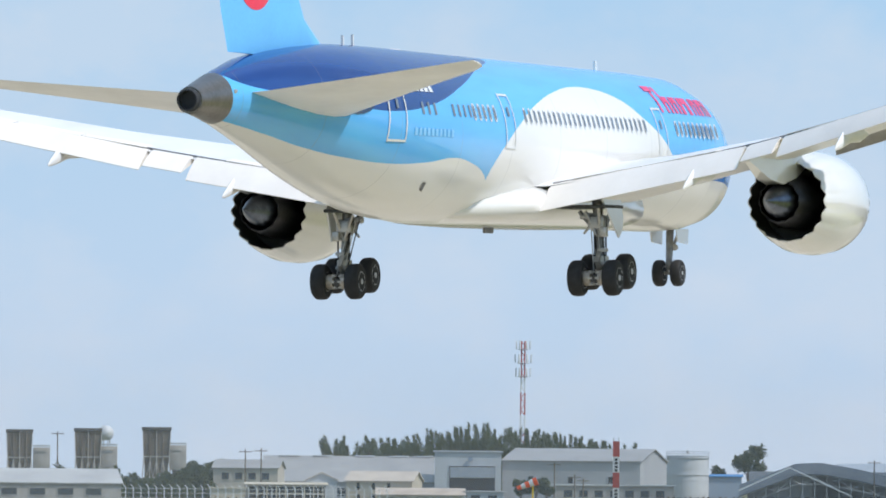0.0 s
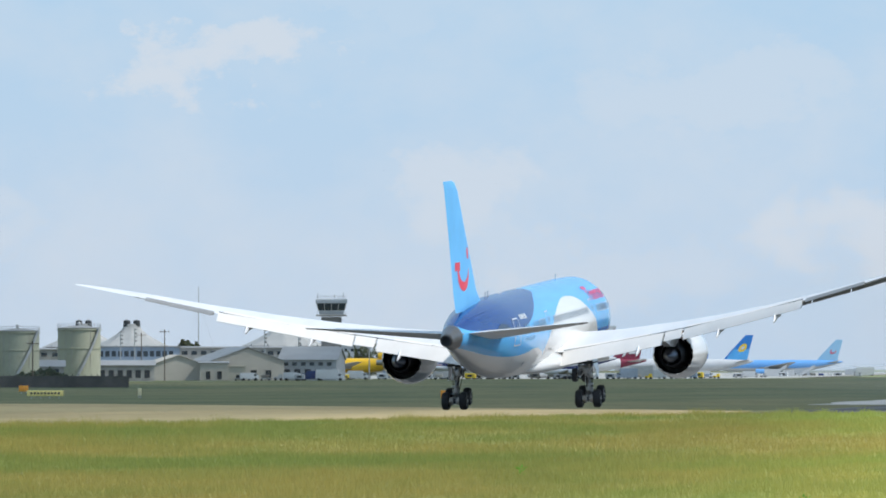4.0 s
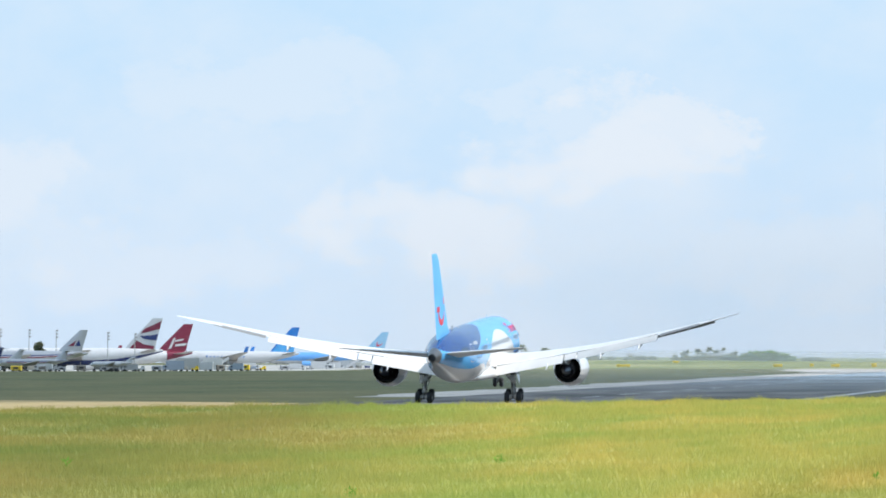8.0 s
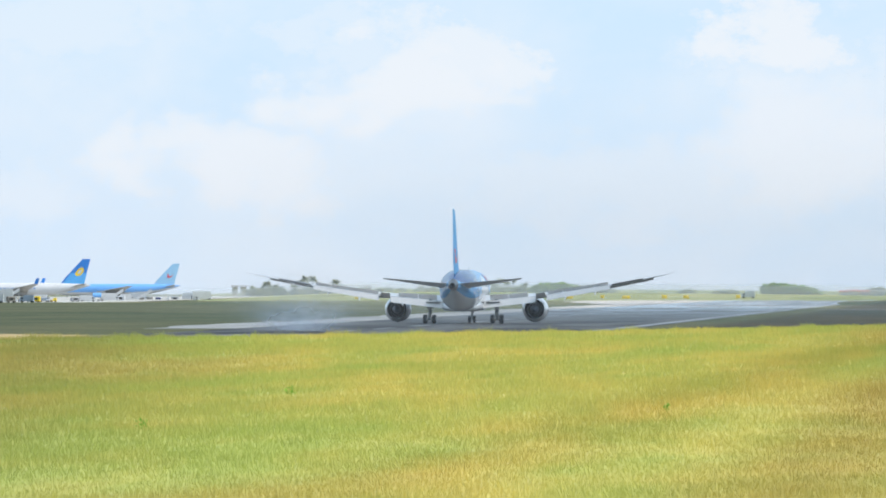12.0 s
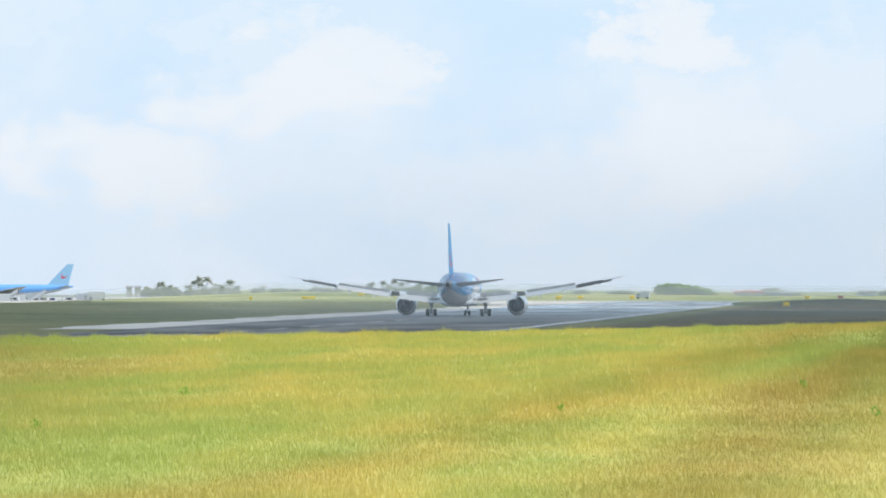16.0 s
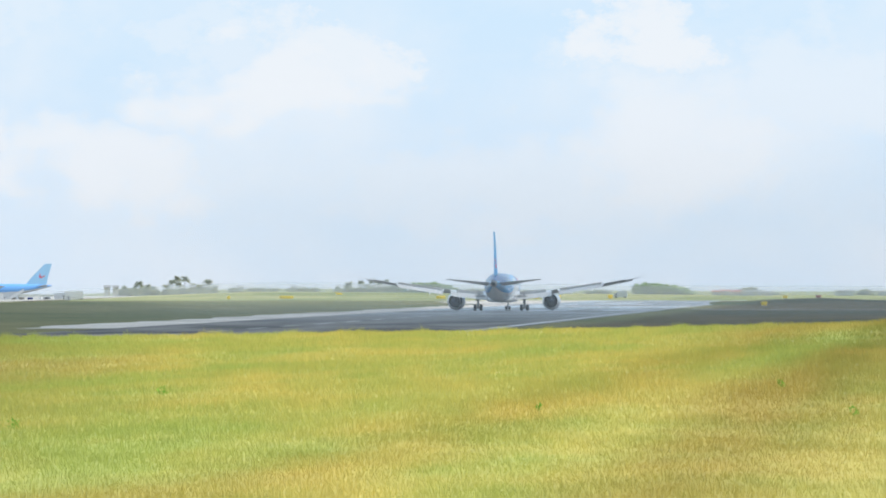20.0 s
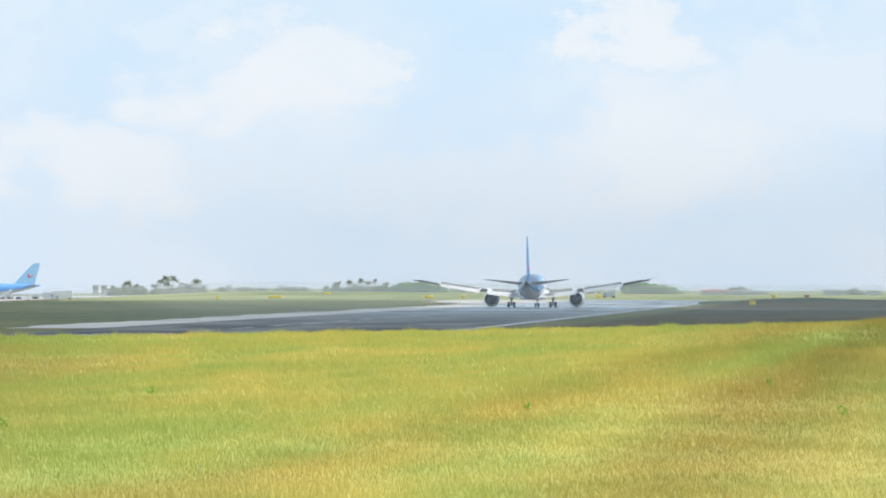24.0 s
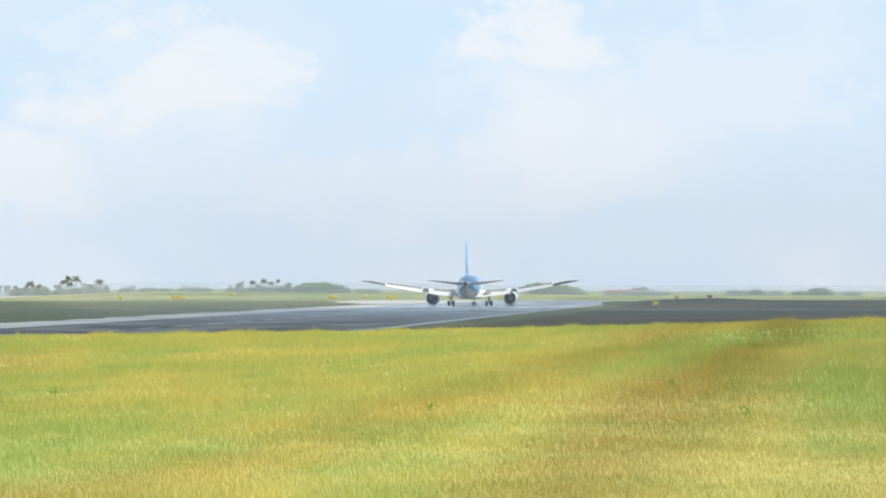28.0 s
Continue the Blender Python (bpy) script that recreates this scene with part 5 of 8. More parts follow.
def control_tower(u, dist):
    p = site(u, dist)
    k = dist / UNIT
    z = lambda e: up(e, dist) - p.z
    root = thing("control_tower", Matrix.Translation(p) @ pose(0, 0, 0, 0, 0, turn_at(u)), "grey concrete airport control tower with glazed cab", "control tower")
    w = 36 * k
    part("shaft", boxed((0, 0, z(72) / 2), (w, w, z(72)), 0, 0.25), surface("tower_shaft", (0.27, 0.25, 0.225), 0.85, var=0.12, scale=0.3, fine=3), root, "plain grey tower shaft")
    part("balcony", boxed((0, 0, z(75)), (54 * k, 54 * k, 0.5), 0, 0.1), CONCRETE, root)
    part("parapet", loft([[(sx * h, sy * h, zz) for sx, sy in ((-1, -1), (1, -1), (1, 1), (-1, 1))] for h, zz in ((21 * k, z(73)), (22 * k, z(83)))]), WALL_WHITE, root)
    cab = part("cab_glazing", loft([[(sx * h, sy * h, zz) for sx, sy in ((-1, -1), (1, -1), (1, 1), (-1, 1))] for h, zz in ((23 * k, z(83.5)), (26 * k, z(96)))]), GLASS_DARK, root, "dark outward-leaning cab windows")
    for i in range(5):
        f = -1 + i * 0.5
        part("mullion", tube((23 * k * f, -23.1 * k, z(83.5)), (26 * k * f, -26.1 * k, z(96)), 0.14, n=6), CONCRETE, cab)
    part("cab_roof", loft([[(sx * h, sy * h, zz) for sx, sy in ((-1, -1), (1, -1), (1, 1), (-1, 1))] for h, zz in ((27.5 * k, z(96)), (28 * k, z(98)), (28 * k, z(103)), (25 * k, z(105)))]), WALL_WHITE, root, "white overhanging cab roof")
    for i in range(9):
        a = -25 * k + 50 * k * i / 8
        part("rail_post", tube((a, -26.5 * k, z(76)), (a, -26.5 * k, z(81)), 0.06, n=5), STEEL_PALE, root)
        part("roof_rail_post", tube((a, -25 * k, z(105)), (a, -25 * k, z(109)), 0.06, n=5), STEEL_PALE, root)
    for zz in (81, 109):
        part("hand_rail", boxed((0, -26 * k, z(zz)), (53 * k, 0.1, 0.1)), STEEL_PALE, root)
    for x, e in ((-24, 114), (21, 116), (5, 112)):
        part("antenna", tube((x * k, 0, z(104)), (x * k, 0, z(e)), 0.09, n=6), STEEL_PALE, root)
    for i in range(12):
        part("ladder_rung", boxed((-w / 2 - 0.3, -1, z(10 + i * 5)), (0.6, 0.08, 0.08)), STEEL_PALE, root)
    return root


def leaf_cloud(rng, centres, sizes, count, leaf):
    """Loose leaf triangles filling several uneven clumps."""
    pick = rng.integers(0, len(centres), count)
    d = rng.normal(0, 1, (count, 3))
    d /= np.linalg.norm(d, axis=1)[:, None]
    r = rng.uniform(0.25, 1.0, (count, 1)) ** 0.5 * rng.uniform(0.8, 1.12, (count, 1))
    c = np.asarray(centres)[pick] + d * r * np.asarray(sizes)[pick]
    a, b = rng.normal(0, 1, (count, 3)) * leaf, rng.normal(0, 1, (count, 3)) * leaf
    return np.stack([c - a * 0.5 - b * 0.35, c + a * 0.5 - b * 0.35, c + b * 0.7], 1).reshape(-1, 3)


def tree(u, dist, width, top, seed, kind="broad", material=None, label="", z=None, count=1400, group=""):
    """A tree or bush of a survey width and top elevation."""
    rng = np.random.default_rng(seed)
    p = site(u, dist)
    h = max(1.5, up(top, dist) - p.z)
    w = width * dist / UNIT
    root = thing({"palm": "palm_tree", "bush": "bush", "feather": "casuarina_tree"}.get(kind, "tree"), Matrix.Translation(p) @ pose(0, 0, 0, 0, 0, turn_at(u)), label or "dark green broad-leaved tree", "palm tree" if kind == "palm" else "bush" if kind == "bush" else "tree", group)
    material = material or LEAF_DARK
    if kind == "palm":
        lean = rng.normal(0, 0.06 * h)
        hh = h - w * 0.3
        part("trunk", loft([[(lean * t * t + r * math.cos(a), r * math.sin(a), hh * t) for a in np.arange(7) * math.tau / 7] for t, r in ((-0.04, 0.32), (0.2, 0.22), (0.6, 0.18), (1, 0.14))]), BARK, root)
        tris = []
        for k in range(32):
            a, rise, ln = k * 2.4 + rng.uniform(-0.3, 0.3), rng.uniform(-0.7, 1.3), w * rng.uniform(0.42, 0.68)
            for t in np.linspace(0.08, 1, 15):
                q = np.array((lean + math.cos(a) * math.cos(rise) * ln * t, math.sin(a) * math.cos(rise) * ln * t, hh + ln * (math.sin(rise) * t - 0.42 * t * t)))
                b = np.array((math.cos(a), math.sin(a), 0)) * w * 0.045
                for s in (-1, 1):
                    tip = q + np.array((-math.sin(a) * s, math.cos(a) * s, -0.75)) * w * 0.15 * math.sin(math.pi * min(0.97, t * 0.8 + 0.15)) * rng.uniform(0.8, 1.2)
                    tris += [q - b * 0.5, q + b * 0.5, tip + b * 0.6]
        place("crown", raw_mesh("crown", np.array(tris), 3, material), None, root)
        return root
    if kind == "bush":
        n = max(5, int(w / 1.6))
        cs, ss = [], []
        for k in range(n):
            x = -w / 2 + w * (k + 0.5) / n
            env = h * (0.55 + 0.45 * math.sin(math.pi * (k + 0.5) / n) ** 0.6) * rng.uniform(0.75, 1.0)
            for j in range(2):
                cs.append((x + rng.normal(0, 0.3), rng.normal(0, 1.5), env * (0.35 + 0.32 * j)))
                ss.append((w / n * 1.0, 2.0, env * 0.36))
        stem_h = h * 0.4
        leafs = leaf_cloud(rng, cs, ss, count, 0.30 + 0.02 * w)
    elif kind == "feather":
        # several leaders hung with slender upswept sprays
        cs = []
        stem_h = h * 0.8
        n_lead = 9
        foot = rng.normal(0, 0.34 * w, (n_lead, 2))
        high = h * rng.uniform(0.6, 1.06, n_lead)
        high[0] = h
        cs = [(foot[k, 0], foot[k, 1], high[k] * 0.7) for k in range(n_lead)]
        k = rng.integers(0, n_lead, count)
        t = 0.12 + 0.88 * rng.random(count) ** 1.25
        reach = (1.03 - t) ** 0.85 * w * 0.40 * rng.uniform(0.05, 1.0, count)
        a = rng.uniform(0, math.tau, count)
        c = np.stack([foot[k, 0] * t + reach * np.cos(a), foot[k, 1] * t + reach * np.sin(a), high[k] * t], 1)
        tip = np.stack([np.cos(a) * 0.35 - 0.15, np.sin(a) * 0.35, np.full(count, 0.55)], 1) * rng.uniform(0.7, 1.7, (count, 1))
        side_v = np.stack([-np.sin(a), np.cos(a), rng.normal(0, 0.3, count)], 1) * rng.uniform(0.06, 0.16, (count, 1))
        leafs = np.stack([c - side_v, c + side_v, c + tip], 1).reshape(-1, 3)
    else:
        cs, ss = [], []
        for k in range(9):
            a = k * 2.4
            cs.append((0.30 * w * math.cos(a) * rng.uniform(0.4, 1.1), 0.28 * w * math.sin(a), h * rng.uniform(0.55, 0.86)))
            ss.append((w * rng.uniform(0.14, 0.25), w * 0.2, h * rng.uniform(0.09, 0.17)))
        stem_h = h * 0.72
        leafs = leaf_cloud(rng, cs, ss, count, 0.22 + 0.025 * w)
    tr = tube((0, 0, -0.3), (rng.normal(0, 0.04 * h), 0, stem_h), 0.03 * h + 0.05, 0.012 * h, 8)
    for k in range(4):
        c = cs[(k * 2 + 1) % len(cs)]
        tube((0, 0, stem_h * (0.35 + 0.12 * k)), (c[0] * 0.8, c[1] * 0.8, c[2]), 0.014 * h + 0.02, 0.03, 5, tr)
    part("trunk", tr, BARK, root)
    crown = place("crown", raw_mesh("crown", leafs, 3, material), None, root)
    return root


def flood_mast(u, dist, top, label="tall grey floodlight mast on the apron", lamps=3):
    p = site(u, dist)
    h = up(top, dist) - p.z
    root = thing("floodlight_mast", Matrix.Translation(p) @ pose(0, 0, 0, 0, 0, turn_at(u)), label, "light mast", "apron light masts")
    part("mast", tube((0, 0, -0.3), (0, 0, h), 0.2, 0.12, 8), STEEL_PALE, root)
    for k in range(lamps):
        part("lamp_head", boxed((0.35, -0.1, h - 0.3 - 1.1 * k), (0.75, 0.45, 0.5), 0, 0.08), SHEET_GREY, root)
        part("bracket", boxed((0.1, 0, h - 0.3 - 1.1 * k), (0.5, 0.1, 0.1)), STEEL_PALE, root)
    return root


def utility_pole(u, dist, top, label="wooden utility pole with a crossarm"):
    p = site(u, dist)
    h = up(top, dist) - p.z
    root = thing("utility_pole", Matrix.Translation(p) @ pose(0, 0, 0, 0, 0, turn_at(u)), label, "utility pole", "utility poles")
    part("pole", tube((0, 0, -0.3), (0, 0, h), 0.17, 0.12, 8), BARK, root)
    part("crossarm", boxed((0, 0, h - 0.6), (2.6, 0.14, 0.16)), BARK, root)
    for x in (-1.1, 0, 1.1):
        part("insulator", tube((x, 0, h - 0.5), (x, 0, h - 0.15), 0.07, 0.04, 6), STEEL_PALE, root)
    return root


def build_town():
    # concrete block towers with annexes, and a radar dome
    for u0, u1, e, a1 in ((-3380, -3334, 77, -3303), (-3260, -3212, 80, -3184), (-3140, -3090, 83, -3062)):
        d = 2050
        uc = (u0 + u1) / 2
        p = site(uc, d)
        k = d / UNIT
        root = thing("concrete_tower", Matrix.Translation(p) @ pose(0, 0, 0, 0, 0, turn_at(uc)), "weathered concrete block tower with a flared top", "tower", "weathered concrete towers")
        h = up(e, d) - p.z
        w = (u1 - u0) * k
        body = part("body", loft([[(sx * ww / 2, sy * ww / 2 + w / 2, zz) for sx, sy in ((-1, -1), (1, -1), (1, 1), (-1, 1))] for ww, zz in ((w * 0.84, -0.3), (w * 0.84, h * 0.5), (w * 0.9, h * 0.62), (w * 0.96, h))]), TOWER_BROWN, root, "brown stained concrete tower body", 10)
        # slender pale frame: columns leaning inward, cross braces and ring beams
        for i in range(5):
            f = i / 4 - 0.5
            part("column", tube((w * 1.06 * f, -0.1, -0.3), (w * 0.90 * f, 0.25, h * 0.6), 0.17, 0.13, 6), CONCRETE, root)
            part("upper_rib", tube((w * 0.90 * f, 0.2, h * 0.58), (w * 0.98 * f, -0.05, h * 0.96), 0.11, 0.11, 6), TOWER_BROWN if i % 2 else CONCRETE, root)
            if i < 4:
                g = (i + 1) / 4 - 0.5
                part("brace", tube((w * f, -0.05, 0.5), (w * 0.9 * g, 0.2, h * 0.55), 0.09, n=5), CONCRETE, root)
                part("brace", tube((w * g, -0.05, 0.5), (w * 0.9 * f, 0.2, h * 0.55), 0.09, n=5), CONCRETE, root)
        for zz, ww in ((h * 0.3, 0.97), (h * 0.6, 0.94)):
            part("ring_beam", boxed((0, w * 0.5, zz), (w * ww, w * ww, 0.3)), CONCRETE, root)
        part("cap_ring", boxed((0, w * 0.5, h - 0.1), (w * 1.05, w * 1.05, 0.9), 0, 0.1), DARK_FENCE, root, "dark cap ring")
        ax, ah = (a1 - uc) * k - 2.2, up(e - 28, d)
        part("annex", boxed((ax, w / 2, ah * 0.76), (4.4, w * 0.7, ah * 0.46), 0, 0.05), CONCRETE, root, "pale concrete box on posts")
        part("annex_core", boxed((ax, w / 2 + 0.6, ah * 0.26), (3.0, w * 0.5, ah * 0.56), 0, 0.05), TOWER_BROWN, root)
        for sx in (-1, 1):
            part("annex_post", boxed((ax + sx * 2.0, 0.6, ah * 0.27), (0.3, 0.3, ah * 0.6)), CONCRETE, root)
        part("annex_rail", boxed((ax, 0.4, ah * 1.02), (4.4, 0.12, 0.4)), STEEL_PALE, root)
    p = site(-3205, 2300)
    root = thing("radar_dome", Matrix.Translation(p), "white radar dome on a lattice stand", "radar dome")
    h = up(76, 2300)
    r = 14 * 2300 / UNIT
    part("dome", lathe([(h - r * math.cos(q), r * math.sin(q) + 0.02) for q in np.linspace(0.4, math.pi, 14)], 28, "z"), TANK_WHITE, root)
    for sx, sy in ((-1, -1), (1, -1), (1, 1), (-1, 1)):
        part("stand_leg", tube((sx * 1.8, sy * 1.8, -0.3), (sx * 0.9, sy * 0.9, h - r * 0.8), 0.15), STEEL_PALE, root)

    building("house", "low grey house with a shallow grey gable roof", "house", -3424, -3176, 1500, 20, -15, 9, CONCRETE, SHEET_PALE, "x", 6, row_of(-3400, -3200, 4, -36, -24))
    for i, (u, w, top) in enumerate(((-3262, 76, 22), (-3205, 70, 16), (-3150, 84, 8), (-3095, 96, 14), (-3052, 80, 20), (-3020, 60, 6))):
        tree(u, 1660 + 9 * i, w, top, 900 + i, "bush", LEAF_DARK, "dark green rounded tree below the concrete towers", count=3800)
    building("house", "beige gabled house behind the fence", "house", -3015, -2900, 1700, 14, 14, 28, WALL_BEIGE, SHEET_GREY, "x", -6, row_of(-3005, -2910, 4, -6, 6))
    # hangars
    long_hangar = building("hangar", "long grey hangar with a wide sheet-metal roof", "hangar", -2925, -2622, 1760, 46, -9, 36, WALL_GREY, SHEET_GREY, "x", 0, row_of(-2900, -2640, 6, -34, -20))
    for x in (-13.5, -6.0, 3.5, 11.0, 16.5):
        part("ridge_skylight", boxed((x, 22.6, up(36, 1760) + 0.2), (4.6, 1.8, 0.34), 0, 0.05), TANK_WHITE, long_hangar)
    building("hangar_portal", "white hangar portal with a dark pane painted as its open doorway", "hangar", -2623, -2505, 1735, 30, 46, 46.2, WALL_WHITE, WALL_WHITE, "x", 0,
             [(-2597, -2516, -22, 21, DARK_OPENING, "doorway")], trim=WALL_WHITE)
    p = site(-2556, 1733)
    root = thing("hangar_shutter", Matrix.Translation(p) @ pose(0, 0, 0, 0, 0, turn_at(-2556)), "half-raised blue-grey hangar shutter", "shutter")
    for i in range(9):
        part("slat", boxed((0, -0.25, up(18.5 - i * 2.1, 1733) - p.z), (79 * 1733 / UNIT, 0.08, 0.24)), WALL_BLUE if i % 2 else WALL_GREY, root)
    building("hangar", "pale grey clad hangar with a gable roof", "hangar", -2505, -2258, 1740, 40, 31, 53, WALL_GREY, SHEET_GREY, "x", -9, row_of(-2490, -2275, 3, -8, 4, DARK_OPENING, "door", 0.12))
    building("workshop_annex", "low grey workshop with a white roof edge", "workshop", -2413, -2199, 1680, 10, -12, -11.8, CONCRETE, TANK_WHITE, "x", 0, row_of(-2400, -2210, 7, -32, -20))
    building("house", "cream two-storey house with a beige gable roof", "house", -2780, -2662, 1645, 14, -7, 9, WALL_CREAM, PEACH_ROOF, "x", -9, row_of(-2772, -2690, 3, -22, -10, None, "window", 0.2) + row_of(-2772, -2690, 3, -44, -30, None, "window", 0.25))
    building("house", "small pale gable wing of a cream house", "house", -2850, -2795, 1640, 10, -6, 7, WALL_WHITE, PEACH_ROOF, "y", 0)
    building("house", "low beige bungalow with a gable roof", "house", -2724, -2571, 1630, 12, -31, -20, WALL_CREAM, surface("beige_roof", (0.42, 0.35, 0.28), 0.8, var=0.15, scale=0.3), "x", 0, row_of(-2715, -2580, 5, -46, -36))
    building("block_hut", "plain grey block hut with small windows", "hut", -2569, -2500, 1632, 8, -25, -24.8, WALL_WHITE, WALL_GREY, "x", 0, row_of(-2565, -2505, 2, -38, -30))
    building("verandah_house", "long dark shed with an open verandah and pale posts", "shed", -2956, -2815, 1632, 9, -15, -12, CONCRETE_DARK, WALL_CREAM, "x", 0, row_of(-2952, -2820, 8, -29, -18, DARK_OPENING, "opening", 0.86) + row_of(-2952, -2820, 8, -46, -32, DARK_OPENING, "opening", 0.86), trim=WALL_CREAM)
    building("garden_wall", "plain cream wall stepping down beside a shed", "wall", -3018, -2958, 1622, 0.5, -22, -21.8, WALL_CREAM, WALL_CREAM, "x")
    storage_tank(-2213, -2138, 1800, 42, 46, TANK_WHITE, "white cylindrical storage tank", False)
    building("blue_shed", "small blue roofed shed", "shed", -2138, -2080, 1800, 8, 6, 9, WALL_BLUE, TEAL_ROOF, "x")
    # curved canopy building on exposed trusses
    uc, d = -1950, 1700
    p = site(uc, d)
    k = d / UNIT
    root = thing("truss_canopy", Matrix.Translation(p) @ pose(0, 0, 0, 0, 0, turn_at(uc)), "dark curved roof on exposed pale steel trusses", "canopy")
    roof_z = lambda u: up(lerp(u, (-2085, -2030, -1985, -1940, -1880, -1816), (-8, 12, 30, 32, 22, 8)), d) - p.z
    us = np.linspace(-2085, -1816, 28)
    part("curved_roof", loft([[((u - uc) * k, 2, roof_z(u) - 2.6), ((u - uc) * k, 14, roof_z(u) - 0.2), ((u - uc) * k, 26, roof_z(u) - 2.6), ((u - uc) * k, 26, roof_z(u) - 2.3), ((u - uc) * k, 14, roof_z(u) + 0.1), ((u - uc) * k, 2, roof_z(u) - 2.3)] for u in us]), surface("canopy_roof", (0.085, 0.095, 0.10), 0.7, var=0.2, scale=0.3), root, "dark curved sheet roof")
    for i in range(13):
        u = -2080 + i * 21.5
        part("post", tube(((u - uc) * k, 2.5, -0.3), ((u - uc) * k, 2.5, max(1.0, roof_z(u) - 2.6)), 0.12, n=6), STEEL_PALE, root)
        if i < 12:
            part("diagonal", tube(((u - uc) * k, 2.4, max(0.5, roof_z(u) - 2.7 - (1.8 if i % 2 else 0.1))), ((u + 21.5 - uc) * k, 2.4, max(0.5, roof_z(u + 21.5) - 2.7 - (0.1 if i % 2 else 1.8))), 0.11, n=6), STEEL_PALE, root)
    for dz in (2.7, 4.6):
        part("chord", loft([[((u - uc) * k, 2.2 + q, roof_z(u) - dz + h) for q, h in ((0, 0), (0.25, 0), (0.25, 0.25), (0, 0.25))] for u in us]), STEEL_PALE, root)
    part("gable_truss", loft([[((u - uc) * k, 0.6 + q, roof_z(-1990) * 0.92 - abs(u + 1995) * 0.055 + h) for q, h in ((0, 0), (0.3, 0), (0.3, 0.35), (0, 0.35))] for u in np.linspace(-2085, -1885, 21)]), MAST_WHITE, root, "pale sloping gable truss")
    part("back_wall", boxed((6 * k, 24, 4.0), (250 * k, 0.4, 8)), WALL_GREY, root)
    part("inner_wall", boxed(((-1990 - uc) * k, 12, 3.4), (70 * k, 0.4, 7.5)), WALL_WHITE, root)
    building("warehouse", "pale warehouse with a gabled end wall", "warehouse", -1940, -1742, 1780, 30, 12, 30, WALL_WHITE, WALL_WHITE, "x", -14, row_of(-1870, -1760, 3, -22, 0, DARK_OPENING, "door", 0.3))
    building("warehouse", "pale grey block warehouse", "warehouse", -1795, -1740, 1700, 20, 12, 30, WALL_WHITE, SHEET_GREY, "y", 0, [(-1780, -1770, -30, -14, DARK_OPENING, "door")])
    building("store", "low white store building", "store", -1740, -1660, 1820, 14, 10, 12, WALL_WHITE, SHEET_GREY, "x", 0, row_of(-1735, -1665, 4, -2, 5))
    building("store", "black-clad flat store beside the steel canopy", "store", -1806, -1768, 1690, 14, 8, 8.2, DARK_FENCE, DARK_FENCE, "x")
    p = site(-2560, 1734.6)
    root = thing("round_plaque", Matrix.Translation(p) @ pose(0, 0, 0, 0, 0, turn_at(-2560)), "small grey round plaque on the white hangar portal", "plaque")
    part("disc", lathe([(-0.12, 0.45), (0.1, 0.45)], 18, "y", (0, 0, up(33, 1734) - p.z)), WALL_BLUE, root)
    part("rim", lathe([(-0.16, 0.45), (-0.16, 0.55), (0.1, 0.55)], 18, "y", (0, 0, up(33, 1734) - p.z), False), SHEET_GREY, root)
    # fuel farm
    storage_tank(-1657, -1498, 1850, 69, 80, TANK_CREAM, "large cream fuel tank with a low cone roof")
    storage_tank(-1600, -1443, 1960, 68, 79, TANK_CREAM, "large cream fuel tank behind another", False)
    storage_tank(-1406, -1328, 1850, 47, 52, TANK_CREAM, "cream fuel tank with an outside stair")
    storage_tank(-1296, -1220, 1880, 52, 57, TANK_CREAM, "cream fuel tank near the terminal")
    storage_tank(-1262, -1222, 1960, 46, 50, TANK_CREAM, "small cream fuel tank behind others", False)
    building("pump_house", "small pale green pump house with square windows", "pump house", -1530, -1420, 1760, 10, -2, 2, surface("pale_green_wall", (0.50, 0.54, 0.42), 0.8, var=0.1, scale=0.3), SHEET_GREY, "x", 0, row_of(-1522, -1428, 6, -20, -10, None, "window", 0.35))
    building("hut", "small grey hut with a pitched roof", "hut", -1325, -1285, 1760, 8, -16, -6, CONCRETE, SHEET_GREY, "x", 0, row_of(-1320, -1290, 2, -28, -20))
    building("store", "long low grey store by the fuel tanks", "store", -1420, -1240, 2000, 12, 14, 16, CONCRETE, SHEET_GREY, "x", 0, row_of(-1410, -1250, 8, 2, 9))
    # terminal
    building("terminal_wing", "long blue-grey terminal wing with a flat roof", "terminal", -1235, -1080, 2330, 24, 19, 19.2, WALL_BLUE, SHEET_GREY, "x", 0, row_of(-1225, -1090, 12, 2, 12, None, "window", 0.7))
    building("terminal_wing", "grey terminal wing with a broad flat roof", "terminal", -1086, -800, 2330, 30, 17, 19, CONCRETE, SHEET_GREY, "x", 0, row_of(-1080, -810, 16, 5, 12, None, "window", 0.6))
    tent_roof(-1232, -1098, 2420, 19, 60, "pale tensile fabric roof over the terminal")
    tent_roof(-1320, -1180, 2520, 19, 60, "pale tensile fabric roof beside another")
    tent_roof(-968, -822, 2420, 21, 65, "pale tensile roof with twin mast heads")
    building("office_block", "low white block with a row of dark openings", "office", -808, -742, 2640, 10, 20, 20.2, WALL_WHITE, WALL_WHITE, "x", 0, row_of(-804, -746, 5, 11, 16, None, "window", 0.45))
    building("hangar", "beige hangar with a grey roof by the terminal", "hangar", -1026, -895, 2150, 40, -6, 18, WALL_BEIGE, SHEET_GREY, "y", 8, row_of(-1015, -910, 4, -38, -22, DARK_OPENING, "door", 0.4))
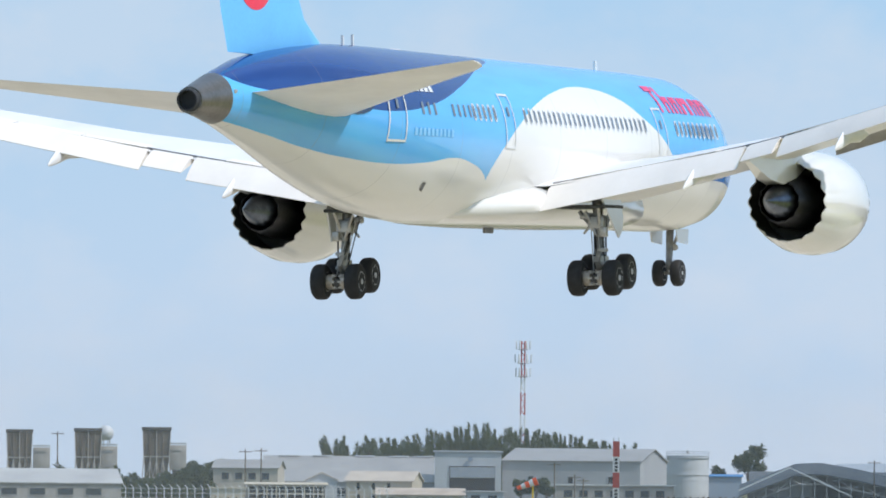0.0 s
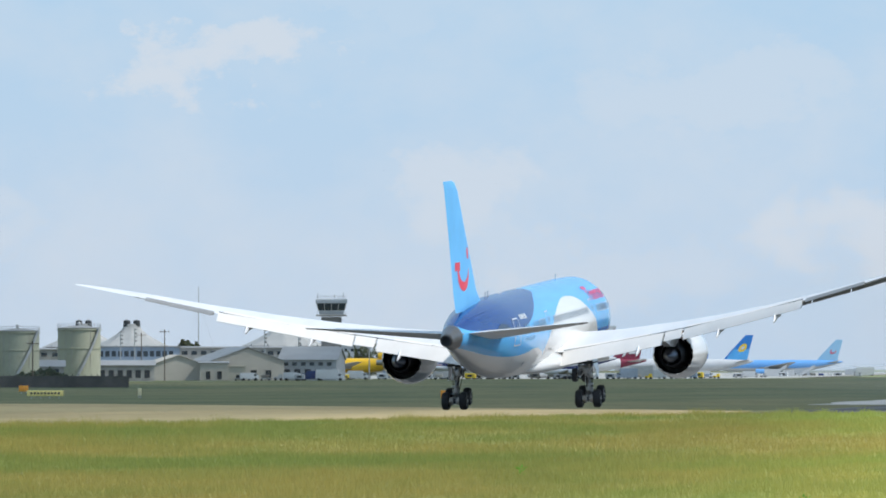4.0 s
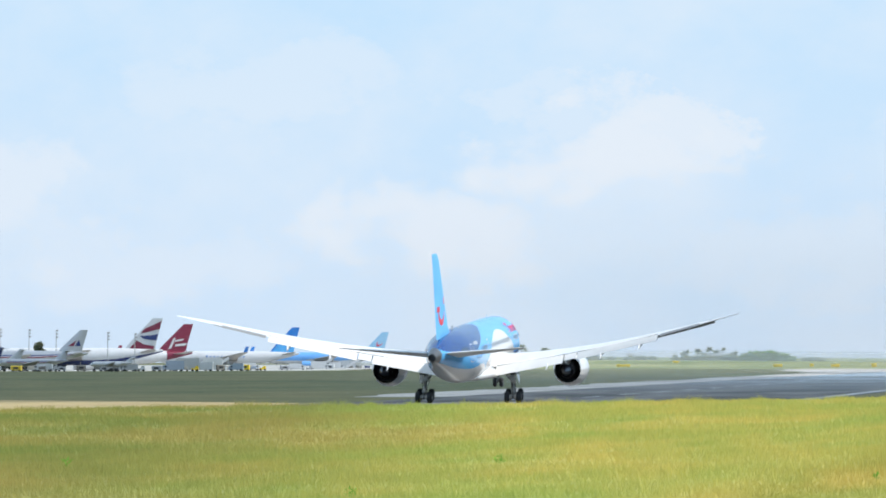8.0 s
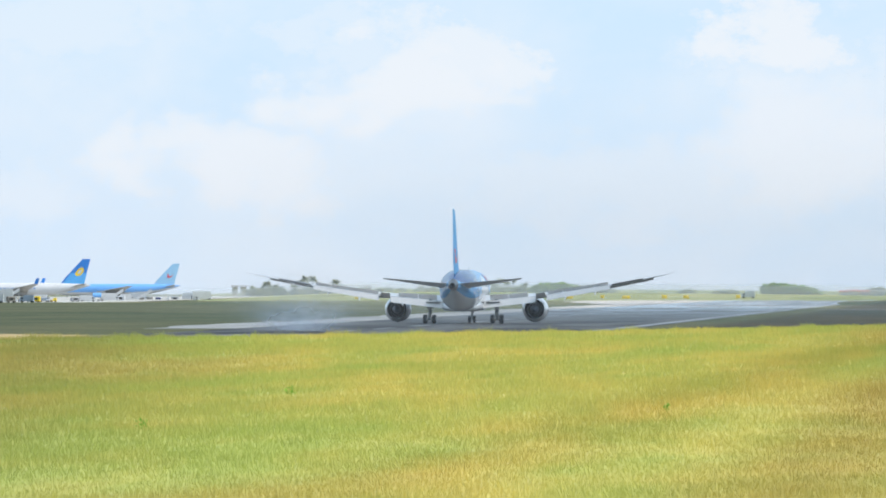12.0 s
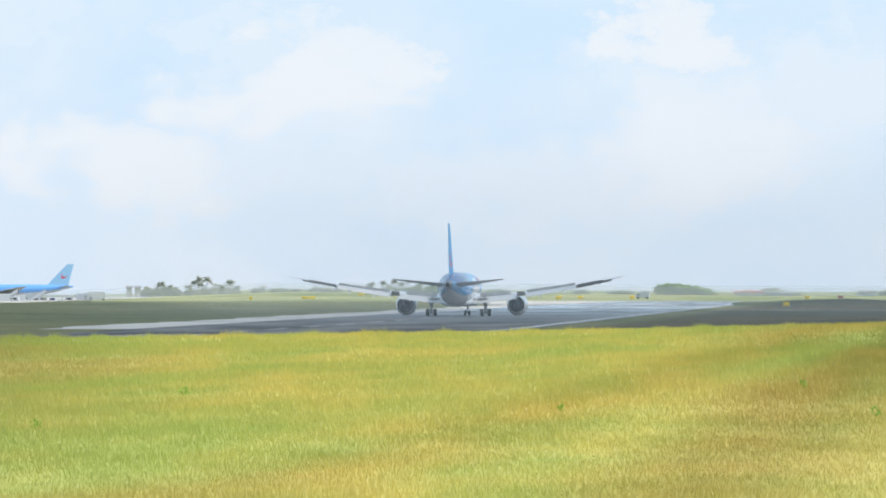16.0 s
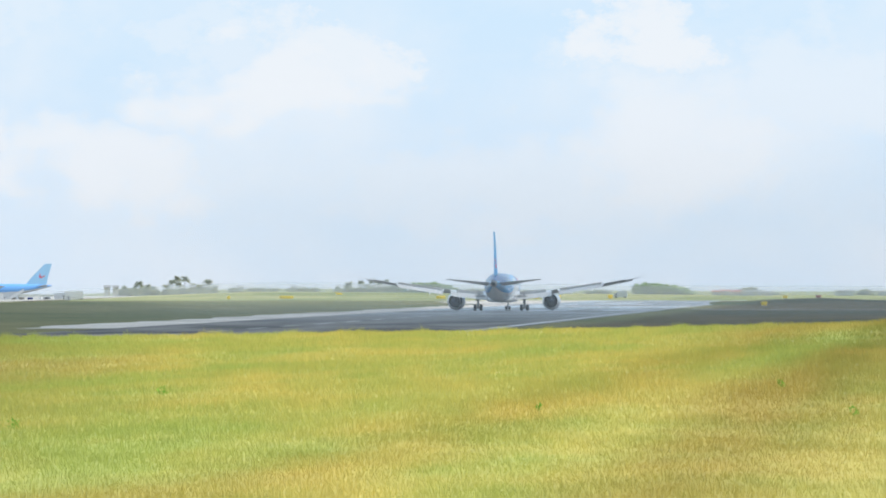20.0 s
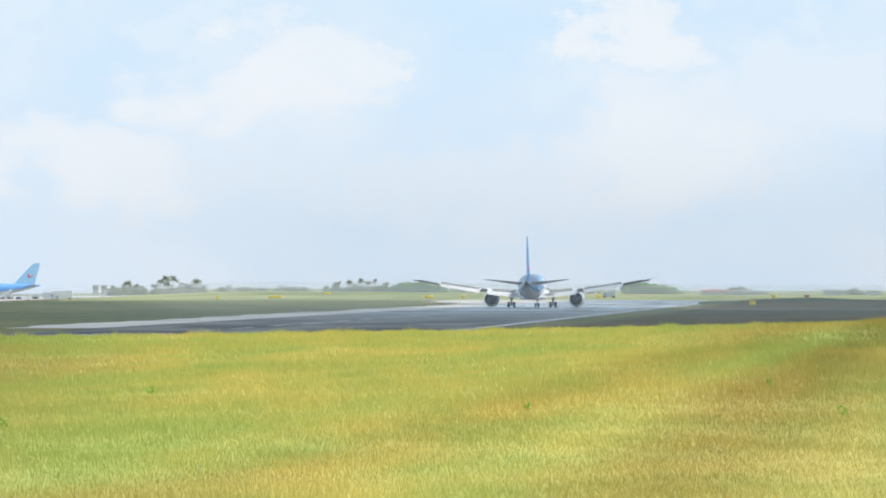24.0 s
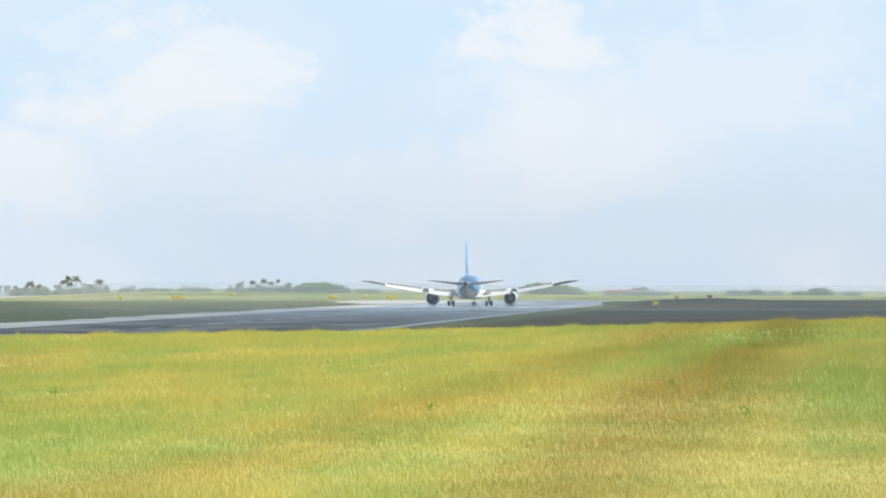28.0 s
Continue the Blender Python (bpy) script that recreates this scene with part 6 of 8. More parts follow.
    building("cargo_terminal", "long grey cargo shed with loading doors", "cargo shed", -905, -803, 2155, 36, -4, 17, WALL_GREY, SHEET_GREY, "x", -4, row_of(-900, -808, 5, -38, -20, DARK_OPENING, "door", 0.6) + row_of(-900, -808, 6, -14, -8))
    building("hangar", "beige shed with a shallow gable roof", "hangar", -1128, -1036, 2140, 30, -12, 4, WALL_BEIGE, WALL_BEIGE, "y", 5)
    building("shed", "cream shed with a flat roof", "shed", -1045, -995, 2135, 14, -10, -8, WALL_BEIGE, SHEET_GREY, "x", 0, row_of(-1040, -1000, 2, -38, -24, DARK_OPENING, "door", 0.4))
    building("cargo_box", "cream box building with plain walls", "shed", -994, -964, 2120, 8, -16, -15.8, WALL_CREAM, WALL_CREAM, "x")
    building("workshop", "low grey workshop with an open front", "workshop", -1235, -1125, 2060, 14, -14, -6, CONCRETE, SHEET_GREY, "x", 0, row_of(-1225, -1130, 6, -36, -22, DARK_OPENING, "door", 0.6))
    control_tower(-812, 2350)
    p = site(-677, 2700)
    h = up(50, 2700) - p.z
    root = thing("chimney", Matrix.Translation(p), "brown tapered brick chimney", "chimney")
    part("shaft", lathe([(-0.3, 1.6), (h * 0.9, 1.05), (h, 1.1)], 18, "z"), surface("chimney_brick", (0.22, 0.15, 0.11), 0.9, var=0.2, scale=0.4), root)
    part("rim", lathe([(h - 0.6, 1.15), (h, 1.2), (h, 0.8)], 18, "z"), CONCRETE_DARK, root)
    # radio mast, banded red and white, with antenna panels
    u, d = -2468, 2000
    p = site(u, d)
    k = d / UNIT
    root = thing("radio_mast", Matrix.Translation(p) @ pose(0, 0, 0, 0, 0, turn_at(u)), "red and white banded lattice radio mast with antenna panels", "radio mast")
    bands = [(-20, 62), (62, 80), (80, 112), (112, 152), (152, 178), (178, 243)]
    for i, (a, b) in enumerate(bands):
        bm = bmesh.new()
        za, zb = up(a, d) - p.z, up(b, d) - p.z
        ww = 0.62 - 0.04 * i
        for sx, sy in ((-1, -1), (1, -1), (1, 1), (-1, 1)):
            tube((sx * ww, sy * ww, za), (sx * ww, sy * ww, zb), 0.17, n=6, bm=bm)
        n = max(2, int((zb - za) / 1.3))
        for j in range(n):
            z0, z1 = za + (zb - za) * j / n, za + (zb - za) * (j + 1) / n
            s = 1 if j % 2 else -1
            for y in (-ww, ww):
                tube((-ww * s, y, z0), (ww * s, y, z1), 0.10, n=5, bm=bm)
                tube((y, -ww * s, z0), (y, ww * s, z1), 0.10, n=5, bm=bm)
        part("lattice_section", bm, MAST_RED if i % 2 else MAST_WHITE, root, "red lattice section" if i % 2 else "white lattice section")
    for e, r in ((236, 1.7), (212, 2.0), (188, 1.8)):
        z = up(e, d) - p.z
        part("platform", lathe([(z - 1.2, r * 0.75), (z - 1.1, r * 0.8), (z - 1.0, r * 0.75)], 16, "z"), STEEL_PALE, root)
        for j in range(6):
            a = j * math.tau / 6
            part("antenna_panel", boxed((r * math.cos(a), r * math.sin(a), z), (0.32, 0.3, 2.2), math.degrees(a), 0.04), MAST_WHITE, root)
    # thin mast far off
    p = site(-1047, 2650)
    root = thing("radio_mast", Matrix.Translation(p), "thin guyed grey radio mast", "radio mast")
    part("pole", tube((0, 0, -0.3), (0, 0, up(126, 2650) - p.z), 0.28, 0.1, 6), STEEL_PALE, root)
    for a in (0, 2.1, 4.2):
        part("guy_wire", tube((0, 0, up(100, 2650) - p.z), (9 * math.cos(a), 9 * math.sin(a), -0.2), 0.03, n=4), STEEL_PALE, root)
    # perimeter fences
    d = 1602
    p0 = site(-3000, d)

    def fence(u0, u1, e, n, dist, mat, name, label, split):
        root = thing(name, Matrix.Translation(site(u0, dist)), label, "fence")
        o = site(u0, dist)
        h = up(e, dist)
        bd = None
        for i in range(n):
            a, b = site(u0 + (u1 - u0) * i / n, dist) - o, site(u0 + (u1 - u0) * (i + 1) / n, dist) - o
            ang = math.degrees(math.atan2(b.y - a.y, b.x - a.x))
            ln = (b - a).length
            hh = h * (0.94 + 0.08 * math.sin(i * 2.7) * split)
            part("board" if split else "panel", boxed((a + b) / 2 + Vector((0, 0, hh / 2 - 0.1)), (ln * (0.93 if split else 0.985), 0.08, hh + 0.2), ang), mat, root, "", 0)
            if i % (6 if split else 1) == 0:
                part("post", boxed(a + Vector((0, 0, h / 2)), (0.14, 0.16, h + 0.5), ang), mat, root, "", 0)
        return root

    root = thing("security_fence", Matrix.Translation(site(-3400, 1585)), "tall white steel security fence with cranked post tops", "fence")
    o = site(-3400, 1585)
    post = to_mesh("post", tube((0, 0, -0.2), (0, 0, 3.6), 0.09, 0.08, 6), MAST_WHITE)
    crank = to_mesh("post_top", tube((0, 0, 3.55), (-0.55, -0.3, 4.3), 0.08, 0.05, 6), MAST_WHITE)
    for i in range(52):
        a = site(-3400 + i * 13.6, 1585) - o
        q = place("post", post, Matrix.Translation(a), root)
        place("post_top", crank, None, q)
    for zz in (0.5, 1.5, 2.5, 3.4):
        for i in range(13):
            part("rail", tube(site(-3400 + i * 54.4, 1585) - o + Vector((0, 0, zz)), site(-3400 + (i + 1) * 54.4, 1585) - o + Vector((0, 0, zz)), 0.035, n=4), MAST_WHITE, root)
    fence(-3010, -2640, -38, 60, 1600, WOOD_FENCE, "timber_fence", "weathered timber board fence along the airfield", 1)
    fence(-2640, -2225, -40, 40, 1602, DARK_FENCE, "mesh_fence", "dark mesh perimeter fence with posts", 0)
    fence(-2225, -1915, -30, 70, 1600, WOOD_FENCE, "timber_fence", "brown timber board fence before the canopy", 1)
    fence(-1915, -1790, -32, 10, 1598, CONCRETE, "block_wall", "grey block boundary wall", 0)
    fence(-1790, -1170, -31, 56, 1600, DARK_FENCE, "mesh_fence", "dark mesh perimeter fence by the fuel tanks", 0)
    # vegetation behind
    rng = random.Random(3)
    for i in range(40):
        u = -2795 + i * 12.7 + rng.uniform(-5, 5)
        top = lerp(u, (-2790, -2740, -2660, -2600, -2520, -2450, -2380, -2310), (66, 62, 60, 82, 90, 84, 70, 64)) + rng.uniform(-9, 6)
        tree(u, 1900 + rng.uniform(0, 60), rng.uniform(46, 70), top, 100 + i, "feather", LEAF_MID, "grey-green wind-bent casuarina tree", count=6500, group="casuarina row")
    for u, w, top, dd in ((-2066, 78, 66, 1850), (-2120, 40, 26, 1850), (-1690, 62, 33, 1900), (-1705, 40, 24, 1880), (-3050, 70, 28, 2100), (-3005, 60, 30, 2120), (-2443, 48, 4, 1640), (-2470, 30, 0, 1640), (-2425, 30, -6, 1630)):
        tree(u, dd, w, top, int(-u), "broad", LEAF_DARK, count=1600)
    for u, w, top, dd in ((-1072, 26, 36, 2380), (-1055, 22, 30, 2390), (-748, 54, 30, 2520), (-762, 30, 20, 2520), (-722, 26, 18, 2530), (-525, 30, 16, 2700)):
        tree(u, dd, w, top, int(-u), "feather" if u > -1000 and u < -700 else "broad", LEAF_MID, "grey-green feathery tree behind the apron" if -1000 < u < -700 else "", count=3000)
    for u, w, top, dd in ((-1310, 60, -14, 1720), (-1350, 40, -20, 1700), (-3110, 110, 4, 1630), (-610, 160, 8, 2850), (-3290, 60, 22, 1900), (-3230, 40, 20, 1900)):
        tree(u, dd, w, top, int(-u) + 7, "bush", LEAF_DARK, "dark green scrub bush", count=1400)
    for u, top in ((-704, 39), (-648, 39), (-595, 38), (-544, 37), (-496, 36), (-405, 32), (-357, 30), (-1093, 8)):
        flood_mast(u, 2680, top)
    for u, top in ((-870, 48), (-930, 50), (-745, 44), (-690, 43), (-1160, 52), (-1185, 48)):
        flood_mast(u, 2300, top, "grey light mast beside the terminal", 4)
    for u, top in ((-2411, 30), (-2375, 8), (-2360, 2), (-1846, 38), (-1660, 24), (-1578, 36), (-1452, 34), (-1340, 30), (-3345, 78), (-3290, 77), (-2958, 48), (-2930, 50), (-1148, 44), (-1107, 50)):
        utility_pole(u, 1660 if u < -1300 else 2090, top)


build_town()


# ---- airfield furniture, parked aircraft, far shore ----
def guidance_sign(u, dist, w, h, material, label, dashes=0):
    p = site(u, dist)
    root = thing("guidance_sign", Matrix.Translation(p) @ pose(0, 0, 0, 0, 0, turn_at(u)), label, "airfield sign", "airfield signs")
    part("panel", boxed((0, 0, 0.35 + h / 2), (w, 0.22, h), 0, 0.04), material, root)
    n = max(2, int(w / 1.2))
    for k in range(n):
        part("leg", boxed((-w / 2 + w * (k + 0.5) / n, 0, 0.15), (0.10, 0.10, 0.5)), STEEL_PALE, root)
    for k in range(dashes):
        part("illegible_bar", boxed((-w * 0.42 + w * 0.84 * (k + 0.5) / dashes, -0.12, 0.35 + h / 2), (w * 0.84 / dashes * 0.6, 0.02, h * 0.35)), SIGN_BLACK, root)
    return root


def build_signs():
    guidance_sign(-1356, 1330, 1.6, 1.0, ORANGE_SIGN, "small orange airfield sign on short legs")
    guidance_sign(-1318, 1170, 5.4, 0.85, surface("faded_yellow_sign", (0.85, 0.70, 0.25), 0.5, var=0.08), "long yellow guidance sign with illegible dark lettering", 9)
    guidance_sign(-1151, 1190, 0.55, 1.1, surface("cream_marker", (0.7, 0.62, 0.38), 0.6), "small cream marker post in the grass")
    guidance_sign(-610, 1110, 1.4, 1.08, ORANGE_SIGN, "orange airfield sign on short legs")
    for u, d, w, h in ((507, 2700, 4.6, 0.9), (780, 2700, 3.0, 1.0), (840, 2750, 1.3, 1.0), (882, 2700, 2.8, 1.0), (950, 2720, 1.8, 1.2), (988, 2720, 1.8, 1.1), (1080, 2750, 1.6, 1.2), (1352, 1920, 1.5, 0.95), (1389, 2320, 1.4, 0.9), (1448, 2340, 1.6, 0.7), (1726, 2300, 1.3, 0.7), (600, 3100, 2.5, 0.8), (405, 2650, 1.0, 1.0)):
        guidance_sign(u, d, w, h, YELLOW_SIGN if u != 1448 else MAST_RED, "yellow airfield guidance sign beside the runway" if u != 1448 else "small red airfield marker sign")
    # windsock
    u, d = -2449, 958
    p = site(u, d)
    root = thing("windsock", Matrix.Translation(p) @ pose(0, 0, 0, 0, 0, turn_at(u)), "orange and white windsock on a yellow pole", "windsock")
    part("pole", tube((0, 0, -0.2), (0, 0, 6.0), 0.13, 0.09, 10), YELLOW_SIGN, root, "yellow windsock pole")
    a = Vector((0.55, -0.1, 5.75))
    dirn = Vector((-0.93, 0, -0.36)).normalized()
    for k in range(5):
        r0, r1 = 0.50 - 0.05 * k, 0.50 - 0.05 * (k + 1)
        part("sock_band", tube(a + dirn * 0.52 * k, a + dirn * (0.52 * (k + 1) + 0.01), r0, r1, 16), surface("sock_orange", (0.85, 0.13, 0.04), 0.8) if k % 2 == 0 else MAST_WHITE, root, "orange band" if k % 2 == 0 else "white band")
    part("hoop", tube(a - dirn * 0.06, a + dirn * 0.02, 0.53, 0.53, 16), STEEL_PALE, root)
    # banded pole with plates
    u, d = -2302, 930
    p = site(u, d)
    root = thing("banded_pole", Matrix.Translation(p) @ pose(0, 0, 0, 0, 0, turn_at(u)), "red and white banded mast of square section", "marker mast")
    edges = [67, 40, 12, -15, -42, -66, -95]
    for k in range(6):
        z0, z1 = max(-0.2, up(edges[k + 1], d)), up(edges[k], d)
        part("band", boxed((0, 0, (z0 + z1) / 2), (0.78, 0.78, z1 - z0)), MAST_RED if k % 2 == 0 else MAST_WHITE, root, "red band" if k % 2 == 0 else "white band", 0)
        if k % 2:
            for j in range(4):
                part("plate_bar", boxed((0, -0.41, z0 + (z1 - z0) * (j + 0.6) / 4.4), (0.34, 0.03, (z1 - z0) * 0.15)), SIGN_BLACK, root, "", 0)
    for x in (-0.3, 0.3):
        part("obstruction_light", tube((x, 0, up(67, d)), (x, 0, up(67, d) + 0.45), 0.10, 0.07, 8), MAST_WHITE, root)


PARKED_PALE = surface("pale_sky_blue_paint", (0.36, 0.62, 0.84), 0.35, var=0.06)
NAME_BLUE = surface("grey_blue_title", (0.16, 0.26, 0.48), 0.4, var=0.06)


def parked_airliner(u, dist, length, radius, tail, span, upper, lower, finm, label, turn=90.0, t_tail=False, engines=2, stripe=None, z=None, fin_marks=(), winglet=False, rear=None, name_bars=None):
    """A parked jet: u marks its fin's top; its nose points off to the left."""
    p = site(u, dist) if z is None else site(u, dist, z)
    # the fin's top stands near the tail's end
    m = Matrix.Translation(p) @ pose(0, 0, 0, 0, 0, turn_at(u) + turn) @ Matrix.Translation((0, length * 0.03, 0))
    root = thing("parked_airliner", m, label, "airplane", "parked aircraft")
    zc = radius + (1.9 if radius > 2.2 else 1.5)
    st = (0, 0.02, 0.05, 0.09, 0.14, 0.62, 0.75, 0.86, 0.95, 1.0)
    rr = (0.04, 0.45, 0.72, 0.9, 1.0, 1.0, 0.86, 0.58, 0.3, 0.1)
    dz = (-0.25, -0.2, -0.12, -0.05, 0, 0, 0.12, 0.33, 0.55, 0.66)
    ring = lambda s, a0, a1, n, out: [(lerp(s, st, rr) * (radius + out) * math.cos(a), length * (1 - s) , zc + lerp(s, st, dz) * radius + lerp(s, st, rr) * (radius + out) * math.sin(a)) for a in np.linspace(a0, a1, n)]
    ss = sorted(set(list(st) + list(np.linspace(0.14, 1, 18))))
    b = radians(-25)
    part("upper_fuselage", loft([ring(s, b, math.pi - b, 22, 0) for s in ss], caps=False, closed=False), upper, root)
    part("lower_fuselage", loft([ring(s, math.pi - b, math.tau + b, 16, 0) for s in ss], caps=False, closed=False), lower, root)
    part("hull_core", loft([[(q[0] * 0.97, q[1], q[2]) for q in ring(s, 0, math.tau * 31 / 32, 32, -0.03)] for s in ss]), lower, root)
    if rear:
        part("rear_fuselage", loft([ring(s, 0, math.tau * 31 / 32, 32, 0.04) for s in np.linspace(0.84, 0.995, 7)], caps=False), rear, root)
    if name_bars:
        for i in range(11):
            s0 = 0.34 + i * 0.026
            tall = 24 if i in (0, 7) else 17
            for side in (1, -1):
                if i != 6:
                    part("name_bar", loft([[(side * x, y, zz) for x, y, zz in ring(s, radians(4), radians(tall), 4, 0.03)] for s in (s0, s0 + 0.013)], caps=False, closed=False), name_bars, root, "", 0)
    for k, (mat, a0, a1) in enumerate(stripe or ()):
        for side in (1, -1):
            part("cheat_line", loft([[(side * x, y, zz) for x, y, zz in ring(s, radians(a0), radians(a1), 3, 0.03)] for s in ss[4:-2]], caps=False, closed=False), mat, root, "", 0)
    for side in (1, -1):
        hs = span / 2
        secs = []
        for f, s0, s1, th in ((0.06, 0.33, 0.56, 0.6), (0.35, 0.42, 0.57, 0.4), (0.97, 0.61, 0.655, 0.12), (1.0, 0.635, 0.665, 0.05)):
            zz = zc - radius * 0.55 + hs * f * 0.13
            y0, y1 = length * (1 - s0), length * (1 - s1)
            secs.append([(side * hs * f, y0 + (y1 - y0) * c, zz + h * th) for c, h in ((0, 0), (0.1, 0.8), (0.4, 1), (1, 0.05), (0.5, -0.7), (0.1, -0.6))])
        w = part("wing", loft(secs), WING_GREY, root)
        if winglet:
            e = secs[-1]
            part("winglet", loft([[(side * hs, length * 0.375 + c, zc - radius * 0.55 + hs * 0.13 + 0.02 * k2) for c, k2 in ((0, 0), (-1.6, 0))] + [(side * (hs + 0.6), length * 0.36 + c, zc - radius * 0.55 + hs * 0.13 + 2.3) for c in (-1.3, 0)], [(side * (hs + 0.06), length * 0.375 + c, zc - radius * 0.55 + hs * 0.13) for c in (0, -1.6)] + [(side * (hs + 0.66), length * 0.36 + c, zc - radius * 0.55 + hs * 0.13 + 2.3) for c in (-1.3, 0)]]), finm, root)
        th = span * (0.19 if t_tail else 0.155)
        tz = tail - 0.4 if t_tail else zc + radius * 0.45
        y0 = length * (0.06 if t_tail else 0.13)
        part("horizontal_stabilizer", loft([[(side * th * f, y0 - q - s * (0.0 if c == 0 else 1), tz + th * f * (0.02 if t_tail else 0.12) + h) for c, s, h in ((0, 0, 0), (0.3, ch * 0.3, 0.16 * (1 - f * 0.6)), (1, ch, 0), (0.3, ch * 0.3, -0.14 * (1 - f * 0.6)))] for f, q, ch in ((0.0 if t_tail else 0.12, 0, length * 0.085), (1.0, length * 0.075, length * 0.035))]), finm if t_tail else WING_GREY, root)
        if engines == 2:
            c = (side * span * 0.165, 0, zc - radius * 1.05)
            r = radius * 0.56
            g = part("engine", lathe([(length * 0.68, r * 0.86), (length * 0.683, r * 0.95), (length * 0.66, r), (length * 0.62, r * 0.95), (length * 0.585, r * 0.72), (length * 0.586, r * 0.6)], 20, "y", c), upper, root)
            part("exhaust_cone", lathe([(length * 0.59, r * 0.5), (length * 0.565, r * 0.32), (length * 0.55, 0.05)], 14, "y", c), DARK_METAL, g)
            part("pylon", boxed((c[0], length * 0.615, c[2] + r), (0.35, length * 0.07, r * 0.9)), WING_GREY, root)
        else:
            c = (side * radius * 1.55, 0, zc + radius * 0.45)
            r = radius * 0.36
            part("engine", lathe([(length * 0.29, r * 0.85), (length * 0.29, r * 0.97), (length * 0.25, r), (length * 0.17, r * 0.8), (length * 0.165, r * 0.6)], 18, "y", c), BARE_METAL if engines == 3 else upper, root)
            part("pylon", boxed((side * radius * 1.1, length * 0.23, zc + radius * 0.45), (radius * 0.7, length * 0.08, 0.25)), upper, root)
        gx = side * radius * 1.25
        part("main_leg", tube((gx, length * 0.45, 0.5), (gx, length * 0.45, zc - radius * 0.6), 0.16), GEAR_GREY, root)
        for o in (-0.5, 0.5):
            for yy in (-0.7, 0.7):
                part("wheel", lathe([(-0.18, 0.45), (-0.15, 0.55), (0.15, 0.55), (0.18, 0.45)], 16, "x", (gx + o * 0.8, length * 0.45 + yy, 0.55)), RUBBER, root)
    ft = zc + radius * 0.75
    y_root0, y_root1 = length * (0.26 if engines == 3 else 0.20), length * 0.045
    part("fin", loft([[(x * k, y0f + (y1f - y0f) * c, zz) for c, x in ((0, 0), (0.12, 0.75), (0.4, 1), (1, 0.05), (0.4, -1), (0.12, -0.75))] for y0f, y1f, zz, k in
                      ((y_root0 * 1.1, y_root1, ft - 0.3, 0.32), (y_root0 * 0.86, y_root1 * 0.75, ft + (tail - ft) * 0.3, 0.26), (length * 0.055, length * 0.0, tail, 0.12))]), finm, root)
    for k, (mat, *spec) in enumerate(fin_marks):
        outline = spec[0] if len(spec) == 1 else [(spec[0], spec[2]), (spec[0], spec[3]), (spec[1], spec[3]), (spec[1], spec[2])]
        for side in (1, -1):
            bm = bmesh.new()
            pts = []
            for f, g in outline:
                zz = ft + (tail - ft) * f
                a, b2 = y_root0 + (length * 0.055 - y_root0) * f, y_root1 * (1 - f)
                pts.append((side * (0.34 - 0.16 * f + 0.02 + 0.004 * k), a + (b2 - a) * g, zz))
            bm.faces.new([bm.verts.new(q) for q in pts])
            part("fin_marking", bm, mat, root, "", 0)
    if engines == 3:
        part("centre_intake", lathe([(length * 0.285, radius * 0.42), (length * 0.287, radius * 0.5), (length * 0.26, radius * 0.55), (length * 0.16, radius * 0.5), (length * 0.05, radius * 0.4)], 18, "y", (0, 0, zc + radius * 1.25)), upper, root)
        part("intake_mouth", lathe([(length * 0.2855, radius * 0.43), (length * 0.28, 0.05)], 16, "y", (0, 0, zc + radius * 1.25)), DARK_METAL, root)
    part("nose_leg", tube((0, length * 0.9, 0.4), (0, length * 0.9, zc - radius * 0.6), 0.12), GEAR_GREY, root)
    for o in (-0.3, 0.3):
        part("wheel", lathe([(-0.13, 0.36), (-0.1, 0.42), (0.1, 0.42), (0.13, 0.36)], 14, "x", (o, length * 0.9, 0.42)), RUBBER, root)
    part("cockpit_window", loft([ring(s, radians(20), radians(160), 9, 0.03) for s in (0.05, 0.07)], caps=False, closed=False), WINDOW_DARK, root)
    return root


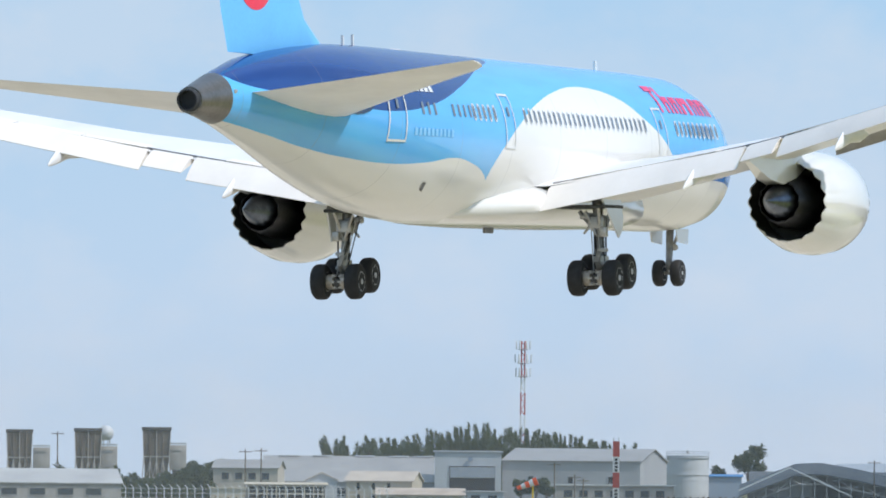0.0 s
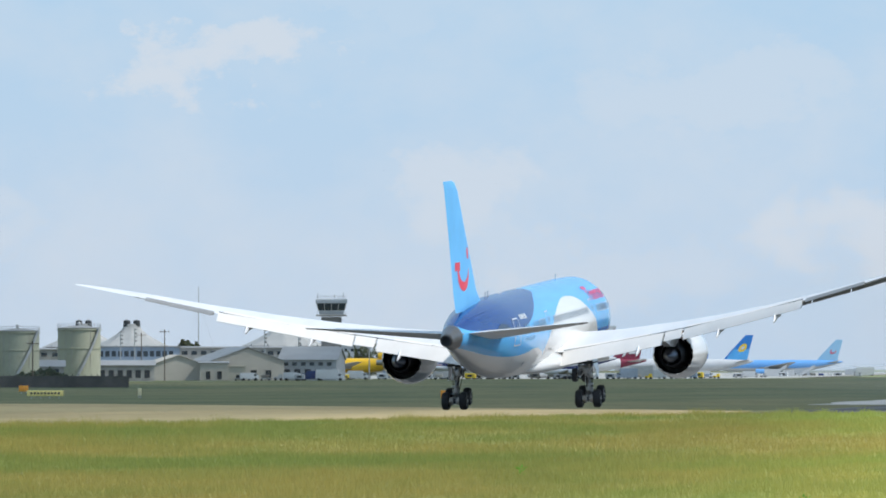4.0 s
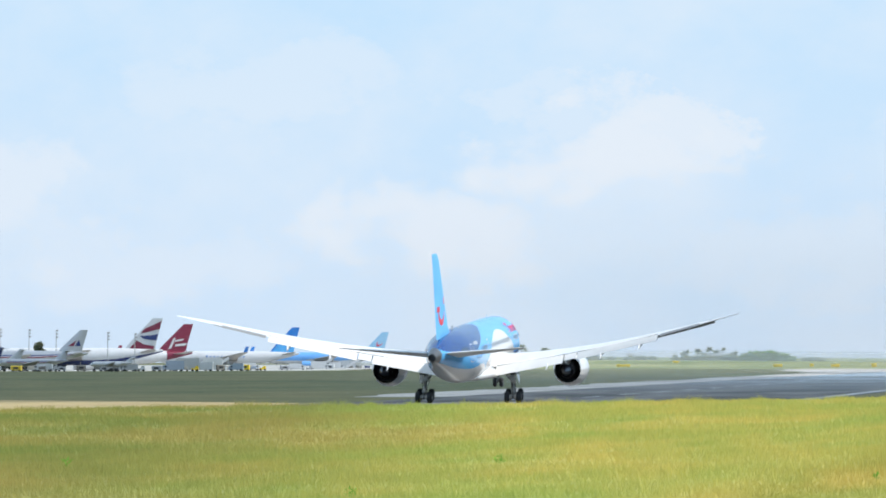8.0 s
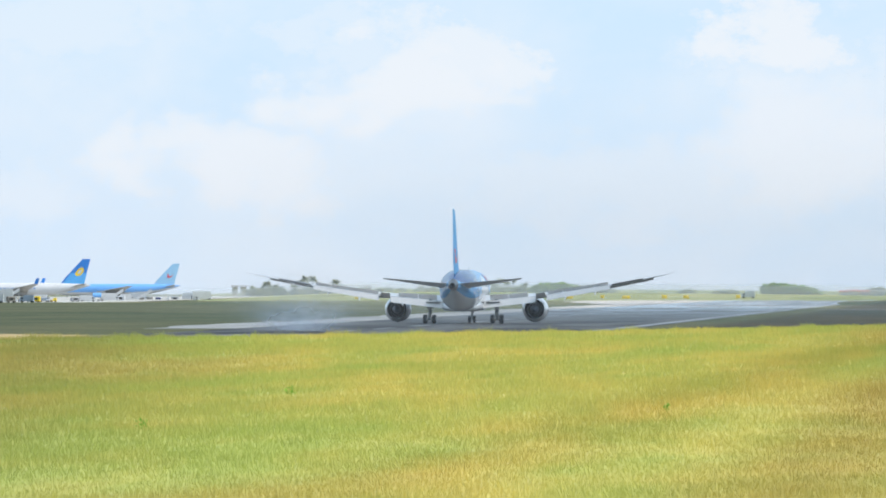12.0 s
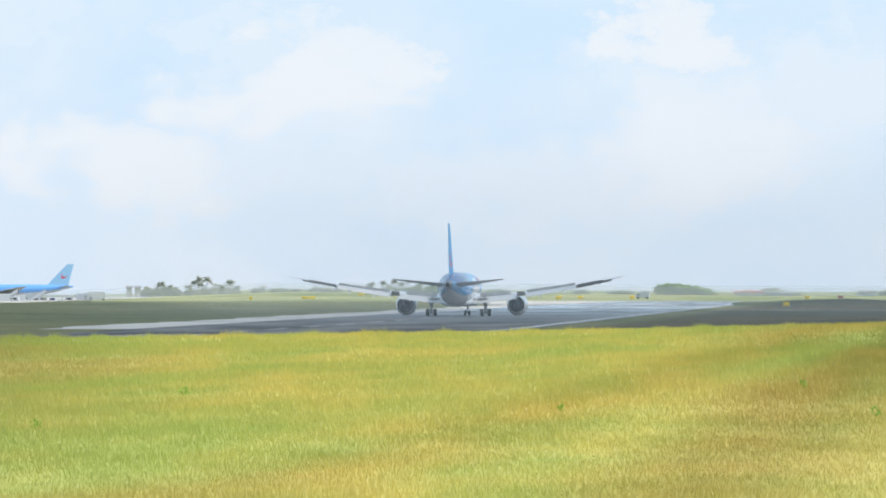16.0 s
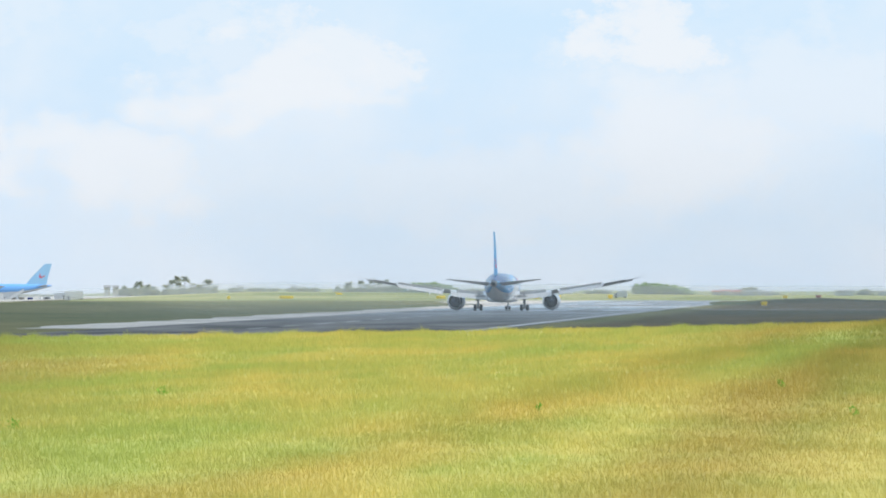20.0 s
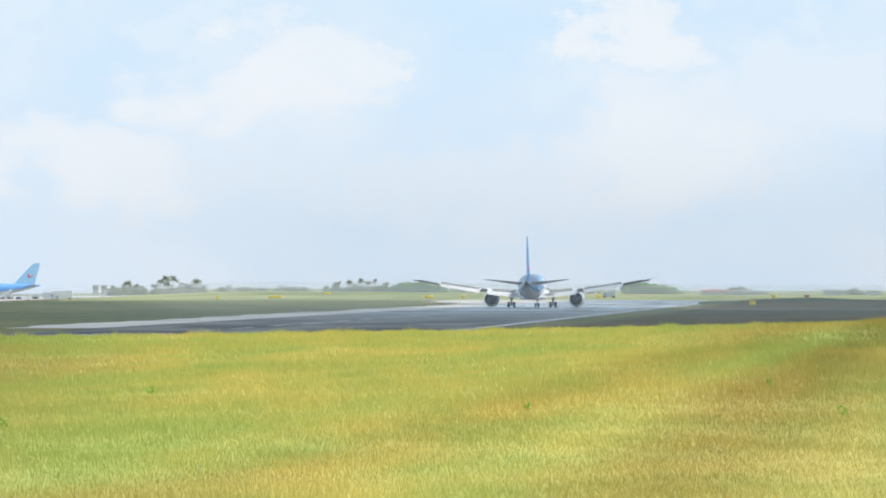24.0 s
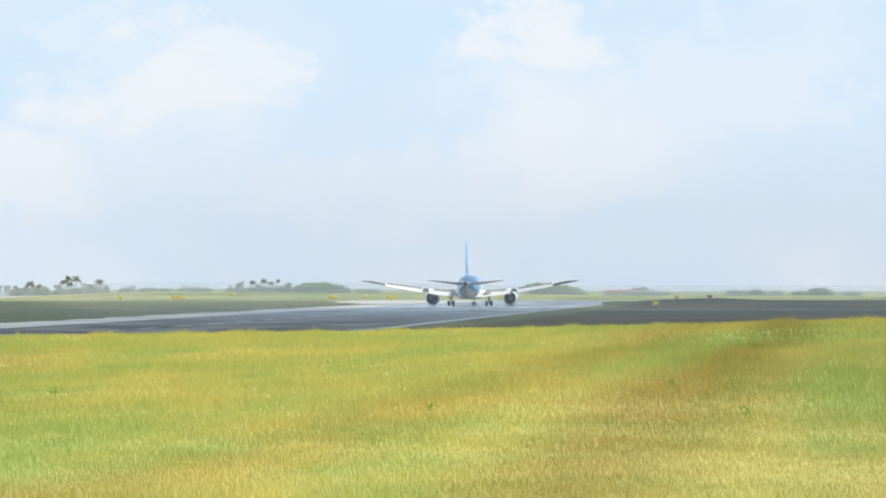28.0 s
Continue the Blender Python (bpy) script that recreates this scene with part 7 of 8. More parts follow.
def build_apron():
    strip("apron", [(-1010, 2080), (-560, 2120), (-420, 2250), (-340, 2900), (-345, 3600), (-900, 3600), (-1200, 2500)], 0.03, APRON_MAT, "pale concrete parking apron", "apron")
    silver_lines = [(CRIMSON, 0, 9), (PARKED_WHITE, 9, 14), (NAVY, 14, 23)]
    parked_airliner(-634, 2420, 52, 2.25, 10.4, 36, YELLOW_PLANE, YELLOW_PLANE, YELLOW_PLANE, "yellow three-engine cargo jet with a high tail", 84, True, 3, None, None, [(RED_PAINT, 0.42, 0.58, 0.2, 0.32), (RED_PAINT, 0.42, 0.58, 0.38, 0.5), (RED_PAINT, 0.42, 0.58, 0.56, 0.68), (RED_PAINT, 0.42, 0.58, 0.74, 0.86)])
    parked_airliner(-584, 2440, 26, 1.35, 7.4, 21, PARKED_WHITE, PARKED_WHITE, NAVY, "small white business jet with navy tail", 80, True, 1)
    parked_airliner(-548, 2450, 24, 1.25, 7.0, 20, PARKED_WHITE, PARKED_WHITE, PARKED_WHITE, "small white business jet with a high tail", 78, True, 1)
    parked_airliner(-432, 2600, 47.3, 2.4, 13.5, 38, SILVER, SILVER, SILVER, "polished silver twin jet with red and blue lines", 84, False, 2, silver_lines, None, [(CRIMSON, [(0.28, 0.16), (0.28, 0.46), (0.55, 0.42), (0.5, 0.36)]), (NAVY, [(0.28, 0.54), (0.28, 0.86), (0.55, 0.6), (0.5, 0.54)])])
    parked_airliner(-470, 2430, 22, 1.2, 6.6, 19, SILVER, PARKED_WHITE, SILVER, "small silver jet with thin coloured lines", 82, True, 1, silver_lines)
    parked_airliner(-356, 2400, 13.5, 0.8, 4.5, 15, PARKED_WHITE, PARKED_WHITE, PARKED_WHITE, "small white light jet with a high tail", 82, True, 1)
    parked_airliner(-298, 2790, 63.7, 3.1, 18.5, 60.9, PARKED_WHITE, NAVY, PARKED_WHITE, "white long-haul jet with navy belly and striped fin", 84, False, 2, None, None,
                    [(CRIMSON, [(0.52, 0.02), (0.55, 0.3), (0.66, 0.98), (0.92, 0.98), (0.80, 0.5), (0.66, 0.02)]), (NAVY, [(0.44, 0.08), (0.34, 0.4), (0.30, 0.98), (0.50, 0.98), (0.46, 0.6)]), (CRIMSON, [(0.0, 0.05), (0.0, 0.95), (0.12, 0.95), (0.18, 0.5), (0.30, 0.1)])])
    parked_airliner(-245, 2960, 63.6, 2.82, 17.3, 60.3, PARKED_WHITE, PARKED_WHITE, CRIMSON, "white wide-body jet with a crimson fin", 100, False, 2, None, None, [(PARKED_WHITE, [(0.1, 0.25), (0.14, 0.35), (0.52, 0.2), (0.5, 0.1)]), (PARKED_WHITE, [(0.2, 0.45), (0.24, 0.92), (0.32, 0.92), (0.28, 0.42)]), (PARKED_WHITE, [(0.36, 0.3), (0.42, 0.7), (0.48, 0.68), (0.42, 0.28)])], True, CRIMSON)
    parked_airliner(-58, 3300, 58.8, 2.82, 17.4, 60.3, PARKED_WHITE, PARKED_WHITE, MID_BLUE, "white wide-body jet with a blue fin and yellow emblem", 88, False, 2, None, None, [(LIGHT_BLUE, 0.0, 0.45, 0.0, 1.0), (YELLOW_SIGN, [(0.5 + 0.17 * math.sin(q), 0.5 + 0.26 * math.cos(q)) for q in np.arange(12) * math.tau / 12]), (PARKED_WHITE, [(0.5 + 0.08 * math.sin(q), 0.5 + 0.12 * math.cos(q)) for q in np.arange(10) * math.tau / 10])], True, None, NAME_BLUE)
    parked_airliner(99, 3480, 54.9, 2.6, 15.9, 47.6, PARKED_BLUE, PARKED_WHITE, PARKED_PALE, "light blue and white twin jet with a pale blue fin", 86, False, 2, None, None, [(RED_PAINT, [(0.52, 0.26), (0.36, 0.40), (0.33, 0.55), (0.40, 0.7), (0.50, 0.76), (0.42, 0.62), (0.40, 0.5), (0.44, 0.4), (0.54, 0.34)])])
    # painted name on the white jet's side, as plain bars
    rng = random.Random(8)

    def van(u, dist, ln, h, mat, label, name="service_van", cab=True):
        p = site(u, dist)
        root = thing(name, Matrix.Translation(p) @ pose(0, 0, 0, 0, 0, turn_at(u) + rng.choice((0, 180)) + rng.uniform(-12, 12)), label, "vehicle", "apron vehicles")
        part("body", loft([[(x, y, z) for y, z in ((-0.95, 0.45), (0.95, 0.45), (1.0, 0.9), (0.9, h), (-0.9, h), (-1.0, 0.9))] for x in (-ln / 2, ln / 2 - (1.5 if cab else 0))]), mat, root)
        if cab:
            part("cab", loft([[(ln / 2 - 1.5, y, z) for y, z in ((-0.95, 0.45), (0.95, 0.45), (0.9, min(h, 2.1)), (-0.9, min(h, 2.1)))], [(ln / 2 - 0.6, y, z) for y, z in ((-0.95, 0.45), (0.95, 0.45), (0.85, min(h, 1.9)), (-0.85, min(h, 1.9)))], [(ln / 2, y, z) for y, z in ((-0.9, 0.5), (0.9, 0.5), (0.9, 1.1), (-0.9, 1.1))]]), mat, root)
            part("windscreen", boxed((ln / 2 - 0.45, 0, 1.5), (0.35, 1.6, 0.6), 0, 0.05), GLASS_DARK, root)
            for s in (-1, 1):
                part("side_window", boxed((ln / 2 - 1.05, s * 0.92, 1.5), (0.7, 0.06, 0.5)), GLASS_DARK, root)
        for x in (-ln / 2 + 0.8, ln / 2 - 0.9):
            for s in (-1, 1):
                part("wheel", lathe([(-0.13, 0.3), (-0.1, 0.4), (0.1, 0.4), (0.13, 0.3)], 14, "y", (x, s * 0.85, 0.4)), RUBBER, root)
        return root

    for u, d, ln, h, mat in ((-815, 2130, 7.5, 3.0, PARKED_WHITE), (-845, 2132, 6, 2.6, NAVY), (-880, 2128, 5, 2.2, PARKED_WHITE), (-957, 2115, 5, 2.1, PARKED_WHITE),
                             (-765, 2300, 6, 2.6, PARKED_WHITE), (-700, 2310, 7, 2.8, WALL_BLUE), (-660, 2320, 5, 2.2, PARKED_WHITE), (-615, 2360, 6, 2.4, WALL_GREY),
                             (-520, 2420, 6, 2.4, PARKED_WHITE), (-395, 2450, 4.5, 2.0, WALL_GREY), (-366, 2450, 5, 2.3, WALL_GREY), 
                             (-290, 2520, 7, 3.4, WALL_BLUE), (-268, 2540, 9, 4.2, STEEL_PALE), (-235, 2560, 6, 3, PARKED_WHITE), (-215, 2700, 8, 4.4, PARKED_WHITE), (-178, 2720, 5, 2.6, WALL_BLUE), (-150, 2900, 6, 2.8, PARKED_WHITE), 
                             (-70, 3000, 6, 2.6, PARKED_WHITE), (-30, 3100, 7, 3.4, PARKED_WHITE), (0, 3150, 6, 3.0, PARKED_WHITE), (22, 3200, 8, 3.6, WALL_WHITE), (112, 3250, 7, 3.4, PARKED_WHITE), (128, 3250, 9, 3.6, PARKED_WHITE)):
        van(u, d, ln, h, mat, {PARKED_WHITE: "white airport service van on the apron", NAVY: "navy airport van on the apron", MID_BLUE: "blue catering truck on the apron"}.get(mat, "grey airport service truck on the apron"))
    van(1098, 2900, 5.0, 2.8, PARKED_WHITE, "white van parked beside the runway")
    # tractors drawing low baggage dollies
    for u, d, n in ((-905, 2120, 3), (-600, 2330, 4), (-500, 2410, 3), (-345, 2460, 4), (-250, 2530, 2), (-130, 2880, 4), (-48, 3040, 3), (70, 3190, 3)):
        p = site(u, d)
        root = thing("baggage_train", Matrix.Translation(p) @ pose(0, 0, 0, 0, 0, turn_at(u) + rng.uniform(-10, 10)), "small tractor with low baggage dollies on the apron", "baggage cart", "baggage trains")
        part("tractor", loft([[(x, y, z) for y, z in ((-0.7, 0.35), (0.7, 0.35), (0.7, h), (-0.7, h))] for x, h in ((-1.3, 1.0), (-0.2, 1.0), (0.0, 1.7), (0.9, 1.7), (1.0, 0.9))]), rng.choice((YELLOW_SIGN, WALL_GREY, PARKED_WHITE)), root, "", 10)
        for i in range(n):
            x = -3.6 - i * 3.4
            part("dolly", boxed((x, 0, 0.6), (2.8, 1.5, 0.18)), STEEL_PALE, root)
            part("load", boxed((x, 0, 1.15 + 0.1 * (i % 2)), (2.1, 1.3, 0.9 + 0.2 * (i % 2)), 0, 0.12), rng.choice((NAVY, CONCRETE_DARK, WALL_BEIGE, WALL_BLUE, SIGN_BLACK)), root)
            for sx in (-1, 1):
                part("wheel", lathe([(-0.8, 0.2), (-0.78, 0.26), (0.78, 0.26), (0.8, 0.2)], 10, "y", (x + sx, 0, 0.26)), RUBBER, root)
        for sx in (-0.9, 0.6):
            part("wheel", lathe([(-0.72, 0.3), (-0.7, 0.38), (0.7, 0.38), (0.72, 0.3)], 10, "y", (sx, 0, 0.38)), RUBBER, root)
    # ground power units and equipment carts
    for u, d, ln, h in ((-868, 2118, 2.6, 1.7), (-788, 2290, 2.2, 1.5), (-722, 2300, 3.0, 1.9), (-640, 2330, 2.4, 1.6), (-566, 2400, 3.2, 1.8), (-486, 2415, 2.4, 1.5), (-452, 2440, 2.8, 2.0), (-412, 2450, 2.2, 1.6), (-318, 2480, 3.0, 1.8), (-206, 2600, 2.6, 2.1), (-162, 2800, 3.2, 2.2), (-92, 2960, 3.0, 1.9), (-12, 3110, 3.4, 2.2), (84, 3210, 3.0, 2.0)):
        p = site(u, d)
        root = thing("ground_power_unit", Matrix.Translation(p) @ pose(0, 0, 0, 0, 0, turn_at(u) + rng.uniform(-25, 25)), "small wheeled ground power unit on the apron", "ground equipment", "ground power units")
        part("housing", loft([[(x, y, z) for y, z in ((-0.75, 0.4), (0.75, 0.4), (0.75, h - 0.2), (0.55, h), (-0.55, h), (-0.75, h - 0.2))] for x in (-ln / 2, ln / 2)]), rng.choice((WALL_GREY, PARKED_WHITE, CONCRETE_DARK, YELLOW_SIGN)), root, "", 15)
        part("louvre_panel", boxed((0, -0.77, h * 0.6), (ln * 0.5, 0.06, h * 0.35)), DARK_OPENING, root)
        part("tow_bar", tube((ln / 2, 0, 0.45), (ln / 2 + 1.2, 0, 0.3), 0.05, n=6), STEEL_PALE, root)
        for x in (-ln * 0.32, ln * 0.32):
            for q in (-0.7, 0.7):
                part("wheel", lathe([(-0.09, 0.2), (-0.07, 0.27), (0.07, 0.27), (0.09, 0.2)], 10, "y", (x, q, 0.27)), RUBBER, root)
    # passenger stairs and ground equipment beside the jets
    for u, d in ((-262, 2600), (-222, 2760), (-205, 2800), (-20, 3120), (30, 3180)):
        p = site(u, d)
        root = thing("boarding_stairs", Matrix.Translation(p) @ pose(0, 0, 0, 0, 0, turn_at(u)), "white mobile boarding stairs on the apron", "boarding stairs", "boarding stairs")
        for k in range(14):
            part("step", boxed((-3 + k * 0.42, 0, 0.6 + k * 0.27), (0.45, 1.6, 0.08)), STEEL_PALE, root)
        for s in (-0.85, 0.85):
            part("side_panel", loft([[(x, s + q, z) for x, z in ((-3.2, 0.3), (2.9, 4.0), (2.9, 5.2), (-3.2, 1.5))] for q in (0, 0.06)]), PARKED_WHITE, root, "", 10)
        part("platform", boxed((3.4, 0, 4.3), (1.4, 1.8, 0.15)), STEEL_PALE, root)
        for x in (-2.2, 2.6):
            part("support", boxed((x, 0, 0.5 if x < 0 else 2.1), (0.3, 1.4, 1.0 if x < 0 else 4.2)), STEEL_PALE, root)


def build_far_shore():
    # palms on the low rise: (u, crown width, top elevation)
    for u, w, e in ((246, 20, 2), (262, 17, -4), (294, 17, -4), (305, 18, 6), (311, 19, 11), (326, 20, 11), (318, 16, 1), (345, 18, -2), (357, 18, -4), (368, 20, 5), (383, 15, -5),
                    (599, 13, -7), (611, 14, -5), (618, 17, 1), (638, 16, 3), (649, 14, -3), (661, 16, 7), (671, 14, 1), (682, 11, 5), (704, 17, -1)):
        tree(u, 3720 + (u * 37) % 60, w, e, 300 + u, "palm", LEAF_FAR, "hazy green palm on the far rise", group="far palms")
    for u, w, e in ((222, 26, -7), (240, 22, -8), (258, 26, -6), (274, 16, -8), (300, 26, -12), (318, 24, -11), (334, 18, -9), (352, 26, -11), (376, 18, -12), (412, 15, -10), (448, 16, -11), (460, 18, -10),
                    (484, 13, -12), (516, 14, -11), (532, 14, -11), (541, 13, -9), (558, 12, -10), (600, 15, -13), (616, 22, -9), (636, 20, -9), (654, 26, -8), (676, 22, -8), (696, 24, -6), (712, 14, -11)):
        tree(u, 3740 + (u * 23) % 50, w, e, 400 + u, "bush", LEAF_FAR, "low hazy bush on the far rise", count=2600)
    # rounded scrub nearer the runway's end
    for u, w, e in ((736, 40, -2), (754, 44, 1), (776, 46, 0), (796, 26, -8), (1128, 14, -3), (1146, 38, -1), (1164, 46, 0), (1184, 40, -4), (1202, 34, -9), (1217, 22, -14)):
        tree(u, 3620, w, e, 500 + u, "bush", LEAF_SCRUB, "rounded haze-paled green bush by the runway's end", count=5200)
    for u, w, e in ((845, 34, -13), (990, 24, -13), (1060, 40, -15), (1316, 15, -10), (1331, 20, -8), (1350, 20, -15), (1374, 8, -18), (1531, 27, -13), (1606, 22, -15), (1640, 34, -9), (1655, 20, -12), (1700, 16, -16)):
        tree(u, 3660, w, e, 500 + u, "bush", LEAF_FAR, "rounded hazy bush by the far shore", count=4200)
    for u, w, e, roof in ((1268, 15, -16, MAST_RED), (1284, 14, -15, MAST_RED), (1302, 17, -16, MAST_RED), (1326, 26, -16, SHEET_GREY), (1354, 26, -17, SHEET_GREY), (1494, 34, -15, SHEET_GREY), (1565, 24, -16, SHEET_GREY), (1700, 30, -17, SHEET_GREY)):
        building("hut", "low pale hut with a faded red roof by the far shore" if roof is MAST_RED else "low pale hut by the far shore", "hut", u - w / 2, u + w / 2, 3512, 6, e - 2, e, WALL_WHITE, roof, "x", 0, row_of(u - w / 2 + 2, u + w / 2 - 2, 2, e - 5, e - 3))
    building("hut", "low white terminal shed at the apron end", "shed", 104, 140, 3300, 8, -22, -20, WALL_WHITE, WALL_WHITE, "x")
    for u in (190, 205, 342, 366, 426, 520, 673):
        building("house", "small pale house among far palms", "house", u - 5, u + 5, 3700, 8, -10, -7, WALL_CREAM, SHEET_GREY, "x")


def haze_veil(d, a0, a1, tall, most, label):
    """One wide, bowed translucent sheet added at distance d to imitate thin sea haze over the field, thickest a little
    above the ground.
    """
    m, n, l, p = nodes_of("sea_haze")
    co, sep, ramp = n.new("ShaderNodeTexCoord"), n.new("ShaderNodeSeparateXYZ"), n.new("ShaderNodeValToRGB")
    e = ramp.color_ramp.elements
    ramp.color_ramp.interpolation = "EASE"
    e[0].position, e[0].color = 0.0, (0, 0, 0, 1)
    e[1].position, e[1].color = 1.0 if tall > 20 else 0.68, (0, 0, 0, 1)
    for at, k in ((0.055, 1.0), (0.44, 0.9)):
        mid = e.new(at)
        mid.color = (most * k, most * k, most * k, 1)
    l.new(co.outputs["UV"], sep.inputs["Vector"])
    l.new(sep.outputs["Y"], ramp.inputs["Fac"])
    clear, dif, tr, both, out = n.new("ShaderNodeBsdfTransparent"), n.new("ShaderNodeBsdfDiffuse"), n.new("ShaderNodeBsdfTranslucent"), n.new("ShaderNodeMixShader"), n.new("ShaderNodeMixShader")
    for b in (dif, tr):
        b.inputs["Color"].default_value = (0.95, 0.95, 0.94, 1)
    l.new(dif.outputs["BSDF"], both.inputs[1])
    l.new(tr.outputs["BSDF"], both.inputs[2])
    side, thin = n.new("ShaderNodeValToRGB"), n.new("ShaderNodeMath")
    side.color_ramp.interpolation, thin.operation = "EASE", "MULTIPLY"
    bank = side.color_ramp.elements
    # opacity set by bearing to lift the darks: thick over the far runway and the town, thin over the apron
    drift = ((0.29, 1.0), (0.42, 0.1), (0.56, 0.1), (0.70, 0.75)) if tall > 20 else ((0.96, 1.0), (1.0, 0.3))
    while len(bank) < len(drift):
        bank.new(0.5)
    for el, (at, k) in zip(bank, drift):
        el.position, el.color = at, (k, k, k, 1)
    l.new(sep.outputs["X"], side.inputs["Fac"])
    l.new(ramp.outputs["Color"], thin.inputs[0])
    l.new(side.outputs["Color"], thin.inputs[1])
    l.new(thin.outputs["Value"], out.inputs["Fac"])
    l.new(clear.outputs["BSDF"], out.inputs[1])
    l.new(both.outputs["Shader"], out.inputs[2])
    l.new(out.outputs["Shader"], n["Material Output"].inputs["Surface"])
    verts, uvs, faces = [], [], []
    nu, nv = 40, 6
    for j in range(nv + 1):
        for i in range(nu + 1):
            a = a0 + (a1 - a0) * i / nu
            verts.append((-d * math.sin(a), d * math.cos(a), 0.0 + ground_z(-d * math.sin(a), d * math.cos(a)) * 0.9 + tall * j / nv))
            uvs.append((i / nu, j / nv))
    for j in range(nv):
        for i in range(nu):
            v = j * (nu + 1) + i
            faces.append((v, v + 1, v + nu + 2, v + nu + 1))
    me = bpy.data.meshes.new("sea_haze")
    me.from_pydata(verts, [], faces)
    lay = me.uv_layers.new(name="span")
    for lp in me.loops:
        lay.data[lp.index].uv = uvs[lp.vertex_index]
    me.materials.append(m)
    me.polygons.foreach_set("use_smooth", [True] * len(me.polygons))
    ob = tagged(place("sea_haze", me), label, "haze", kind="stuff")
    ob.visible_shadow = False


build_signs()
haze_veil(3500, -0.12, 0.125, 7.5, 0.40, "thin pale sea haze before the far shore")
for _d, _k in ((880, 0.10), (1250, 0.13)):
    haze_veil(_d, -0.08, 0.42, 30, _k, "faint pale sea haze over the airfield")
build_apron()
build_far_shore()


# ---- tyre smoke: a few thin, bowed veils that drift as rigid pieces ----
def smoke_material(name, most, tint):
    m, n, l, p = nodes_of(name)
    co, length, noise = n.new("ShaderNodeTexCoord"), n.new("ShaderNodeVectorMath"), n.new("ShaderNodeTexNoise")
    length.operation = "LENGTH"
    l.new(co.outputs["UV"], length.inputs[0])
    noise.inputs["Scale"].default_value, noise.inputs["Detail"].default_value = 0.22, 4
    l.new(co.outputs["Object"], noise.inputs["Vector"])
    fall = n.new("ShaderNodeMapRange")
    fall.interpolation_type = "SMOOTHERSTEP"
    fall.inputs["From Min"].default_value, fall.inputs["From Max"].default_value = 0.95, 0.0
    fall.inputs["To Min"].default_value, fall.inputs["To Max"].default_value = 0.0, most
    l.new(length.outputs["Value"], fall.inputs["Value"])
    wisp = n.new("ShaderNodeMapRange")
    wisp.inputs["From Min"].default_value, wisp.inputs["From Max"].default_value = 0.25, 0.7
    wisp.inputs["To Min"].default_value, wisp.inputs["To Max"].default_value = 0.15, 1.0
    l.new(noise.outputs["Fac"], wisp.inputs["Value"])
    mul = n.new("ShaderNodeMath")
    mul.operation = "MULTIPLY"
    l.new(fall.outputs["Result"], mul.inputs[0])
    l.new(wisp.outputs["Result"], mul.inputs[1])
    clear, dif, tr, both, out = n.new("ShaderNodeBsdfTransparent"), n.new("ShaderNodeBsdfDiffuse"), n.new("ShaderNodeBsdfTranslucent"), n.new("ShaderNodeMixShader"), n.new("ShaderNodeMixShader")
    for b in (dif, tr):
        b.inputs["Color"].default_value = (*tint, 1)
    l.new(dif.outputs["BSDF"], both.inputs[1])
    l.new(tr.outputs["BSDF"], both.inputs[2])
    l.new(mul.outputs["Value"], out.inputs["Fac"])
    l.new(clear.outputs["BSDF"], out.inputs[1])
    l.new(both.outputs["Shader"], out.inputs[2])
    l.new(out.outputs["Shader"], n["Material Output"].inputs["Surface"])
    return m


SMOKE = smoke_material("tyre_smoke", 0.72, (0.86, 0.91, 0.98))
THIN_SMOKE = smoke_material("thin_tyre_smoke", 0.24, (0.72, 0.75, 0.80))


def smoke_puff(k, w, h, material):
    """A lumpy bowed veil w wide and h high whose edge thins out to nothing."""
    rng = random.Random(40 + k)
    a, b = rng.uniform(0, 6), rng.uniform(0, 6)
    nu, nv = 26, 14
    verts, uvs, faces = [], [], []
    for j in range(nv + 1):
        for i in range(nu + 1):
            p, q = i / nu * 2 - 1, j / nv * 2 - 1
            verts.append((p * w / 2, 2.2 * (p * p + q * q) + 0.5 * math.sin(p * 5 + a) * math.cos(q * 4 + b), q * h / 2))
            uvs.append((p, q))
    for j in range(nv):
        for i in range(nu):
            v = j * (nu + 1) + i
            faces.append((v, v + 1, v + nu + 2, v + nu + 1))
    me = bpy.data.meshes.new("smoke_puff")
    me.from_pydata(verts, [], faces)
    lay = me.uv_layers.new(name="span")
    for lp in me.loops:
        lay.data[lp.index].uv = uvs[lp.vertex_index]
    me.materials.append(material)
    me.polygons.foreach_set("use_smooth", [True] * len(me.polygons))
    return tagged(place("smoke_puff", me), "thin bluish-white puff of tyre smoke above the runway", "smoke", "tyre smoke", "stuff")


# width, height, first second, drift to the left, place along the runway, last seconds of full height, and of sight
PUFFS = [(smoke_puff(k, w, h, THIN_SMOKE if w > 20 else SMOKE), h, born, drift, x, y, full, gone) for k, (w, h, born, drift, x, y, full, gone) in enumerate((
    (6, 3.6, 8.6, 3, -87.0, 922, 10.6, 12.4), (5, 3.4, 8.65, 2, -77.5, 922, 10.2, 12.0), (11, 6.5, 9.15, 2.5, -84.8, 942, 11.4, 13.0), (18, 7.5, 9.4, 4, -87, 968, 11.8, 13.6),
    (22, 11.0, 10.2, 7, -88, 950, 13.4, 15.4), (26, 13.0, 10.6, 9, -90, 990, 13.4, 15.4)))]


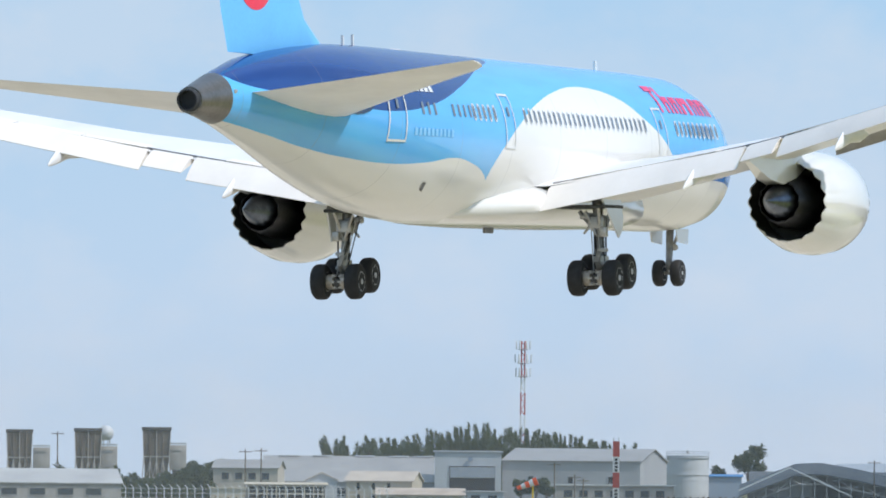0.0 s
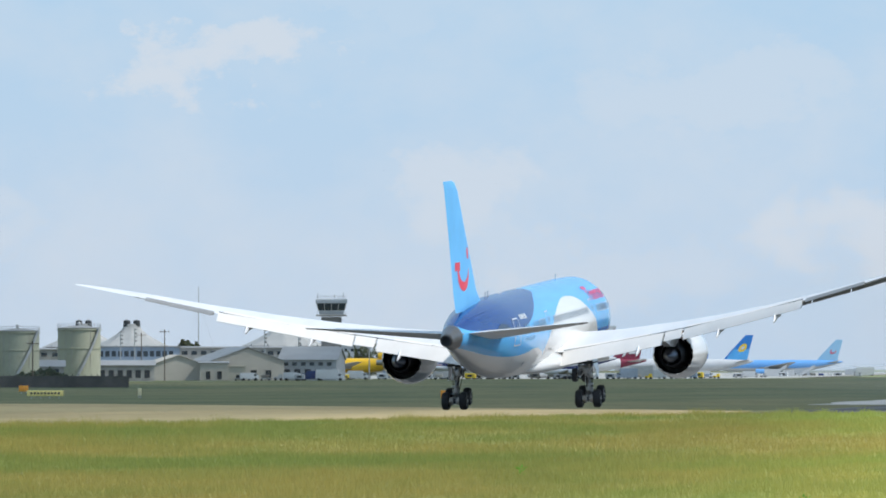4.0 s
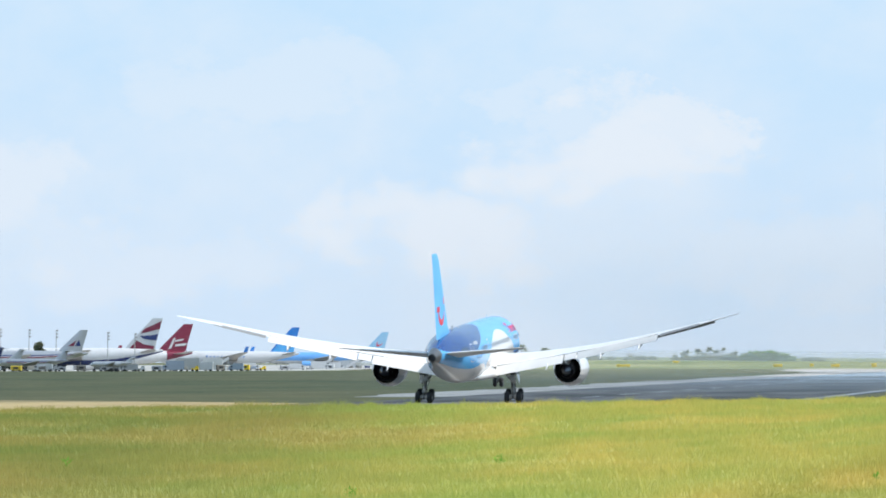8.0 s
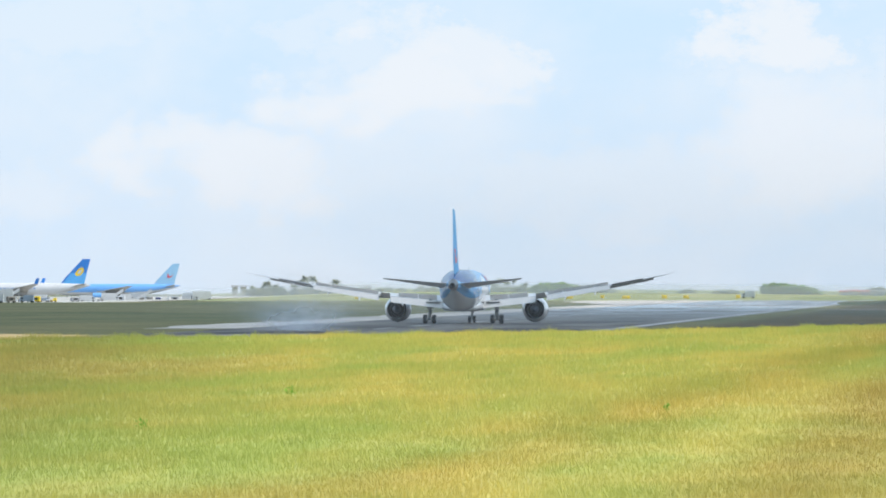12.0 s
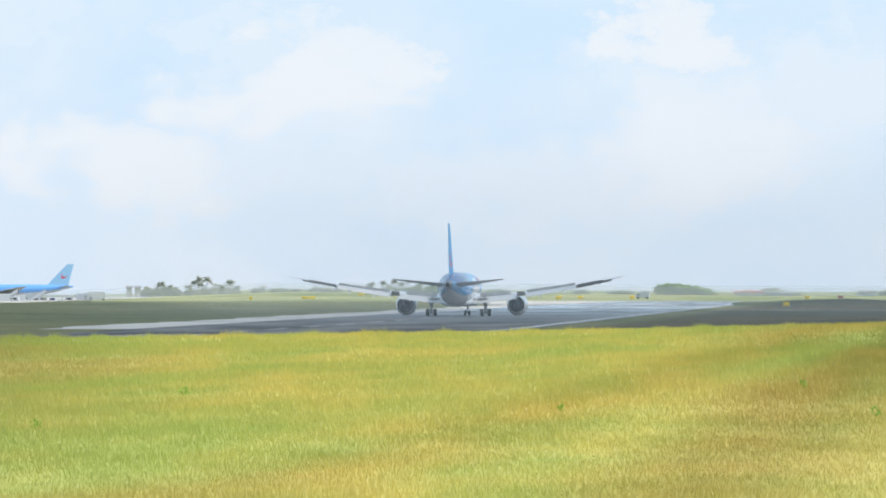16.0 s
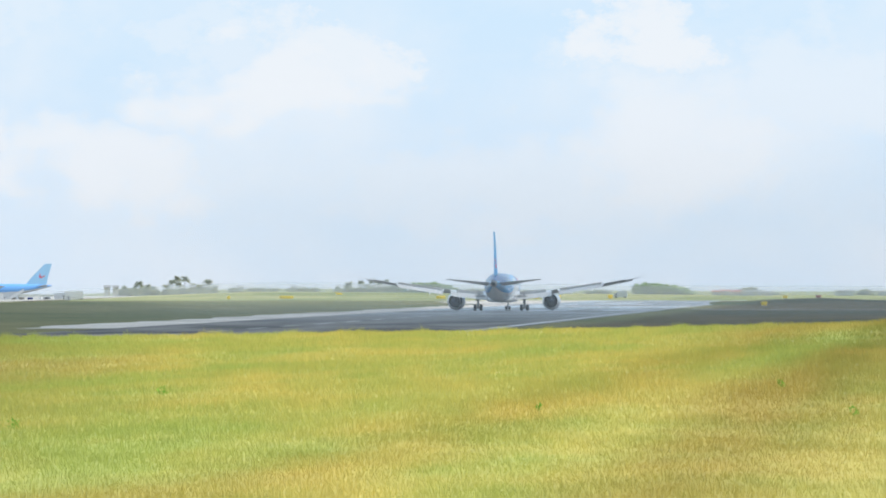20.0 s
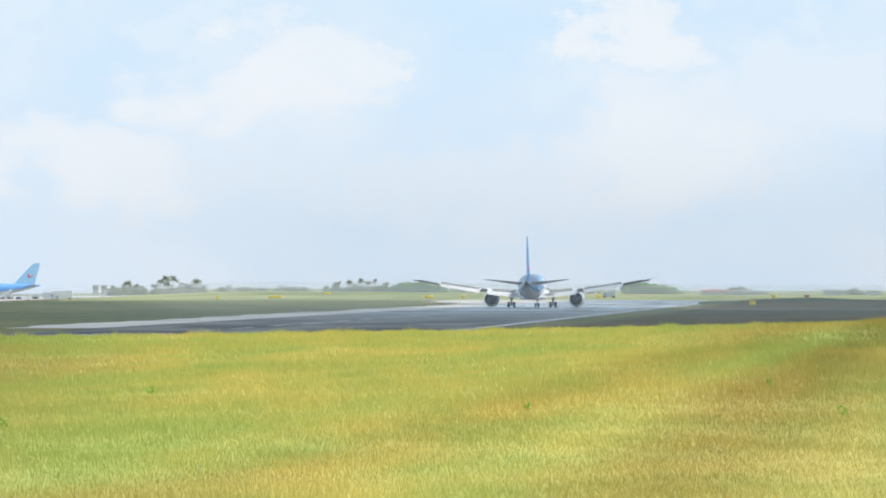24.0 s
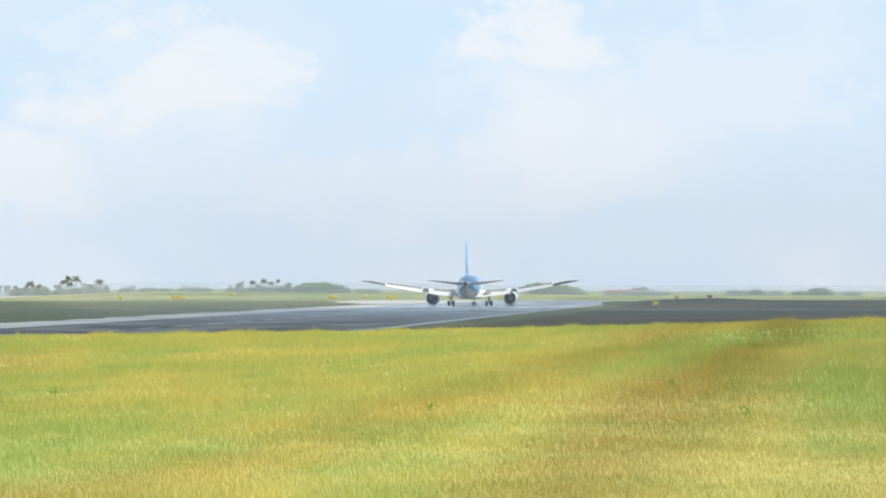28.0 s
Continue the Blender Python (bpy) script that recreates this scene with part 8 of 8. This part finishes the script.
# ---- what moves ----
def motions():
    # the aircraft: seconds, place of the main wheels on its centreline, pitch, heading (right of the runway's line), bank
    track = [
        (0, -82.36, 270.3, 13.20, 1.12, 1.82, -0.8), (0.5, -82.38, 306.9, 11.66, 1.36, 1.84, -2.0), (1, -82.45, 343.0, 10.18, 1.58, 1.95, -2.4), (1.5, -82.6, 379.3, 8.70, 1.70, 2.1, -2.4),
        (2, -82.99, 416.5, 7.26, 2.08, 2.04, -2.5), (2.5, -83.06, 452.3, 5.93, 2.6, 1.98, -1.9), (3.5, -83.0, 523, 3.9, 3.1, 1.9, -1.3), (4.5, -82.9, 594.5, 2.78, 3.0, 1.95, -1.1), (5, -82.86, 630.4, 2.60, 2.85, 2.0, -1.27),
        (5.5, -82.95, 668, 2.46, 2.45, 2.25, -1.8), (6, -83.1, 706, 2.30, 2.18, 2.44, -2.2), (7, -82.7, 777.3, 1.84, 2.5, 2.35, -1.6), (8, -82.7, 849, 1.09, 2.75, 2.25, -0.2), (8.5, -82.6, 884.5, 0.65, 2.75, 2.1, -0.5),
        (9, -82.5, 918.5, 0.26, 2.7, 1.84, -0.9), (9.5, -82.3, 954, 0.12, 2.4, 1.4, -0.3), (10, -82.0, 989, 0.05, 1.95, 1.0, 0.2), (10.5, -81.6, 1025, 0, 0.9, 0.4, 0.1), (11, -81.3, 1061, 0, 0.15, -0.4, 0),
        (11.5, -81.2, 1097, 0, 0, -0.9, 0), (12, -81.2, 1133, 0, 0, -1.0, 0), (13, -81.9, 1203, 0, 0, -0.3, 0), (13.5, -82.4, 1237, 0, 0, 0.1, 0), (15.5, -82.7, 1371, 0, -0.2, 0.5, 0), (17, -82.7, 1467, 0, -0.2, 0.5, 0),
        (18.5, -82.9, 1556, 0, -0.2, 0.5, 0), (20, -83.2, 1640, 0, -0.2, 0.46, 0), (21.5, -83.4, 1719, 0, -0.2, 0.3, 0), (23.5, -83.4, 1814, 0, -0.15, 0.2, 0), (25, -83.0, 1880, 0, -0.15, 0.1, 0), (26, -82.8, 1923.5, 0, -0.15, -0.1, 0),
        (27, -82.4, 1966, 0, -0.15, 0, 0), (28, -82.4, 2010, 0, -0.15, 0, 0)]
    walk(AIRLINER, [(t, pose(x, y, z + 0.03 + (ground_z(x, y) if y > 900 else 0), pitch, bank, -head)) for t, x, y, z, pitch, head, bank in track])
    # the wings' bend, loaded in flight and relaxed on the ground
    for side, w, spoilers in WINGS:
        rows = []
        for t, a in ((0, -0.4), (2.5, -0.5), (8.3, -0.4), (9.0, -1.9), (9.9, -3.2), (11, -4.1), (16, -4.4), (28, -4.3)):
            p = Matrix.Translation((2.9 * side, 0, 3.0))
            rows.append((t, p @ pose(0, 0, 0, 0, -a * side, 0) @ p.inverted()))
        walk(w, rows)
        for sp, hinge, axis, rise in spoilers:
            rows = []
            for t, a in ((0, 0), (8.75, 0), (9.1, rise * 0.35), (9.5, rise), (28, rise)):
                p = Matrix.Translation(hinge)
                rows.append((t, p @ Matrix.Rotation(radians(-a), 4, axis) @ p.inverted()))
            walk(sp, rows)
    for e in ENGINES:
        walk(e, [(t, pose(0, 0, d)) for t, d in ((0, 0.17), (5, 0.12), (8.7, 0.05), (9.6, -0.12), (11, -0.32), (28, -0.35))])
    # the gear legs hang longer in the air, and the bogies trail heels-down until they touch
    for g, b in GEARS:
        walk(g, [(t, pose(0, 0, d)) for t, d in ((0, -0.71), (8.6, -0.66), (9.0, -0.15), (9.6, -0.05), (10.5, 0), (28, 0))])
        rows = []
        for t, d, a in ((0, -0.71, 9), (8.5, -0.66, 9), (8.75, -0.5, 2), (9.0, -0.15, 1), (9.6, -0.05, 0), (10.5, 0, 0), (28, 0, 0)):
            p = Matrix.Translation((0, 0, 0.64))
            rows.append((t, pose(0, 0, d) @ p @ pose(0, 0, 0, a) @ p.inverted()))
        walk(b, rows)
    walk(NOSE_GEAR, [(t, pose(0, 0, d)) for t, d in ((0, -0.27), (10.2, -0.27), (10.9, 0), (28, 0))])

    # tyre smoke springs up behind the wheels, drifts aside and sinks away as it thins
    for ob, h, born, drift, x, y, full, gone in PUFFS:
        low = -h - 3
        rows = [(t, pose(px, y + 4 * t - 40, pz, 0, 0, 5)) for t, px, pz in (
            (0, x, low), (born - 0.05, x, low), (born + 0.35, x, h * 0.2), ((born + 0.4 + full) / 2, x - drift * 0.3, h * 0.27), (full, x - drift * 0.6, h * 0.26), (gone, x - drift, low), (28, x - drift, low))]
        walk(ob, rows)


motions()
